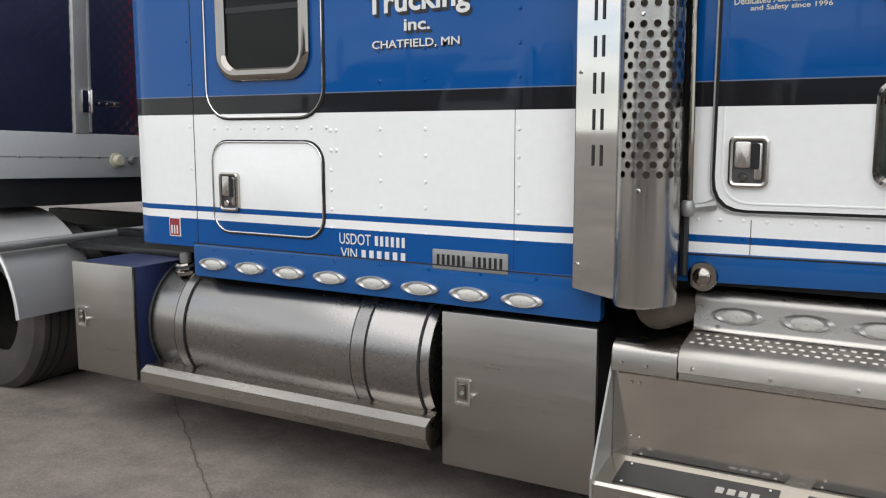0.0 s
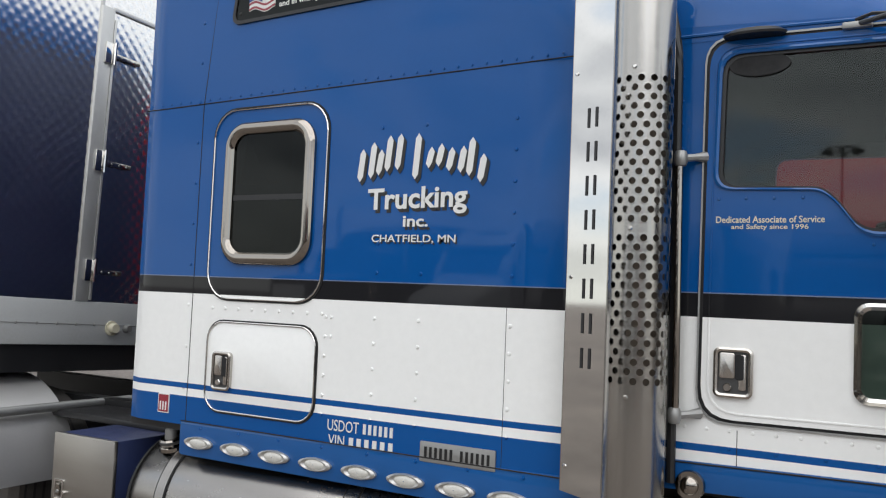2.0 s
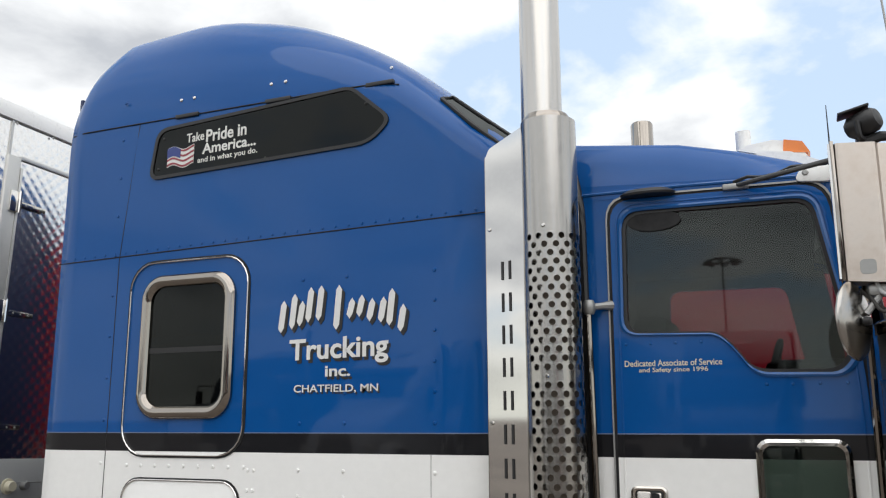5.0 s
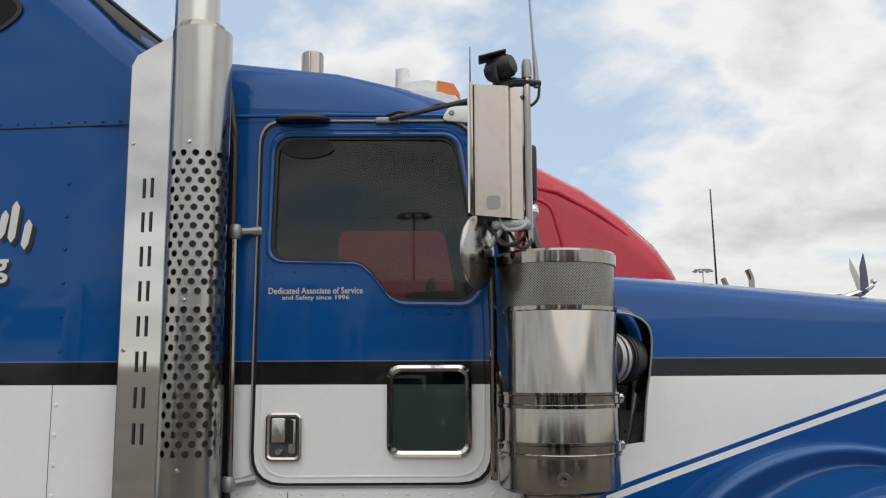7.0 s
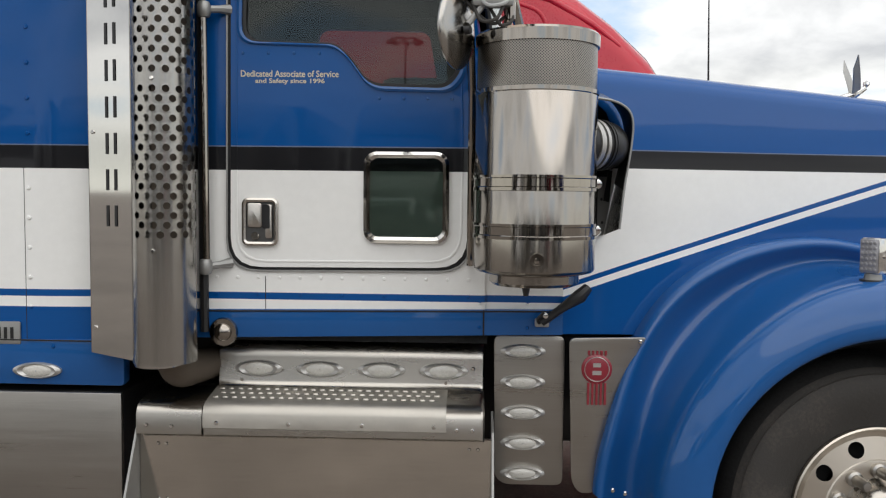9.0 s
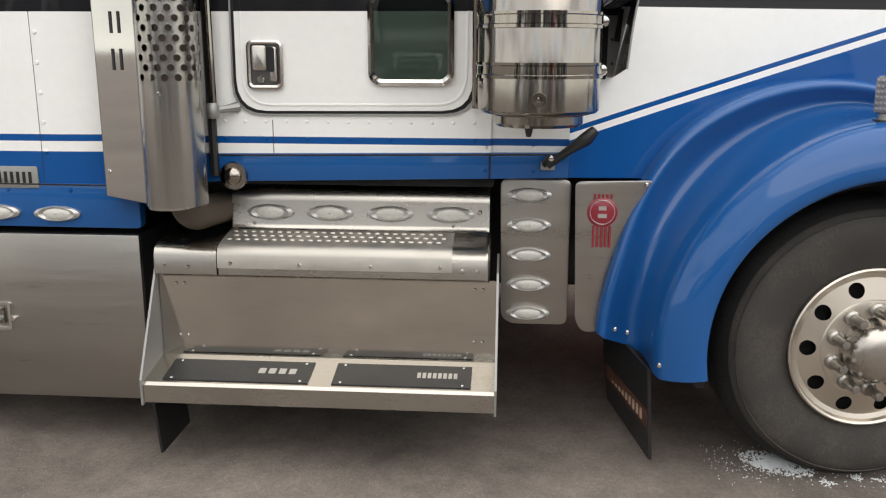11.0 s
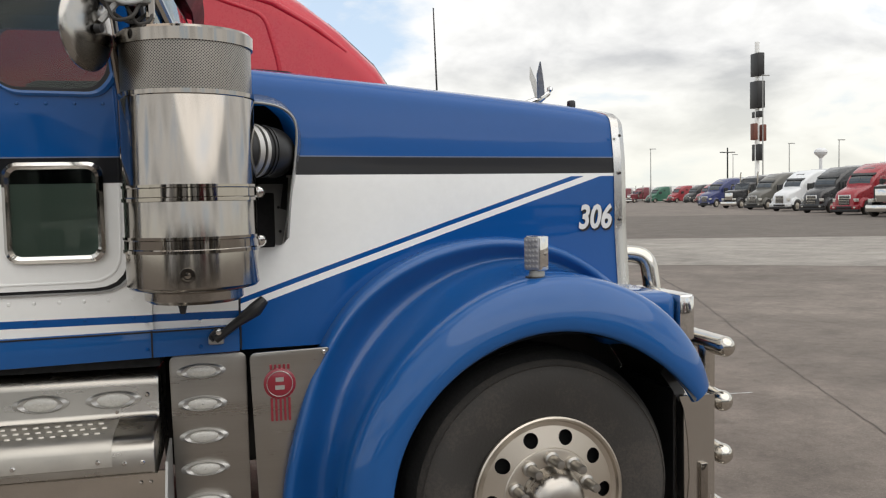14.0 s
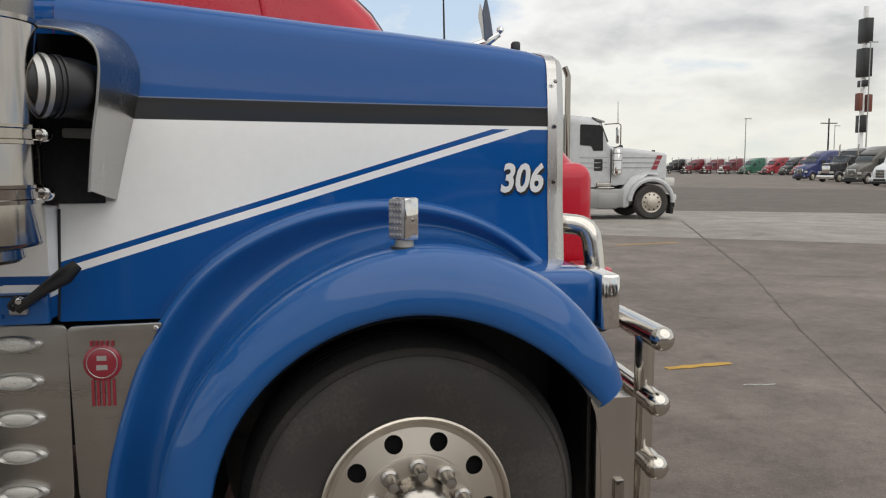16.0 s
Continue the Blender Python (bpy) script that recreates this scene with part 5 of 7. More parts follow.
# ---- air cleaner ----
AX, AY, AR = 1.092, -0.244, 0.194
ac = part("air_cleaner", lathe([(0.0, 1.309), (0.132, 1.309), (0.145, 1.319), (0.145, 1.343), (AR - 0.008, 1.353), (AR, 1.362), (AR, 1.916), (AR - 0.003, 1.922)], Matrix.Translation((AX, AY, 0)), 56), "canister", truck, "polished round air cleaner canister")
meshm = material("fine_perforated_steel", (0.33, 0.305, 0.275), rough=0.33, metal=1.0, var=0.04)
tm = meshm.node_tree
def mnode(op, a, b_=None):
    n = tm.nodes.new("ShaderNodeMath")
    n.operation = op
    for i, v in enumerate((a, b_)):
        if v is None:
            continue
        if isinstance(v, (int, float)):
            n.inputs[i].default_value = v
        else:
            tm.links.new(v, n.inputs[i])
    return n.outputs[0]


gm = tm.nodes.new("ShaderNodeNewGeometry")
sx = tm.nodes.new("ShaderNodeSeparateXYZ")
tm.links.new(gm.outputs["Position"], sx.inputs["Vector"])
around = mnode("MULTIPLY", mnode("ARCTAN2", mnode("SUBTRACT", sx.outputs["X"], AX), mnode("SUBTRACT", sx.outputs["Y"], AY)), 130.0)
upw = mnode("MULTIPLY", sx.outputs["Z"], 6.2832 / 0.0085)
dots = mnode("ADD", mnode("COSINE", mnode("ADD", around, upw)), mnode("COSINE", mnode("SUBTRACT", around, upw)))
rmp = tm.nodes.new("ShaderNodeMapRange")
rmp.inputs["From Min"].default_value = 0.9
rmp.inputs["From Max"].default_value = 0.3
tm.links.new(dots, rmp.inputs["Value"])
bs = tm.nodes["Principled BSDF"]
mulm = next(n for n in tm.nodes if n.type == "MIX_RGB" and n.blend_type == "MULTIPLY")
mm = tm.nodes.new("ShaderNodeMixRGB")
tm.links.new(rmp.outputs["Result"], mm.inputs["Fac"])
mm.inputs["Color1"].default_value = (0.03, 0.03, 0.028, 1)
tm.links.new(mulm.outputs["Color"], mm.inputs["Color2"])
tm.links.new(mm.outputs["Color"], bs.inputs["Base Color"])
part("intake_mesh", lathe([(AR - 0.004, 1.922), (AR - 0.004, 2.065)], Matrix.Translation((AX, AY, 0)), 56), meshm, ac, "fine perforated intake band")
part("lid", lathe([(AR - 0.006, 2.062), (AR + 0.003, 2.062), (AR + 0.004, 2.097), (AR - 0.004, 2.105), (0.0, 2.107)], Matrix.Translation((AX, AY, 0)), 56), "polish", ac)
part("seam_ring", lathe([(AR, 1.911), (AR + 0.003, 1.914), (AR + 0.003, 1.927), (AR - 0.004, 1.929)], Matrix.Translation((AX, AY, 0)), 56), "polish", ac)
for z in (1.611, 1.461):
    bd = part("band_clamp", lathe([(AR, z), (AR + 0.006, z), (AR + 0.006, z + 0.010), (AR + 0.003, z + 0.013), (AR + 0.003, z + 0.037), (AR + 0.006, z + 0.040), (AR + 0.006, z + 0.048), (AR, z + 0.048)], Matrix.Translation((AX, AY, 0)), 56), "polish", ac)
    part("band_bracket", box(AX - 0.03, AY + AR - 0.004, z + 0.004, AX + 0.03, 0.03, z + 0.040, 0.004), "dull", bd)
    part("clamp_bolt", lathe([(0.0, 0.02), (0.016, 0.016), (0.02, 0.0), (0.016, -0.02), (0.0, -0.024)], along_y(AX + AR + 0.006, AY + 0.03, z + 0.024), 14), "chrome", bd)
part("badge", lathe([(0.022, 0.0), (0.021, 0.003), (0.016, 0.003), (0.015, 0.0), (0.010, 0.0), (0.008, 0.0025), (0.0, 0.003)], along_y(AX - 0.005, AY - AR - 0.0005, 1.401), 20), "polish", ac)
part("drain", lathe([(0.0, -0.03), (0.008, -0.028), (0.014, 0.0)], Matrix.Translation((AX - 0.03, AY - 0.09, 1.309)), 12), "black", ac)
# bonnet latch strap
part("bonnet_latch", tube([(1.14, -0.02, 1.155), (1.17, -0.03, 1.175), (1.21, -0.03, 1.205), (1.27, -0.02, 1.245), (1.30, -0.005, 1.275)], [0.02, 0.014, 0.016, 0.026, 0.018], 10), "black", truck, "black rubber bonnet latch")
lt_ = truck.children[-1]
part("latch_bracket", box(1.115, -0.03, 1.135, 1.165, -0.006, 1.165, 0.005), "dull", lt_)
part("latch_pin", lathe([(0.0, 0.022), (0.009, 0.02), (0.011, 0.0)], along_y(1.150, -0.03, 1.178), 12), "chrome", lt_)
part("latch_hook", tube(bend([(1.13, -0.03, 1.15), (1.12, -0.045, 1.165), (1.145, -0.045, 1.19)], 0.012), 0.006, 8), "black", lt_)

# ---- wing over the front wheel ----
WX, WZ = 2.28, 0.535


def eased(table, deg):
    """The table's value at an angle, rounded off over the angles round it."""
    return sum(lerp(table, deg + d) * w for d, w in ((-9, 1), (-6, 2), (-3, 3), (0, 4), (3, 3), (6, 2), (9, 1))) / 16


def wing_row(deg):
    ra = eased(((24, 0.606), (60, 0.598), (95, 0.612), (150, 0.604), (188, 0.588)), deg)
    rc = eased(((24, 0.68), (32, 0.715), (60, 0.775), (85, 0.790), (100, 0.778), (115, 0.762), (131, 0.748), (166, 0.746), (188, 0.75)), deg)
    re = eased(((24, 0.705), (30, 0.765), (58, 0.845), (73, 0.873), (99, 0.911), (120, 0.945), (133, 0.962), (147, 0.945), (163, 0.915), (188, 0.933)), deg)
    ye = eased(((24, 0.0), (40, 0.25), (58, 0.42), (73, 0.36), (95, 0.27), (120, 0.15), (147, 0.05), (165, 0.0), (188, 0.0)), deg)
    yb = eased(((24, -0.17), (45, -0.23), (90, -0.25), (188, -0.25)), deg)
    pts = [(ra + 0.016, yb + 0.05), (ra, yb + 0.022), (ra + 0.004, yb + 0.004), (ra + 0.014, yb - 0.004)]
    for q in (0.25, 0.5, 0.72, 0.88, 0.97):
        pts.append((ra + 0.014 + (rc - ra - 0.014) * q, yb - 0.004 + 0.062 * q ** 2.4))
    pts += [(rc + 0.006, yb + 0.080), (rc + 0.010, yb + 0.105)]
    # hollow sweep from the crown of the wheel cover up to the bonnet, ending in a rolled edge
    g = re - rc
    r0, y0, r1 = rc + 0.012, yb + 0.13, re - 0.026
    rm, ym = r0 + 0.40 * (r1 - r0), ye + min(0.085, 0.42 * g)
    for k in range(9):
        b = radians(90 * k / 8)
        pts.append((r0 + (rm - r0) * (1 - math.cos(b) ** 0.7), y0 + (ym - y0) * math.sin(b) ** 0.7))
    for q in (0.2, 0.4, 0.6, 0.8, 1.0):
        pts.append((rm + (r1 - rm) * q, ym + (ye + 0.004 - ym) * q ** 1.35))
    pts += [(re - 0.016, ye - 0.001), (re - 0.004, ye + 0.003), (re + 0.004, ye + 0.013), (re + 0.009, ye + 0.035), (re + 0.011, ye + 0.08), (re + 0.012, ye + 0.22)]
    # the rear hem rises from the wheel cover to the outer edge
    hem = lambda r: radians(deg - max(0.0, deg - 168) * 0.36 * max(0.0, min(1.0, (r - rc) / g)))
    return [(WX + r * math.cos(hem(r)), y, WZ + r * math.sin(hem(r))) for r, y in pts]


wing = part("wing", loft([wing_row(d) for d in range(32, 190, 2)], close_ends=False), "blue", truck, "flowing blue front wing over the wheel")
sh_ = wing.data.attributes.get("sharp_edge")
if sh_ is not None:
    wing.data.attributes.remove(sh_)
part("wheel_well", lathe([(0.60, 0.185), (0.63, 0.16), (0.66, 0.0), (0.66, -0.60)], along_y(WX, -0.03, WZ), 48, a0=33, a1=192), "black", wing)
part("front_liner", lathe([(0.615, -0.015), (0.66, -0.03), (0.66, -0.60)], along_y(WX, -0.03, WZ), 30, a0=-24, a1=40), "black", wing)
part("inner_wall", lathe([(0.66, -0.60), (0.0, -0.60)], along_y(WX, -0.03, WZ), 48, a0=-25, a1=205), "black", wing)
for x in (1.412, 1.470, 1.532):
    q = min(wing_row(184), key=lambda p: abs(p[0] - x))
    part("wing_bolt", rivets([(q[0], q[1] - 0.002, q[2])], 0.010), "chrome", wing)
part("splash_plate", box(2.82, 0.02, 0.30, 2.84, 0.5, 0.85), "black", wing)
# square lamp on the wing, its celled lens turned out to the back
LAMP_TURN = Matrix.Translation((2.232, -0.12, 0)) @ Matrix.Rotation(radians(36), 4, "Z")


def turned(bm):
    bm.transform(LAMP_TURN)
    return bm


wl_ = part("wing_lamp", turned(box(-0.024, -0.033, 1.346, 0.028, 0.033, 1.468, 0.007)), "chrome", truck, "square chrome lamp on the wing")
part("lamp_lens", turned(box(-0.034, -0.031, 1.350, -0.023, 0.031, 1.464, 0.006)), "cells", wl_)
for r in range(6):
    for c in range(4):
        cell = bmesh.new()
        bmesh.ops.create_icosphere(cell, subdivisions=1, radius=0.0075)
        bmesh.ops.scale(cell, vec=(0.45, 1, 1), verts=cell.verts)
        bmesh.ops.translate(cell, vec=(-0.034, -0.0215 + 0.0143 * c, 1.362 + 0.018 * r), verts=cell.verts)
        part("lens_cell", turned(cell), "cells", wl_)
part("lamp_foot", lathe([(0.0, 0.0), (0.026, 0.0), (0.030, -0.03), (0.0, -0.03)], Matrix.Translation((2.232, -0.12, 1.348)), 16), "dull", wl_)
part("rubber_pad", lathe([(0.0, 0.0), (0.040, 0.0), (0.042, -0.012), (0.0, -0.012)], Matrix.Translation((2.232, -0.12, 1.328)), 20), "black", wl_)
part("side_screw", turned(lathe([(0.0, 0.004), (0.005, 0.003), (0.006, 0.0)], along_y(0.004, -0.033, 1.405), 10)), "polish", wl_)
# head lamp pod
pod = part("headlamp_pod", box(2.55, 0.06, 1.03, 2.865, 0.46, 1.225, 0.04, 3), "blue", truck, "blue headlamp pod with a chrome bezel")
part("bezel", box(2.87, 0.055, 1.035, 2.935, 0.465, 1.215, 0.012), "chrome", pod)
part("lens", box(2.93, 0.09, 1.06, 2.942, 0.43, 1.195, 0.004), "lamp", pod)
part("side_marker", lathe([(0.0, 0.03), (0.02, 0.026), (0.025, 0.0)], along_y(2.90, 0.09, 1.185), 14), "lamp", pod)

# ---- front wheel ----
def build_wheel(m, parent=None, holes=10, steer=True):
    w = part("front_wheel", lathe([(0.25, -0.02), (0.285, -0.015), (0.335, 0.0), (0.39, 0.010), (0.44, 0.008), (0.464, -0.004), (0.484, -0.026), (0.500, -0.058), (0.509, -0.085), (0.512, -0.11), (0.512, -0.23), (0.497, -0.262), (0.46, -0.28), (0.33, -0.27), (0.27, -0.25)], m, 72), "rubber", parent, "worn black tyre on a polished alloy wheel")
    part("tread", lathe([(0.4835, -0.0235), (0.5015, -0.056), (0.5105, -0.084), (0.5135, -0.11), (0.5135, -0.235), (0.50, -0.262)], m, 72), "tread", w)
    for h in (-0.12, -0.16, -0.20):
        part("tread_groove", lathe([(0.5135, h - 0.006), (0.5145, h - 0.006), (0.5145, h + 0.006), (0.5135, h + 0.006)], m, 72), "gap", w)
    part("sidewall_rib", lathe([(0.462, -0.002), (0.465, 0.0005), (0.469, -0.006)], m, 72), "rubber", w)
    tyre_m, m = m, m @ Matrix.Diagonal((0.95, 0.95, 1, 1))
    rim = part("rim", lathe([(0.297, -0.012), (0.300, 0.006), (0.294, 0.010), (0.286, 0.006), (0.280, -0.006), (0.262, -0.012)], m, 72), "alu", w, "polished forged rim with round holes")
    disc = bmesh.new()
    rows_ = []
    for k in range(holes):
        a0 = 6.2831853 * (k + 0.5) / holes
        a1 = 6.2831853 * (k + 1.5) / holes
        rows_.append((a0, a1, 0.185, 0.264, (a0 + a1) / 2, 0.226, 0.029 / 0.226, 0.029))

    def on_disc(a, r):
        h = -0.012 + 0.018 * (0.264 - r) / 0.079
        return m @ Vector((r * math.cos(a), r * math.sin(a), h))

    cells(disc, rows_, on_disc, 16)
    part("disc", disc, "alu", rim)
    # black ring painted in for the shade seen through the holes
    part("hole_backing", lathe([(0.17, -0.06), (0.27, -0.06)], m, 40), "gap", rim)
    part("hub_flange", lathe([(0.122, 0.012), (0.116, 0.02), (0.110, 0.062), (0.102, 0.082), (0.085, 0.096), (0.062, 0.105), (0.035, 0.110), (0.0, 0.112)], m, 48), "hub", rim, "domed hub cover")
    part("bolt_flange", lathe([(0.187, 0.004), (0.182, 0.010), (0.172, 0.0125), (0.12, 0.014)], m, 48), "alu", rim)
    for k in range(holes):
        a = 6.2831853 * (k + 0.5) / holes
        c = m @ Matrix.Translation((0.148 * math.cos(a), 0.148 * math.sin(a), 0.012))
        part("lug_nut", lathe([(0.0, 0.092), (0.014, 0.090), (0.0175, 0.083), (0.0195, 0.022), (0.028, 0.016), (0.028, 0.0)], c, 14), "nut", rim)
    return w


WHEEL = Matrix.Translation((2.265, -0.125, 0.543)) @ Matrix.Scale(1.005, 4) @ Matrix.Rotation(radians(5), 4, "Z") @ Matrix.Rotation(radians(90), 4, "X")
build_wheel(WHEEL, truck)
build_wheel(Matrix.Translation((WX, 2 * CY + 0.125, 0.543)) @ Matrix.Rotation(radians(-90), 4, "X"), truck)
part("front_axle", box(WX - 0.05, 0.1, 0.44, WX + 0.05, 2.1, 0.56, 0.02), "black", truck)
flap = part("mud_flap", loft([[(1.512 + dx, -0.11, 0.435), (1.535 + dx, -0.11, 0.085), (1.427 + dx, 0.30, 0.15), (1.390 + dx, 0.30, 0.50)] for dx in (0.0, 0.012)], closed=True), "black", truck, "black rubber mud flap behind the front wheel", smooth=False)
fs = part("flap_strip", loft([[(1.5225 + dx, -0.10, 0.275), (1.5275 + dx, -0.10, 0.20), (1.4245 + dx, 0.28, 0.245), (1.4165 + dx, 0.28, 0.310)] for dx in (-0.004, 0.0)], closed=True), "strip", flap, "reddish strip with plain light marks", smooth=False)
for k in range(9):
    s0, s1 = 0.10 + 0.088 * k, 0.10 + 0.088 * k + 0.045
    q = [(1.519 - 0.100 * s, -0.10 + 0.38 * s, 0.238 + 0.042 * s + d) for s, d in ((s0, -0.020), (s1, -0.020), (s1, 0.020), (s0, 0.020))]
    part("strip_mark", loft([[(x + dx, y, z) for x, y, z in q] for dx in (0.0, 0.010)], closed=True), "worn_letter", fs, smooth=False)

# ---- bumper and bull bar ----
bump = part("bumper", box(2.828, -0.05, 0.36, 2.948, 2 * CY + 0.05, 0.845, 0.012, 3), "plain", truck, "deep stainless front bumper")
part("end_cap", plate(fillet([(2.820, 0.352), (2.950, 0.352), (2.952, 0.846), (2.806, 0.846), (2.824, 0.80), (2.842, 0.68), (2.848, 0.54), (2.838, 0.44)], 0.006), -0.0565, -0.051), "plain", bump)
part("bumper_handle", box(2.884, -0.074, 0.37, 2.916, -0.055, 0.592, 0.006), "polish", bump)
bar = part("bull_bar", tube([(3.10, 0.12, 0.99), (3.10, 2 * CY - 0.12, 0.99)], 0.042, 18), "bar", truck, "chrome tube bull bar with ball ends")
for z in (0.771, 0.555, 0.325):
    part("cross_tube", tube([(3.09, 0.12, z), (3.09, 2 * CY - 0.12, z)], 0.040, 18), "bar", bar)
for z in (0.99, 0.771, 0.555, 0.325):
    for y in (0.12, 2 * CY - 0.12):
        part("ball_end", lathe([(0.0, 0.042)] + [(0.042 * math.sin(radians(a)), 0.042 * math.cos(radians(a))) for a in range(20, 180, 20)] + [(0.0, -0.042)], Matrix.Translation((3.10 if z > 0.9 else 3.09, y, z)), 16), "bar", bar)
for y in (0.235, 0.9, 1.34, 2.005):
    part("post", tube([(3.08, y, 0.30), (3.085, y, 0.98)], 0.034, 16), "bar", bar)
for s in (0, 1):
    f = (lambda y: y) if s == 0 else (lambda y: 2 * CY - y)
    part("upper_loop", tube(bend([(2.86, f(0.60), 1.345), (2.98, f(0.55), 1.335), (3.015, f(0.52), 1.0)], 0.12), 0.038, 18), "bar", bar)

# ---- mirrors and roof camera ----
mir = part("side_mirror", loft([[(0.822, -0.345, z + 0.01), (0.828, -0.362, z + 0.01), (0.836, -0.364, z + 0.01), (0.932, -0.372, z), (0.940, -0.368, z), (0.948, -0.352, z), (0.985, -0.335, z), (0.990, -0.31, z), (0.93, -0.295, z), (0.83, -0.30, z)] for z in (2.212, 2.650)], closed=True), "housing", truck, "tall weathered stainless mirror housing on tube arms", smooth=False)
part("edge_flange", box(0.812, -0.372, 2.222, 0.824, -0.305, 2.668, 0.004), "polish", mir)
part("mirror_glass", box(0.806, -0.365, 2.23, 0.812, -0.31, 2.66), "chrome", mir)
part("label_plate", plate(rrect(0.865, 2.240, 0.910, 2.285, 0.012), -0.3705, -0.366), "dull", mir)
part("mirror_post", tube([(1.003, -0.325, 2.14), (1.003, -0.325, 2.735)], 0.013, 10), "polish", mir)
part("top_arm", tube([(0.50, -0.01, 2.648), (0.81, -0.31, 2.622), (0.99, -0.33, 2.622)], 0.009, 10), "cup", mir)
part("rear_mirror", box(1.000, -0.275, 2.285, 1.036, -0.150, 2.480, 0.016, 3), "black", mir, "small black mirror behind the housing")
part("wire", tube([(0.50 + 0.05 * i, -0.015 - 0.035 * i, 2.662 - 0.003 * i + 0.008 * math.sin(i * 1.9)) for i in range(10)], 0.006, 6), "black", mir)
part("arm_foot", box(0.46, -0.03, 2.632, 0.55, 0.0, 2.655, 0.006), "dull", mir)
vb_ = part("visor_bracket", plate(fillet([(0.700, 2.640), (0.835, 2.628), (0.845, 2.712), (0.735, 2.698)], 0.03), -0.02, 0.01, bev=0.003), "white", mir)
part("bracket_bolt", rivets([(0.742, -0.021, 2.668)], 0.012), "dull", vb_)
part("lower_arm", tube(bend([(1.005, -0.32, 2.20), (0.99, -0.26, 2.10), (0.93, -0.02, 2.02)], 0.05), 0.014, 10), "polish", mir)
part("brace", tube([(1.0, -0.30, 2.24), (1.06, -0.05, 2.10)], 0.018, 10), "polish", mir)
part("heater_wire", tube(bend([(0.90, -0.33, 2.24), (0.92, -0.36, 2.17), (0.99, -0.36, 2.18), (1.0, -0.30, 2.25)], 0.05), 0.0065, 8), "grey", mir)
part("knuckle", box(0.88, -0.35, 2.175, 1.01, -0.30, 2.212, 0.012), "dull", mir)
for q in ([(0.88, -0.33, 2.19), (0.91, -0.37, 2.12), (0.96, -0.37, 2.13), (0.985, -0.33, 2.20)], [(0.93, -0.31, 2.19), (0.97, -0.36, 2.11), (1.01, -0.34, 2.13), (1.0, -0.31, 2.2)], [(0.86, -0.32, 2.2), (0.90, -0.34, 2.15), (0.95, -0.32, 2.12), (0.99, -0.29, 2.16)]):
    part("loose_cable", tube(bend(q, 0.04), 0.0055, 8), "rubber", mir)
part("down_post", tube([(0.872, -0.31, 2.24), (0.885, -0.12, 1.95), (0.885, -0.03, 1.35)], 0.013, 10), "polish", mir)
conv = part("round_mirror", lathe([(0.0, 0.024), (0.06, 0.021), (0.10, 0.012), (0.118, 0.003), (0.120, 0.0), (0.118, -0.006), (0.0, -0.006)], Matrix.Translation((0.836, -0.36, 2.100)) @ Matrix.Rotation(radians(-25), 4, "Z") @ Matrix.Rotation(radians(90), 4, "Y"), 48), "guard", mir, "round chrome spot mirror")
part("pivot_knob", lathe([(0.0, 0.02), (0.012, 0.018), (0.014, 0.0)], Matrix.Translation((0.862, -0.372, 2.097)) @ Matrix.Rotation(radians(-25), 4, "Z") @ Matrix.Rotation(radians(90), 4, "Y"), 12), "black", conv)
part("stalk", tube([(0.87, -0.35, 2.12), (0.93, -0.33, 2.20)], 0.010, 8), "dull", conv)
CAM_AT = Matrix.Translation((0.915, -0.33, 2.722)) @ Matrix.Rotation(radians(-30), 4, "Z") @ Matrix.Rotation(radians(78), 4, "Y")
cam_ = part("mirror_camera", lathe([(0.0, 0.052), (0.030, 0.050), (0.040, 0.036), (0.042, 0.0), (0.038, -0.034), (0.024, -0.050), (0.0, -0.052)], CAM_AT, 20), "black", mir, "black camera on the mirror top")
hd_ = box(-0.050, -0.036, 0.0, 0.044, 0.036, 0.008, 0.003)
hd_.transform(Matrix.Translation((0.893, -0.335, 2.760)) @ Matrix.Rotation(radians(-14), 4, "Y"))
part("sunshade", hd_, "black", cam_)
part("yoke", tube(bend([(0.895, -0.375, 2.720), (0.900, -0.370, 2.668), (0.935, -0.300, 2.668), (0.935, -0.292, 2.720)], 0.015), 0.009, 8), "black", cam_)
part("bracket", tube([(0.895, -0.335, 2.655), (0.960, -0.330, 2.676), (1.050, -0.322, 2.672)], [0.019, 0.017, 0.010], 8), "black", cam_)
part("cable", tube(bend([(1.045, -0.322, 2.665), (1.042, -0.322, 2.615), (1.000, -0.320, 2.585)], 0.03), 0.005, 8), "black", cam_)
part("post_cap", lathe([(0.0, 0.02), (0.012, 0.018), (0.017, 0.0), (0.017, -0.045), (0.0, -0.045)], Matrix.Translation((1.003, -0.325, 2.735)), 12), "dull", mir)
part("aerial", tube([(1.036, -0.32, 2.66), (1.033, -0.31, 2.75), (1.027, -0.31, 2.82), (1.0, -0.3, 3.3), (0.98, -0.29, 3.7)], [0.010, 0.008, 0.004, 0.003, 0.002], 8), "dull", mir)

part("bullet_lamp", lathe([(0.0, 0.07), (0.02, 0.066), (0.036, 0.048), (0.043, 0.015), (0.044, -0.02), (0.040, -0.03), (0.0, -0.032)], Matrix.Translation((0.975, -0.19, 2.262)) @ Matrix.Rotation(radians(90), 4, "Y"), 22), "chrome", mir, "chrome bullet lamp on the mirror arm")
part("whip_base", tube([(0.815, -0.33, 2.66), (0.815, -0.33, 2.80)], [0.003, 0.0015], 6), "black", mir)
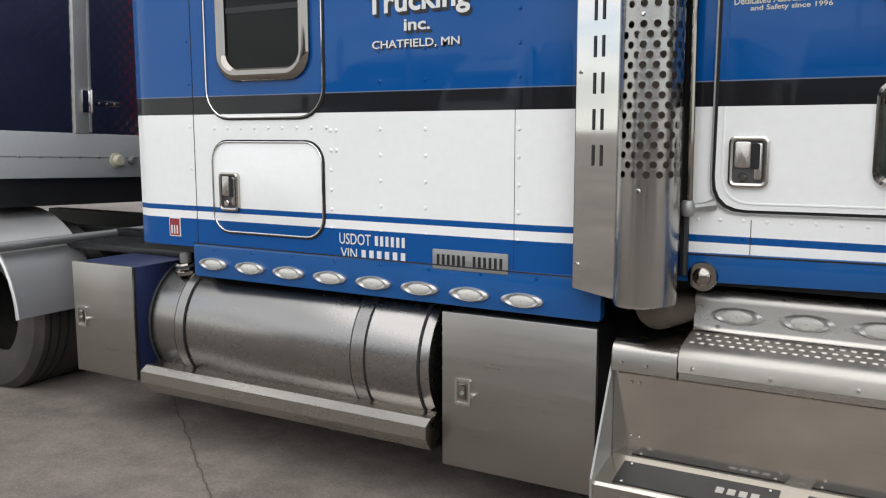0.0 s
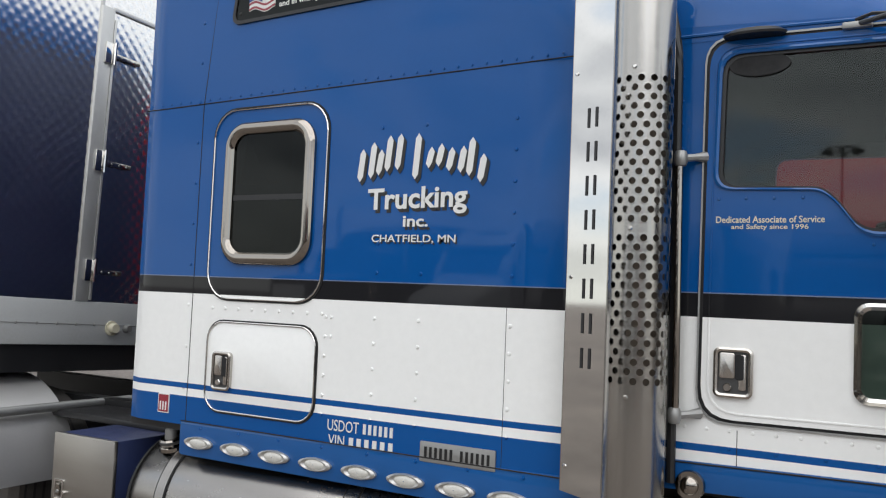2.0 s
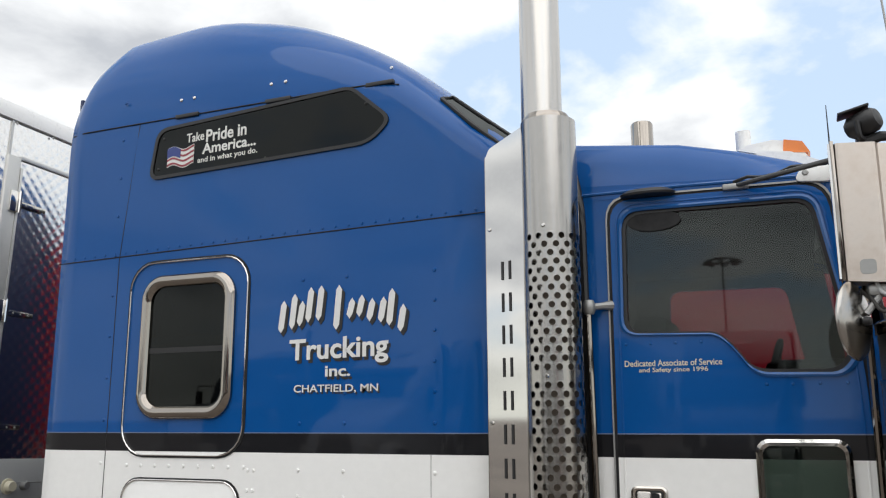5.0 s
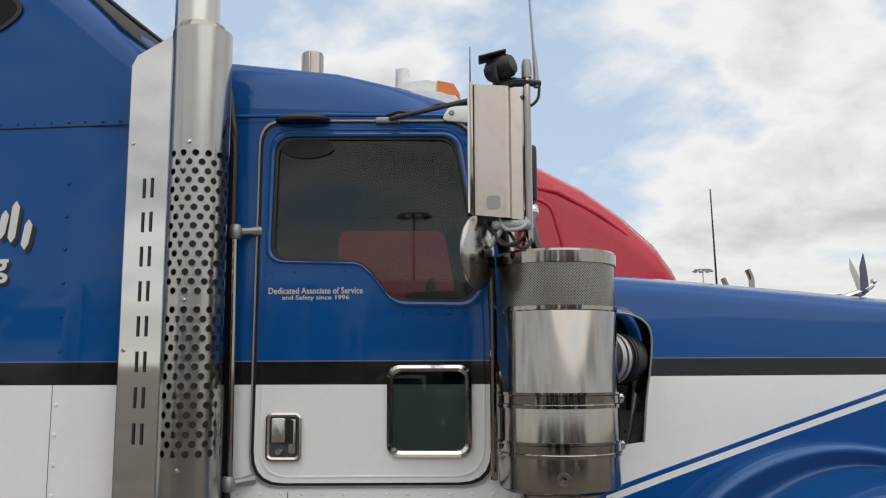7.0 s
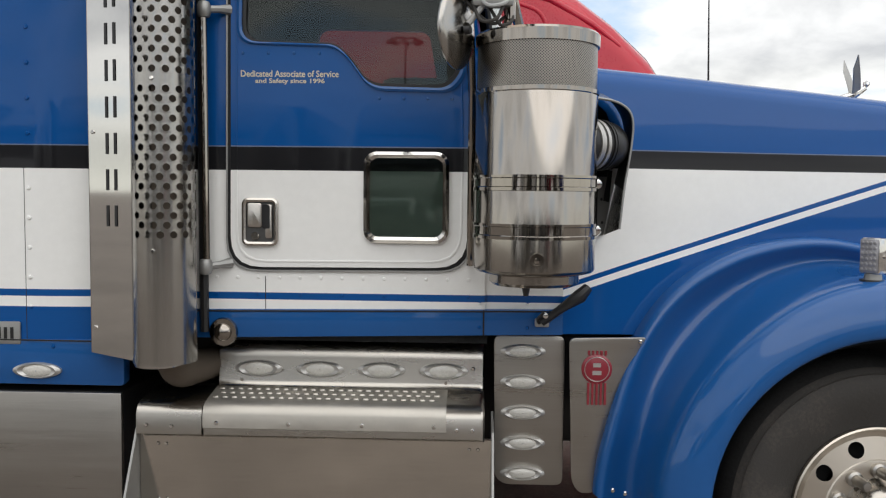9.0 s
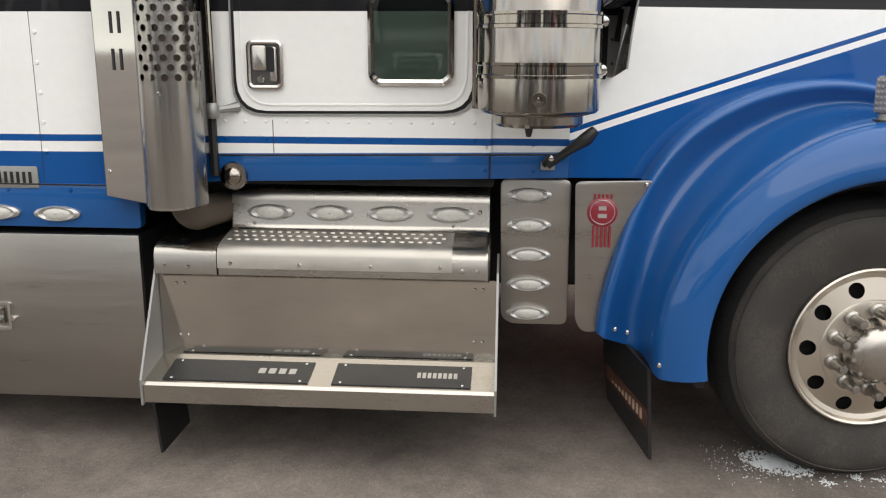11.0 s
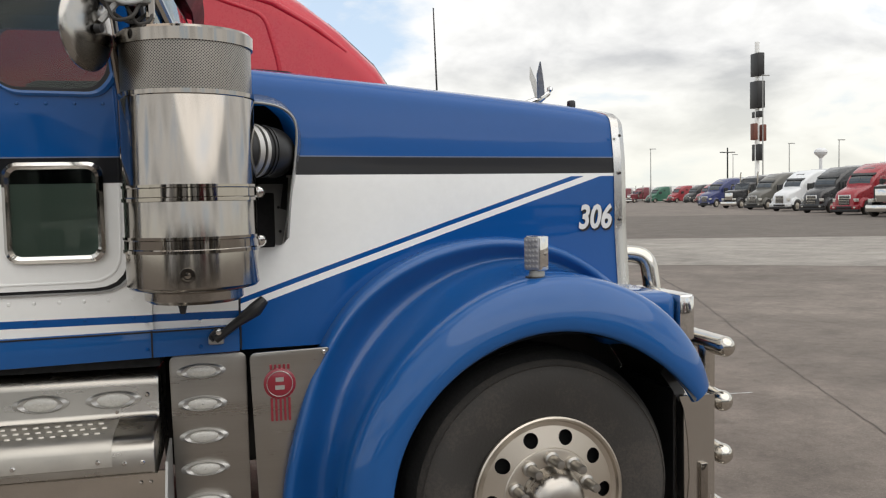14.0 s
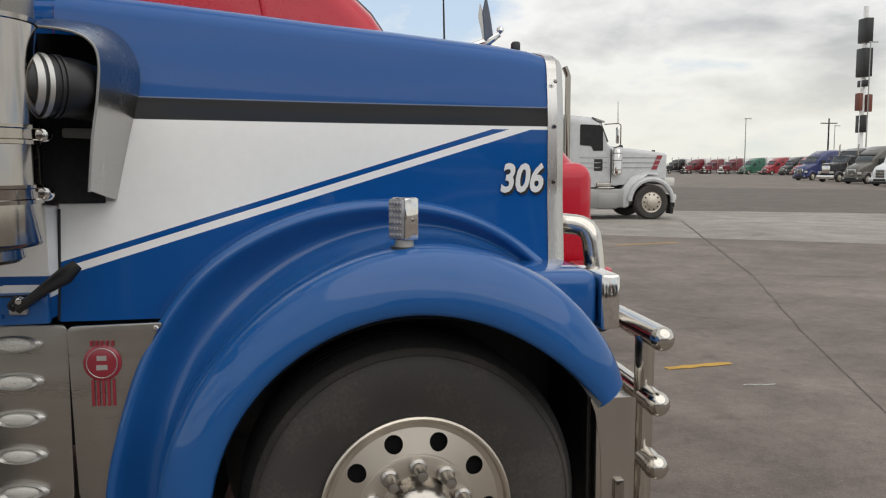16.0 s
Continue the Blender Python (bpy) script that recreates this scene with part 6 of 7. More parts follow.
# bonnet ornament
orn = part("bonnet_ornament", tube([(2.52, CY, 2.04), (2.60, CY, 2.055), (2.68, CY, 2.085), (2.735, CY, 2.12)], [0.008, 0.022, 0.02, 0.012], 10), "chrome", truck, "chrome bird ornament with raised wings")
for s in (-1, 1):
    bmw = bmesh.new()
    out = [(2.668, 2.09), (2.662, 2.14), (2.652, 2.20), (2.662, 2.262), (2.680, 2.20), (2.692, 2.15), (2.70, 2.11)]
    bmw.faces.new([bmw.verts.new((x, CY + s * (0.015 + 0.35 * (z - 2.09)), z)) for x, z in out])
    ext = bmesh.ops.extrude_face_region(bmw, geom=bmw.faces[:])
    bmesh.ops.translate(bmw, vec=(0.004, s * 0.004, 0), verts=[g for g in ext["geom"] if isinstance(g, bmesh.types.BMVert)])
    part("bird_wing", bmw, "dull", orn)
part("bird_head", lathe([(0.0, 0.02), (0.014, 0.012), (0.016, 0.0), (0.0, -0.016)], Matrix.Translation((2.74, CY, 2.135)), 12), "chrome", orn)
for x, y in ((2.46, 0.86), (2.755, 0.88)):
    part("bonnet_bump", box(x - 0.015, y - 0.02, 1.99, x + 0.02, y + 0.02, 2.055, 0.01), "black", hood)

# fleet number on the bonnet flank
nm = text_mesh("306", 2.618, 1.462, 0.160, 0.108, 0.0, 0.0, bold=0.03)
nm2 = text_mesh("306", 2.626, 1.454, 0.160, 0.108, 0.0, 0.0, bold=0.045)
for bmn, mt, off in ((nm, "letter", -0.0055), (nm2, "ink", -0.004)):
    for v in bmn.verts:
        v.co.x += 0.16 * (v.co.z - 1.46)
        v.co.y += hood_y(v.co.x) + off - 0.002
    part("fleet_number", bmn, mt, hood)
seam("bonnet_edge", [(1.218, 0.075, 1.10), (1.218, 0.10, 1.25), (1.222, 0.105, 1.43)], 0.004, hood)

# unseen black block, added to keep the space under the truck dark
part("far_side_boxes", box(-2.75, 1.78, 0.30, 1.30, 2.22, 1.05, 0.03), "black", truck)
# frame and drive axle
part("chassis", box(-5.6, 0.68, 0.72, 2.6, 0.78, 0.98, bm=box(-5.6, 1.46, 0.72, 2.6, 1.56, 0.98)), "black", truck)
part("engine_mass", box(0.9, 0.55, 0.55, 2.4, 1.7, 1.1, 0.05), "black", truck)
part("deck", box(-3.9, 0.35, 0.90, -2.86, 1.9, 0.94, 0.01), "black", truck)
for x in (-4.33, -5.6):
    for y in (0.10, 2 * CY + 0.02):
        dw = part("drive_wheel", lathe([(0.27, -0.10), (0.30, -0.02), (0.40, 0.0), (0.47, -0.01), (0.512, -0.05), (0.512, -0.55), (0.46, -0.6), (0.3, -0.6), (0.0, -0.3)], along_y(x, y - 0.02 if y < 1 else y + 0.6, 0.512), 48), "rubber", truck, "black twin drive tyres")
        for h in (-0.09, -0.15, -0.21, -0.39, -0.45):
            part("tread_groove", lathe([(0.5125, h - 0.007), (0.5145, h - 0.007), (0.5145, h + 0.007), (0.5125, h + 0.007)], along_y(x, y - 0.02 if y < 1 else y + 0.6, 0.512), 48), "gap", dw)
hf = part("half_fender", loft([[(-4.33 + 0.60 * math.cos(radians(a)), y, 0.53 + 0.60 * math.sin(radians(a))) for a in range(2, 100, 7)] for y in (-0.10, -0.09, 0.43)], close_ends=False), "fender", truck, "curved stainless half fender over the drive wheel")
part("fender_rib", tube([(-4.33 + 0.606 * math.cos(radians(a)), -0.10, 0.53 + 0.606 * math.sin(radians(a))) for a in range(2, 100, 7)], 0.012, 8), "frame", hf)
part("fender_arm", tube([(-3.84, -0.12, 0.955), (-3.84, 1.1, 0.955)], 0.028, 12), "dull", hf)

# ---- trailer behind the sleeper ----
trailer = thing("trailer", "box trailer with a quilted stainless front wall and grey frame", "trailer")
trailer.matrix_world = Matrix.Translation((-4.05, -0.10, 0)) @ Matrix.Rotation(radians(-2), 4, "X")
# local axes: x out of the front wall, y along it
part("trailer_box", box(-13.0, -0.12, 1.36, -0.03, 2.45, 3.95, 0.02), "white", trailer)
part("front_sill", box(-0.03, -0.12, 1.33, 0.012, 2.45, 1.612, 0.006), "grey", trailer, "weathered grey lower sill with rivets")
part("corner_post", box(-0.04, -0.125, 1.33, 0.016, -0.075, 3.93, 0.01), "grey", trailer)
post = part("frame_post", box(-0.03, 0.622, 1.612, 0.018, 0.722, 3.570, 0.005), "frame", trailer, "pale aluminium door post")
part("hinge_leaf", box(0.010, 0.724, 1.62, 0.022, 0.742, 3.50, 0.003), "frame", post)
top = part("top_rail", loft([[(0.0, y, 3.806), (0.020, y, 3.81), (0.024, y, 3.87), (0.0, y, 3.925), (-0.06, y, 3.945), (-0.10, y, 3.94), (-0.10, y, 3.81)] for y in (-0.13, 2.46)], closed=True), "white", trailer, "rounded white top rail")
part("corner_cap", box(-0.09, -0.16, 3.72, 0.030, -0.085, 3.935, 0.025, 3), "dull", top)
quilt = bmesh.new()
P = 0.042
NY, NZ = 61, 52
grid = {}
SUB = 3
for iy in range(NY * SUB + 1):
    for iz in range(NZ * SUB + 1):
        u, v = iy / SUB, iz / SUB
        a, b = (u + v) / 2 % 1.0, (u - v) / 2 % 1.0
        puff = 0.0019 * (1 - abs(2 * a - 1) ** 1.7) * (1 - abs(2 * b - 1) ** 1.7)
        grid[iy, iz] = quilt.verts.new((puff, -0.12 + u * P, 1.612 + v * P))
for iy in range(NY * SUB):
    for iz in range(NZ * SUB):
        quilt.faces.new((grid[iy, iz], grid[iy + 1, iz], grid[iy + 1, iz + 1], grid[iy, iz + 1]))
wall = part("quilted_wall", quilt, "quilt", trailer, "diamond-quilted mirror stainless front wall")
sh_ = wall.data.attributes.get("sharp_edge")
if sh_ is not None:
    wall.data.attributes.remove(sh_)
for k in range(18):
    part("sill_rivet", rivets([(0.013, -0.05 + 0.14 * k, 1.462)], 0.011, normal=(1, 0, 0)), "dull", trailer)
part("sill_seam", tube([(0.0125, -0.12, 1.462), (0.0125, 2.4, 1.462)], 0.003, 6), "dull", trailer)
part("door_rail", box(-0.02, 0.722, 3.555, 0.016, 2.4, 3.585, 0.004), "frame", trailer)
part("upper_joint", box(0.0, 0.622, 3.570, 0.010, 0.640, 3.806), "frame", trailer)
for k in range(5):
    part("rail_screw", rivets([(0.022, 0.05 + 0.30 * k, 3.79)], 0.010, normal=(1, 0, 0)), "dull", trailer)
for z in (1.814, 2.538, 3.263):
    h = part("hinge", box(0.018, 0.665, z - 0.070, 0.034, 0.725, z + 0.070, 0.004), "chrome", trailer, "steel door hinge with strap")
    part("hinge_pin", tube([(0.040, 0.732, z - 0.075), (0.040, 0.732, z + 0.075)], 0.011, 10), "chrome", h)
    part("hinge_strap", box(0.012, 0.735, z - 0.022, 0.026, 0.955, z + 0.010, 0.003), "bar", h)
    for d in (0.06, 0.12, 0.18):
        part("strap_bolt", rivets([(0.026, 0.735 + d, z - 0.006)], 0.008, normal=(1, 0, 0)), "dull", h)
part("plug_socket", lathe([(0.0, 0.05), (0.030, 0.05), (0.034, 0.044), (0.034, 0.012), (0.050, 0.010), (0.050, 0.0)], Matrix.Translation((0.012, 0.925, 1.442)) @ Matrix.Rotation(radians(90), 4, "Y"), 18), "cream", trailer, "cream plug socket")
part("plug_socket", lathe([(0.0, 0.04), (0.022, 0.04), (0.028, 0.0)], Matrix.Translation((0.012, 1.045, 1.442)) @ Matrix.Rotation(radians(90), 4, "Y"), 14), "dull", trailer, "small grey plug socket")
part("apron", box(-3.0, 0.1, 1.16, -0.02, 2.2, 1.335), "black", trailer)


# ---- other trucks in the yard ----
def parked_truck(name, color, m, label, nose="aero", trailer_col="white", group="trucks parked in the yard", far=True, high=3.9, stripes=False, tail=-5.2, snub=0.0):
    """A semi truck, nose towards local +x, front axle at x = 0, middle at y = 0."""
    mt = color if isinstance(color, str) else color
    t = thing(name, label, "truck", group)

    def sec(x, w, zb, zt, r=0.25):
        pts = [(-w, zb), (-w, zt - r)]
        pts += [(-w + r * (1 - math.cos(radians(a))), zt - r + r * math.sin(radians(a))) for a in (25, 50, 75)]
        pts += [(0, zt + 0.03)]
        return [(x, y, z) for y, z in pts] + [(x, -y, z) for y, z in reversed(pts[:-1])]

    if nose == "aero":
        body = [sec(tail, 1.2, 0.9, high - 0.02), sec(max(-4.3, tail + 0.05), 1.22, 0.9, high), sec(-3.3, 1.22, 0.9, high - 0.05), sec(-2.7, 1.2, 0.8, high - 0.24), sec(-2.05, 1.17, 0.75, high - 0.50, 0.3), sec(-1.65, 1.15, 0.75, high - 0.71, 0.3), sec(-1.35, 1.12, 0.7, high - 0.93, 0.28), sec(-1.05, 1.08, 0.7, high - 1.21), sec(-0.90, 1.04, 0.75, high - 1.43, 0.2), sec(-0.86, 1.03, 0.75, 2.24, 0.2), sec(-0.1, 0.95, 0.95, 1.98), sec(0.6, 0.90, 0.75, 1.78), sec(0.95, 0.82, 0.6, 1.50, 0.3), sec(1.05, 0.72, 0.6, 1.2, 0.3)]
    else:
        body = [sec(-5.2, 1.2, 0.95, high - 0.05), sec(-4.2, 1.22, 0.95, high), sec(-3.1, 1.2, 0.95, high - 0.3), sec(-2.8, 1.15, 0.95, 3.15), sec(-1.75, 1.1, 0.95, 3.0), sec(-1.45, 1.06, 1.0, 2.30, 0.15), sec(0.0, 0.85, 1.05, 2.18, 0.12), sec(0.70, 0.72, 1.1, 2.06, 0.12), sec(0.75, 0.70, 1.1, 2.04, 0.12)]
    if stripes:
        body = [sec(-5.2, 1.2, 0.95, high - 0.05), sec(-4.2, 1.22, 0.95, high), sec(-3.1, 1.2, 0.95, high - 0.3), sec(-2.8, 1.15, 0.95, 3.08), sec(-1.80, 1.12, 0.95, 2.98), sec(-1.52, 1.11, 0.95, 2.86), sec(-1.30, 1.08, 1.0, 2.22, 0.15), sec(-1.20, 1.04, 1.0, 2.15, 0.14), sec(0.0, 0.86, 1.05, 2.02, 0.14), sec(0.56, 0.75, 1.0, 1.95, 0.10), sec(0.60, 0.74, 1.0, 1.93, 0.10)]
    if snub:
        body = [[(x if x < -0.86 else -0.86 + (x + 0.86) * (1 - snub / 1.91), y, z) for x, y, z in s_] for s_ in body]
    bd = part("body", loft(body), mt, t)
    if nose == "aero":
        wz_ = lambda x: lerp(((-1.65, high - 0.71), (-1.35, high - 0.93), (-1.05, high - 1.21), (-0.90, high - 1.43), (-0.86, 2.24)), x)
        part("windscreen", loft([[(x + 0.006, y0, wz_(x) + 0.03 * (1 - abs(y0) / 0.85) + d) for x, d in ((-1.42, 0.012), (-1.30, 0.012), (-1.18, 0.012), (-1.05, 0.012), (-0.97, 0.012), (-0.90, 0.012), (-0.872, 0.012), (-0.95, -0.06), (-1.3, -0.06))] for y0 in (-0.84, -0.42, 0.0, 0.42, 0.84)], closed=True), "screen", bd)
        part("centre_pillar", tube([(x, 0, wz_(x) + 0.04) for x in (-1.42, -1.2, -1.05, -0.90, -0.87)], 0.02, 6), "black", bd)
        part("grille_frame", box(0.99, -0.50, 0.70, 1.05, 0.50, 1.50, 0.03), "chrome", bd)
        for k in range(5):
            part("grille_bar", box(1.06, -0.40, 0.82 + 0.13 * k, 1.085, 0.40, 0.86 + 0.13 * k), "chrome", bd)
        part("grille", box(1.0, -0.42, 0.75, 1.07, 0.42, 1.45, 0.03), "black", bd)
        part("bumper", box(0.75, -1.12, 0.42, 1.12, 1.12, 0.75, 0.08), mt, bd)
        part("air_dam", box(0.70, -1.10, 0.22, 1.08, 1.10, 0.44, 0.04), "black", bd)
        part("lower_intake", box(1.08, -0.62, 0.46, 1.128, 0.62, 0.66, 0.02), "black", bd)
        if not snub:
            part("roof_window", loft([[(-2.30, y0, high - 0.365), (-2.10, y0, high - 0.445), (-2.10, y0, high - 0.50), (-2.30, y0, high - 0.42)] for y0 in (-0.42, 0.42)], closed=True), "screen", bd)
            part("visor", loft([[(-1.52, y0, high - 0.78), (-1.22, y0, high - 0.93), (-1.20, y0, high - 0.97), (-1.52, y0, high - 0.86)] for y0 in (-0.98, 0.98)], closed=True), "black", bd)
    else:
        if stripes:
            part("windscreen", loft([[(-1.52, y0, 2.80), (-1.31, y0, 2.26), (-1.27, y0, 2.26), (-1.49, y0, 2.80)] for y0 in (-1.02, 1.02)], closed=True), "screen", bd)
            part("grille", box(0.60, -0.62, 1.0, 0.66, 0.62, 1.93, 0.02), "chrome", bd)
            part("bumper", box(0.74, -1.10, 0.35, 0.80, 1.10, 0.74, 0.03), "chrome", bd)
        else:
            part("windscreen", loft([[(-1.74, y0, 2.9), (-1.47, y0, 2.34), (-1.45, y0, 2.35), (-1.72, y0, 2.92)] for y0 in (-0.95, 0.95)], closed=True), "screen", bd)
            part("grille", box(0.78, -0.55, 1.0, 0.84, 0.55, 1.88, 0.02), "chrome", bd)
            part("bumper", box(0.86, -1.15, 0.35, 0.96, 1.15, 0.8, 0.03), "chrome", bd)
        for s in (-1, 1):
            sx = -2.57 if stripes else -2.95
            stk = part("stack", tube(bend([(sx, 1.24 * s, 1.0), (sx, 1.24 * s, 4.12), (sx - 0.10, 1.24 * s, 4.36)], 0.08), 0.085, 12), "polish", bd)
            part("stack_tip", tube([(sx - 0.099, 1.24 * s, 4.358), (sx - 0.104, 1.24 * s, 4.370)], 0.07, 12), "gap", stk)
    for s in (-1, 1):
        wo_ = 1.205 if nose == "aero" else 1.145
        if not stripes:
            part("side_window", plate(fillet([(-2.45, 2.28), (-1.72, 2.2), (-1.80, 2.82), (-2.45, 2.86)] if nose != "aero" else [(-2.35, 2.1), (-1.62, 2.05), (-1.72, 2.58), (-2.35, 2.62)], 0.06), s * (wo_ - 0.06), s * (wo_ + 0.012)), "dark", bd)
        if nose != "aero" and not stripes:
            part("air_cleaner", tube([(-1.45, 1.12 * s, 1.35), (-1.45, 1.12 * s, 2.15)], 0.2, 18), "polish", bd)
            part("mirror_arm", tube(bend([(-1.75, 1.1 * s, 2.75), (-1.35, 1.4 * s, 2.75), (-1.35, 1.4 * s, 1.95), (-1.6, 1.1 * s, 1.95)], 0.06), 0.02, 8), "polish", bd)
        if snub:
            part("nose_corner", box(0.35, 0.55 * s, 0.72, 0.985, 0.94 * s, 1.56, 0.13, 5), mt, bd)
            part("marker_lamp", box(0.90, 0.70 * s, 0.62, 1.01, 0.94 * s, 0.70, 0.02), "amber", bd)
        else:
            hx = 0.22 if stripes else 0.0
            part("headlamp", box(0.70 - hx, 0.62 * s, 0.98, 1.02 - hx, 0.95 * s, 1.22, 0.04), "lamp", bd)
        if nose == "aero" and not snub:
            part("sleeper_window", plate(fillet([(-3.55, 2.75), (-3.05, 2.75), (-3.05, 3.10), (-3.55, 3.10)], 0.06), s * 1.16, s * 1.232), "dark", bd)
            part("fog_lamp", box(1.06, 0.72 * s, 0.50, 1.125, 0.92 * s, 0.62, 0.02), "lamp", bd)
        if not snub and not stripes:
            part("mirror", box(-1.45, 1.28 * s, 2.0, -1.33, 1.46 * s, 2.6, 0.03), "black", bd)
        if stripes:
            fend = [[(k * math.cos(radians(a)), y, 0.52 + k * math.sin(radians(a))) for a in range(-2, 186, 9)] for k, y in ((0.585, 1.16 * s), (0.60, 1.235 * s), (0.66, 1.25 * s), (0.71, 1.215 * s), (0.74, 1.12 * s), (0.745, 0.80 * s))]
            part("wing_skirt", loft([[(-0.69, 1.15 * s, 0.38), (-0.62, 1.15 * s, 0.80), (-0.40, 1.10 * s, 1.12), (-0.05, 1.02 * s, 1.32), (0.30, 0.94 * s, 1.30)], [(-0.98, 1.06 * s, 0.38), (-0.88, 1.06 * s, 0.85), (-0.60, 1.02 * s, 1.22), (-0.10, 0.90 * s, 1.40), (0.30, 0.80 * s, 1.38)], [(-0.98, 0.80 * s, 0.38), (-0.88, 0.80 * s, 0.85), (-0.60, 0.80 * s, 1.22), (-0.10, 0.80 * s, 1.40), (0.30, 0.75 * s, 1.38)]], close_ends=False), mt, bd)
        else:
            fend = [[(0.62 * math.cos(radians(a)) * k, y, 0.52 + 0.62 * math.sin(radians(a)) * k) for a in range(5, 180, 15)] for k, y in ((1.0, 1.24 * s), (1.18, 1.18 * s), (1.3, 0.85 * s))]
        part("wing", loft(fend, close_ends=False), mt, bd)
        part("step", box(-2.6, 1.05 * s, 0.35, -0.85, 1.2 * s, 0.9, 0.03), "dull" if nose != "aero" else mt, bd)
        part("tank", tube([(-4.6, 0.95 * s, 0.62), (-2.75, 0.95 * s, 0.62)], 0.3, 18), "steel", bd)
        for x in (0.0, -6.2, -7.5):
            wm = Matrix.Translation((x, 1.22 * s, 0.51)) @ Matrix.Rotation(radians(90 if s < 0 else -90), 4, "X")
            wh = part("wheel", lathe([(0.28, -0.02), (0.34, 0.0), (0.46, 0.0), (0.51, -0.05), (0.51, -0.25 if x > -1 else -0.55), (0.3, -0.3)], wm, 28), "rubber", t)
            if x > -1:
                part("rim", lathe([(0.30, -0.01), (0.28, -0.02), (0.16, 0.0), (0.15, 0.04), (0.0, 0.07)], wm, 24), "alu", wh)
                for k in range(10):
                    a = 0.6283 * k
                    part("rim_hole", lathe([(0.0, 0.003), (0.028, 0.003)], wm @ Matrix.Translation((0.225 * math.cos(a), 0.225 * math.sin(a), -0.008)), 8), "gap", wh) if not far else None
    if stripes:
        hw = lambda x: lerp(((-2.8, 1.15), (-1.80, 1.122), (-1.52, 1.112), (-1.30, 1.082), (-1.20, 1.042), (0.0, 0.86), (0.60, 0.74)), x) + 0.004

        def band(name_, pts, mat_, out=0.006):
            """A thin strip that follows the flank."""
            part(name_, loft([[(x, -hw(x) - d, z) for x, z in pts] for d in (-0.03, out)], closed=True), mat_, bd)

        def strip(x0, x1, z0, z1):
            xs = [x0 + (x1 - x0) * k / 6 for k in range(7)]
            return [(x, z0) for x in xs] + [(x, z1) for x in reversed(xs)]

        band("side_window", fillet([(-2.16, 2.16), (-1.82, 2.14), (-1.76, 2.00), (-1.46, 2.00), (-1.47, 2.66), (-1.56, 2.74), (-2.16, 2.76)], 0.04), "gap")
        band("vent_bar", [(-1.67, 2.02), (-1.655, 2.02), (-1.655, 2.72), (-1.67, 2.72)], "black", 0.010)
        band("lower_window", fillet([(-1.73, 1.42), (-1.47, 1.42), (-1.47, 1.76), (-1.73, 1.76)], 0.03), "black")
        for z in (1.50, 1.645, 1.795):
            band("flank_stripe", strip(-0.82, 0.14 + 0.45 * (z - 1.5), z, z + 0.026), "dull")
            band("cab_stripe", strip(-2.14, -1.32, z, z + 0.030), "grey")
        for k in range(3):
            z = 1.455 + 0.148 * k
            band("red_flash", [(0.10 + 0.066 * k, z), (0.28 + 0.066 * k, z), (0.336 + 0.066 * k, z + 0.125), (0.156 + 0.066 * k, z + 0.125)], "redmark")
        part("cowl_joint", tube([(-1.20, -1.05, 1.02), (-1.20, -1.05, 2.06)], 0.012, 8), "black", bd)
        part("front_flap", box(0.58, -1.16, 0.16, 0.70, -0.80, 0.72, 0.03), "black", bd)
        part("step_box", box(-1.62, -1.215, 0.32, -1.02, -0.95, 0.78, 0.04), "dull", bd)
        part("upper_step", box(-1.66, -1.18, 0.86, -1.22, -0.95, 1.08, 0.03), "polish", bd)
        part("step_tread", box(-1.62, -1.24, 0.92, -1.15, -1.10, 0.95, 0.008), "chrome", bd)
        part("side_skirt", box(-2.6, -1.04, 0.35, -1.62, -0.9, 1.0, 0.02), "dull", bd)
        ac_ = part("air_cleaner", lathe([(0.0, 1.28), (0.11, 1.30), (0.142, 1.34), (0.142, 2.00), (0.12, 2.05), (0.0, 2.08)], Matrix.Translation((-1.05, -1.14, 0)), 24), "chrome", bd, "chrome round air cleaner")
        for z in (1.45, 1.72, 1.93):
            part("cleaner_band", tube([(-1.05, -1.14, z - 0.015), (-1.05, -1.14, z + 0.015)], 0.146, 24), "dull", ac_)
        part("mirror_bracket", tube(bend([(-1.44, -1.12, 2.76), (-1.10, -1.36, 2.78), (-1.03, -1.38, 2.74), (-1.03, -1.38, 2.14), (-1.16, -1.16, 2.08)], 0.05), 0.018, 8), "polish", bd)
        part("mirror", box(-1.16, -1.46, 2.20, -1.09, -1.30, 2.68, 0.03), "chrome", bd)
        part("aerial", tube([(-1.12, -1.38, 2.78), (-1.13, -1.38, 3.42)], [0.012, 0.006], 6), "black", bd)
        part("roof_visor", loft([[(-1.76, y0, 2.97), (-1.42, y0, 2.86), (-1.40, y0, 2.82), (-1.62, y0, 2.86)] for y0 in (-1.06, 1.06)], closed=True), "dull", bd)
        part("bonnet_mark", box(-0.62, -0.05, 2.06, -0.50, 0.05, 2.20, 0.03), "black", bd)
        part("nose_mark", box(0.42, -0.04, 1.96, 0.52, 0.04, 2.05, 0.02), "black", bd)
    part("trailer_box", box(-19.0, -1.28, 1.2, tail - 0.6, 1.28, 4.05, 0.03), trailer_col, t)
    if snub:
        for c in list(bd.children) + list(t.children):
            if c.name.split(".")[0] in ("grille", "grille_frame", "grille_bar", "bumper", "air_dam", "lower_intake", "nose_corner", "marker_lamp", "wing"):
                c.location.x -= snub
            elif c.name.split(".")[0] == "wheel" and max(v.co.x for v in c.data.vertices) > -1:
                c.location.x -= snub * 0.6
    part("chassis", box(-8.0, -0.4, 0.7, 0.5, 0.4, 0.95), "black", t)
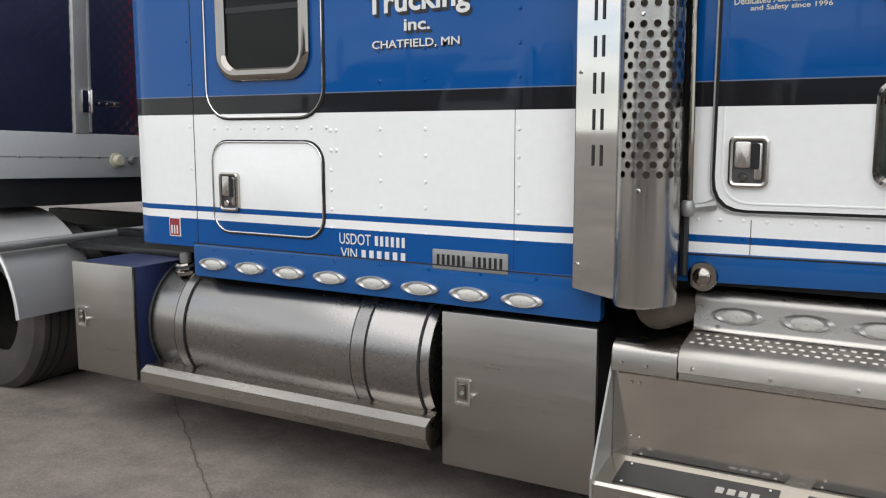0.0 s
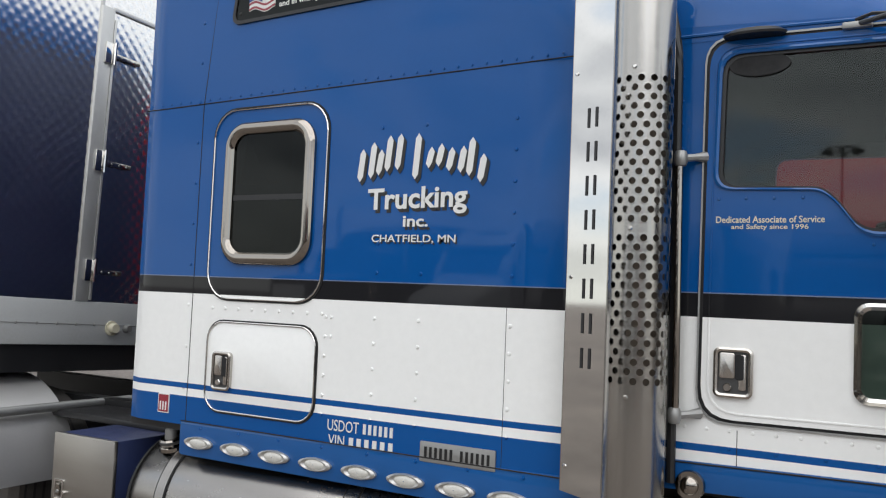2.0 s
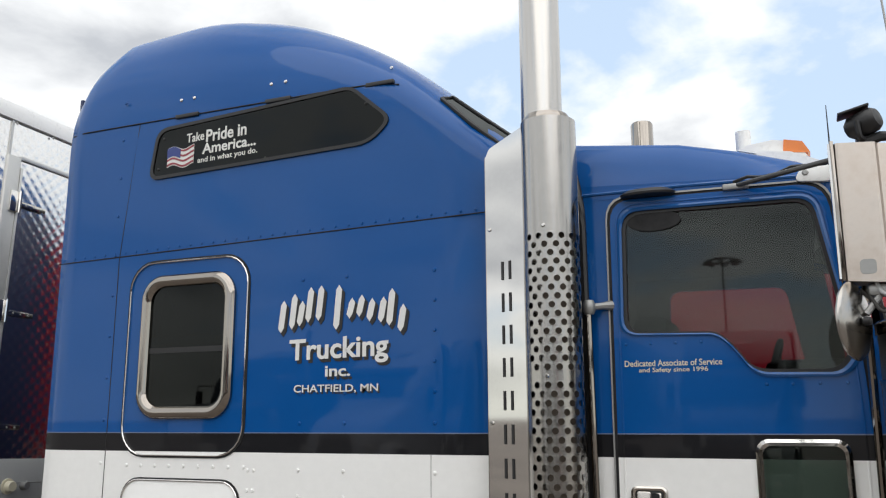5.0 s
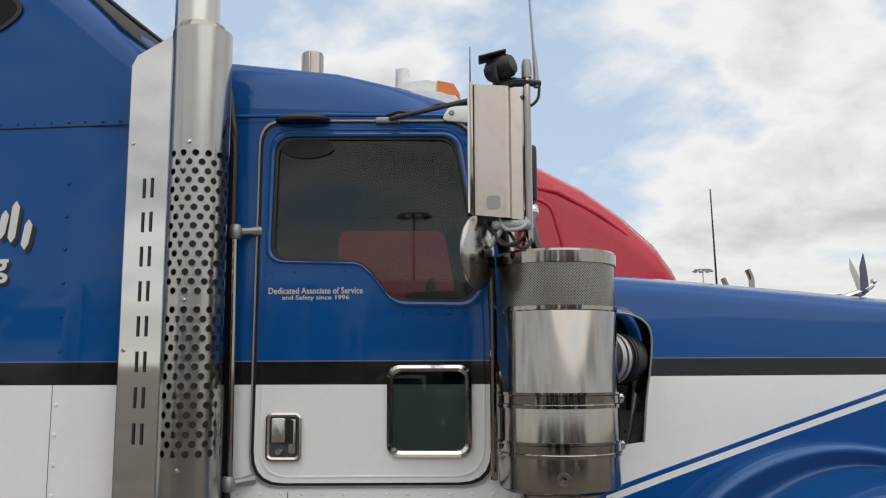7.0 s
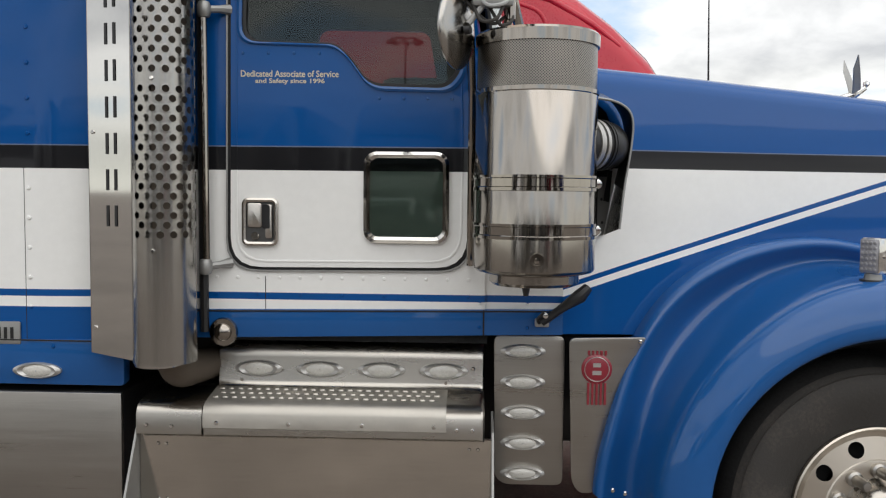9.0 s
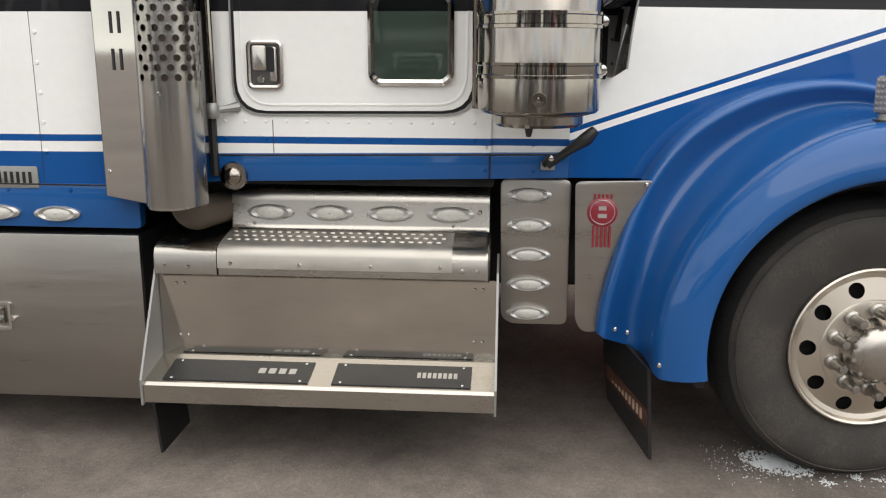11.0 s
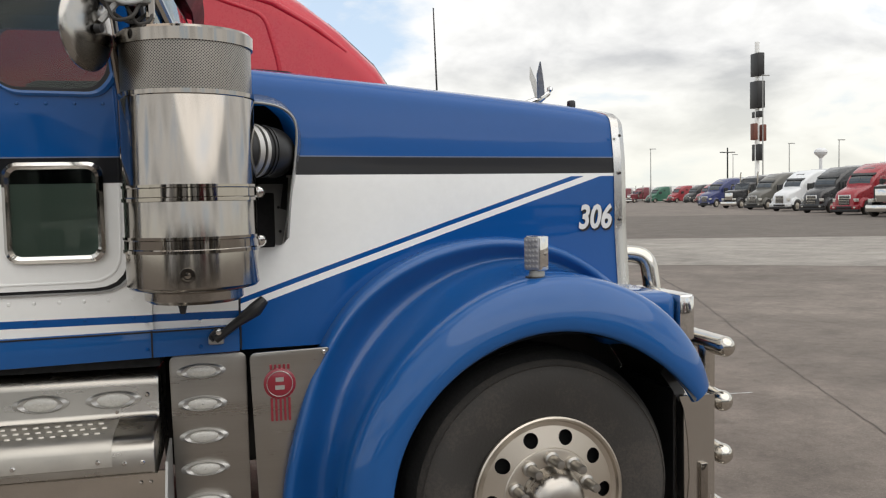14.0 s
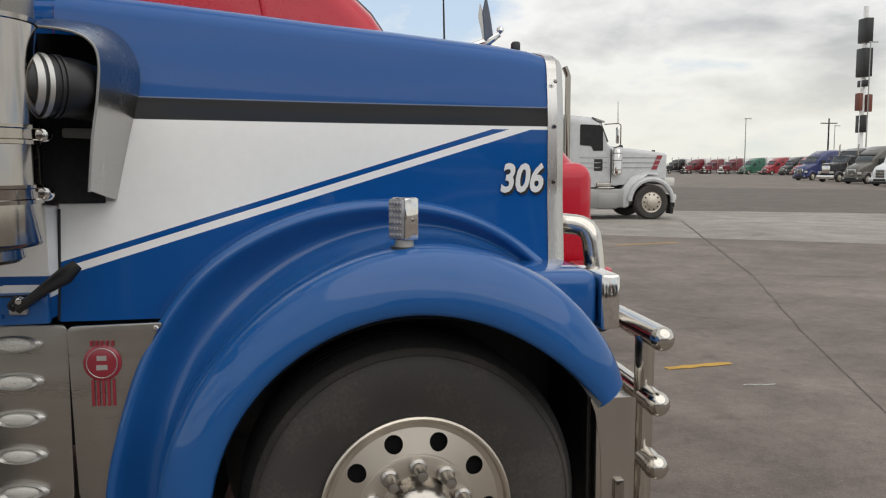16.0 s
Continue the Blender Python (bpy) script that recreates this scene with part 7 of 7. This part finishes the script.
    t.matrix_world = Matrix.Translation((0, 0, GZ)) @ m
    return t


M["t_blue"] = material("deep_blue_truck_paint", (0.010, 0.020, 0.12), rough=0.3, coat=0.6)
M["t_black"] = material("black_truck_paint", (0.014, 0.014, 0.016), rough=0.3, coat=0.6)
M["t_grey"] = material("brown_grey_truck_paint", (0.10, 0.095, 0.08), rough=0.35, coat=0.5)
M["t_white"] = material("white_truck_paint", (0.72, 0.73, 0.74), rough=0.35, coat=0.4)
M["t_green"] = material("green_truck_paint", (0.02, 0.12, 0.07), rough=0.35, coat=0.5)
M["t_red"] = material("dark_red_truck_paint", (0.30, 0.012, 0.022), rough=0.3, coat=0.6)
M["t_maroon"] = material("maroon_truck_paint", (0.16, 0.015, 0.025), rough=0.3, coat=0.6)
M["t_silver"] = material("silver_white_truck_paint", (0.50, 0.51, 0.52), rough=0.35, coat=0.5)

# red truck standing beside the blue one
nb = parked_truck("red_truck", "red", Matrix.Translation((3.35, 5.0, 0)), "glossy red aerodynamic semi truck beside the blue one", far=False, group="", tail=-4.4, trailer_col="t_black", snub=0.27)
# moulded lines on the flank of the red truck's roof fairing
def flank(x, z, out=-0.020):
    w = lerp(((-3.3, 1.22), (-2.7, 1.2), (-2.05, 1.17), (-1.65, 1.15), (-1.35, 1.12), (-1.05, 1.08), (-0.9, 1.04)), x)
    zt = lerp(((-3.3, 3.85), (-2.7, 3.66), (-2.05, 3.40), (-1.65, 3.19), (-1.35, 2.97), (-1.05, 2.69), (-0.9, 2.47)), x)
    r = lerp(((-3.3, 0.25), (-2.05, 0.30), (-1.35, 0.28), (-0.9, 0.2)), x)
    h = max(0.0, min(0.98 * r, z - zt + r))
    return (x, -(w - r * (1 - math.sqrt(1 - (h / r) ** 2)) + out), z)


fair = next(c for c in nb.children if c.name.startswith("body"))
part("flank_crease", tube([flank(-2.9, 3.34), flank(-2.43, 3.24), flank(-1.87, 3.12), flank(-1.53, 2.93), flank(-1.3, 2.76)], [0.026, 0.032, 0.034, 0.032, 0.022], 16), "red", fair)
part("panel_edge", tube(bend([flank(-2.9, 3.25), flank(-2.41, 3.17), flank(-1.93, 3.02), flank(-1.83, 2.64), flank(-1.81, 2.2)], 0.10), 0.027, 16), "red", fair)
# truck seen past the bonnet
parked_truck("white_truck", "t_silver", Matrix.Translation((11.1, 22.7, 0)), "white long-nose semi truck with grey lines and red flashes", nose="long", far=False, stripes=True, group="", high=3.9)
# further trucks across the yard, mirrored in the bright metal
for x, c, k in ((-14.0, "t_black", "long"), (-9.5, "t_white", "aero"), (-5.2, "t_grey", "aero"), (-0.8, "t_black", "aero"), (3.6, "t_black", "aero"), (8.2, "t_maroon", "long"), (12.6, "t_grey", "aero"), (17.0, "t_blue", "long")):
    parked_truck("parked_truck", c, Matrix.Translation((x, -15.5, 0)) @ Matrix.Rotation(radians(90), 4, "Z"), {"t_black": "black", "t_white": "white", "t_grey": "brown-grey", "t_maroon": "maroon", "t_blue": "deep blue"}[c] + " semi truck facing the blue one across the lane", nose=k, group="trucks across the lane", trailer_col="grey" if k == "long" else "t_black")

# row of parked trucks across the yard
head = math.atan2(-0.345, -0.937)
row = [((37.5, 35.0), "t_maroon", "aero"), ((39.6, 40.5), "t_black", "long"), ((41.6, 46.3), "t_red", "aero"), ((44.2, 53.3), "t_black", "aero"), ((47.1, 61.5), "t_white", "aero"), ((50.3, 70.5), "t_grey", "aero"), ((53.4, 80.0), "t_black", "long"), ((57.2, 91.5), "t_blue", "aero")]
words = {"t_red": "dark red", "t_maroon": "maroon", "t_black": "black", "red": "red", "t_white": "white", "t_grey": "brown-grey", "t_blue": "deep blue", "t_green": "green"}
for (x, y), c, k in row:
    parked_truck("parked_truck", c, Matrix.Translation((x - 0.85, y + 0.6, 0)) @ Matrix.Rotation(head, 4, "Z") @ Matrix.Scale(0.9, 4), words[c] + " semi truck parked in a row across the yard", nose=k)
far_row = [((77.7, 126.2), "t_red", "aero"), ((80.0, 134.1), "t_blue", "aero"), ((83.4, 141.4), "t_red", "aero"), ((86.3, 151.2), "t_black", "aero"), ((87.2, 159.8), "t_red", "aero"), ((86.9, 169.0), "t_green", "aero"), ((86.4, 178.1), "t_maroon", "long"), ((88.0, 191.0), "t_maroon", "long"), ((84.0, 193.0), "t_maroon", "long"), ((80.0, 195.0), "t_black", "long")]
for (x, y), c, k in far_row:
    parked_truck("parked_truck", c, Matrix.Translation((x, y, 0)) @ Matrix.Rotation(head, 4, "Z") @ Matrix.Scale(0.9, 4), words[c] + " semi truck parked far across the yard", nose=k)

# ---- poles and sign ----
sign = part("tall_sign", tube([(98.5, 147, 0), (98.5, 147, 31)], 0.45, 16), "white")
tagged(sign, "tall white roadside sign pole with dark boards", "sign")
for x0, z0, z1 in ((-0.95, 12.0, 15.2), (0.95, 11.8, 15.0)):
    part("side_board", box(98.5 + x0 - 0.42, 145.9, z0, 98.5 + x0 + 0.42, 147.2, z1, 0.1), "brown", sign)
for z0, z1, w in ((8.0, 11.2, 0.42), (16.4, 17.6, 0.42), (18.2, 23.4, 0.85), (24.4, 28.8, 0.72)):
    part("sign_board", box(98.5 - w, 145.6, z0, 98.5 + w, 148.2, z1, 0.1), "black", sign)


def light_pole(x, y, h, heads, group="yard lighting"):
    p = part("light_pole", tube([(x, y, 0), (x, y, h)], [0.12, 0.07], 10), "dull")
    tagged(p, "slim grey yard light pole", "light pole", group)
    if heads > 1:
        part("lamp_ring", tube([(x + 1.1 * math.cos(a), y + 1.1 * math.sin(a), h) for a in [0.5236 * i for i in range(12)]], 0.08, 6, closed=True), "dull", p)
        for k in range(8):
            a = 0.785 * k
            part("lamp_head", box(x + 1.15 * math.cos(a) - 0.2, y + 1.15 * math.sin(a) - 0.2, h - 0.26, x + 1.15 * math.cos(a) + 0.2, y + 1.15 * math.sin(a) + 0.2, h - 0.06, 0.03), "dull", p)
    else:
        part("lamp_head", box(x - 0.2, y - 0.15, h - 0.15, x + 1.2, y + 0.15, h, 0.03), "dull", p)
    return p


light_pole(84.0, 123.0, 21.0, 1)
light_pole(85.9, 167.2, 11.7, 1)
light_pole(111.1, 176.1, 10.8, 1)
light_pole(109.8, 153.0, 11.8, 1)
light_pole(105.1, 131.7, 11.0, 1)
light_pole(-4.2, -60.0, 12.9, 8)
light_pole(30.8, 113.1, 14.3, 8)
utility = part("utility_pole", tube([(102.3, 163.9, 0), (102.3, 163.9, 11.6)], [0.20, 0.14], 8), "dark")
tagged(utility, "dark wooden utility pole with a crossarm", "utility pole")
part("crossarm", box(100.5, 163.8, 10.5, 104.1, 164.0, 10.7), "dark", utility)
wtow = part("water_tower", tube([(300.8, 400, 0), (300.8, 400, 20)], [1.1, 0.8], 16), "t_white")
tagged(wtow, "white round water tower on a single stem", "water tower")
part("tank_bulb", lathe([(0.0, 25.4), (1.7, 25.1), (3.0, 24.2), (3.4, 23.1), (3.0, 21.9), (1.7, 20.9), (0.75, 19.7)], Matrix.Translation((300.8, 400, 0)), 28), "t_white", wtow)
shop = part("far_building", box(150.0, 168.0, 0.0, 176.0, 180.0, 4.6, 0.1), "tan")
tagged(shop, "low tan building with a brown roof beyond the trucks", "building")
part("roof", loft([[(149.0, y, 4.6), (163.0, y, 6.4), (177.0, y, 4.6)] for y in (167.0, 181.0)], closed=True), "brown", shop)
for k in range(5):
    part("window", box(152.5 + 4.6 * k, 167.85, 1.6, 154.7 + 4.6 * k, 168.05, 3.2), "screen", shop)
ant = part("cb_aerial", tube([(2.925, 4.5, 1.7), (2.915, 4.5, 2.4), (2.895, 4.5, 3.29)], [0.012, 0.01, 0.006], 6), "black")
tagged(ant, "thin black whip aerial on the red truck", "aerial")

# ---- markings, cracks and spills on the ground ----
def strip(name, pts, width, mat, label, z=GZ + 0.004, cat="marking"):
    bmx = bmesh.new()
    prev = None
    rnd = random.Random(7)
    for i, (x, y) in enumerate(pts):
        a = Vector(pts[max(0, i - 1)])
        c = Vector(pts[min(len(pts) - 1, i + 1)])
        d = (c - a).normalized()
        w = width * (0.6 + 0.8 * rnd.random()) / 2
        p = [bmx.verts.new((x - d.y * w, y + d.x * w, z)), bmx.verts.new((x + d.y * w, y - d.x * w, z))]
        if prev:
            bmx.faces.new((prev[0], prev[1], p[1], p[0]))
        prev = p
    return tagged(part(name, bmx, mat, smooth=False), label, cat, kind="structure")


def wander(a, b, n, amp, seed):
    rnd = random.Random(seed)
    out = []
    for i in range(n + 1):
        s = i / n
        d = Vector((b[0] - a[0], b[1] - a[1])).normalized()
        o = amp * (rnd.random() - 0.5)
        out.append((a[0] + (b[0] - a[0]) * s - d.y * o, a[1] + (b[1] - a[1]) * s + d.x * o))
    return out


strip("ground_joint", wander((11.8, 21.0), (7.81, 8.75), 70, 0.04, 1), 0.028, "tar", "dark filled joint in the paving")
strip("ground_joint", wander((7.81, 8.75), (6.28, 4.74), 30, 0.03, 2), 0.014, "tar", "dark filled joint in the paving")
strip("ground_joint", wander((6.28, 4.74), (4.4, -0.6), 90, 0.014, 12), 0.009, "tar", "fine dark joint in the paving")
strip("ground_joint", wander((7.81, 8.75), (18.0, 6.9), 60, 0.06, 3), 0.018, "tar", "fine dark joint in the paving")
strip("ground_joint", wander((6.45, 5.16), (12.0, 2.6), 60, 0.04, 13), 0.008, "tar", "fine dark joint in the paving")
strip("ground_joint", wander((10.6, 14.6), (12.2, 16.6), 40, 0.18, 15), 0.02, "tar", "thin ragged crack in the pale lane")
strip("ground_joint", wander((-3.35, 0.62), (-1.2, -1.0), 60, 0.016, 4), 0.008, "tar", "dark joint in the paving under the tank")
strip("yellow_line", wander((4.495, 3.554), (5.06, 3.671), 6, 0.01, 5), 0.10, "yellow", "short worn yellow bay line")
strip("yellow_line", wander((7.408, 13.576), (8.863, 14.026), 6, 0.01, 6), 0.10, "yellow", "worn yellow bay line")
strip("chalk_line", wander((4.85, 3.03), (5.08, 3.01), 6, 0.01, 8), 0.015, "salt", "faint white chalk stroke")
cb_ = bmesh.new()
cb_.faces.new([cb_.verts.new(p) for p in ((-30, 38.5, GZ + 0.004), (40, -3.0, GZ + 0.004), (62, 5.0, GZ + 0.004), (-30, 45.6, GZ + 0.004))])
tagged(part("concrete_strip", cb_, "concrete", smooth=False), "pale concrete lane across the yard", "paving", kind="structure")

ab_ = bmesh.new()
ab_.faces.new([ab_.verts.new(p) for p in ((-30, 45.6, GZ + 0.004), (62, 5.0, GZ + 0.004), (80, 16.0, GZ + 0.004), (-30, 110.0, GZ + 0.004))])
tagged(part("asphalt_lane", ab_, "asphalt", smooth=False), "dark asphalt lane before the parked trucks", "paving", kind="structure")

rnd = random.Random(3)
sp = bmesh.new()


def grain(x, y, z, s):
    a0 = rnd.random() * 6.283
    vs = [sp.verts.new((x + s * math.cos(a0 + q), y + s * math.sin(a0 + q) * 0.8, z)) for q in (0, 1.57, 3.14, 4.71)]
    tp = sp.verts.new((x, y, z + s * 1.1))
    for i in range(4):
        sp.faces.new((vs[i], vs[(i + 1) % 4], tp))


for k in range(2800):
    a, d = rnd.random() * 6.283, rnd.random() ** 0.9
    if d > 0.55 + 0.4 * math.sin(3 * a + 0.6) * math.cos(a) and rnd.random() < 0.75:
        continue
    x, y = 2.03 + d * 0.115 * math.cos(a) - 0.05 * d * math.sin(a), 0.0 + d * 0.10 * math.sin(a)
    grain(x, y, GZ + 0.001 + 0.012 * max(0, 1 - d * 1.4), 0.0025 + 0.0045 * rnd.random())
for k in range(420):
    x, y = 1.78 + 0.75 * rnd.random() ** 1.3, -0.16 + 0.30 * rnd.random()
    if rnd.random() < 0.5:
        x, y = 2.03 + rnd.gauss(0, 0.10), rnd.gauss(0.0, 0.07)
    grain(x, y, GZ + 0.001, 0.0015 + 0.0025 * rnd.random())
for cx_, cy_, n_ in ((2.29, -0.09, 60), (2.449, -0.074, 40), (2.17, -0.14, 40), (2.36, -0.10, 20)):
    for k in range(n_):
        grain(cx_ + rnd.gauss(0, 0.013), cy_ + rnd.gauss(0, 0.009), GZ + 0.001 + 0.003 * rnd.random(), 0.002 + 0.003 * rnd.random())
tagged(part("spilled_granules", sp, "salt", smooth=False), "spilled white granules beside the tyre", "spill", kind="stuff")
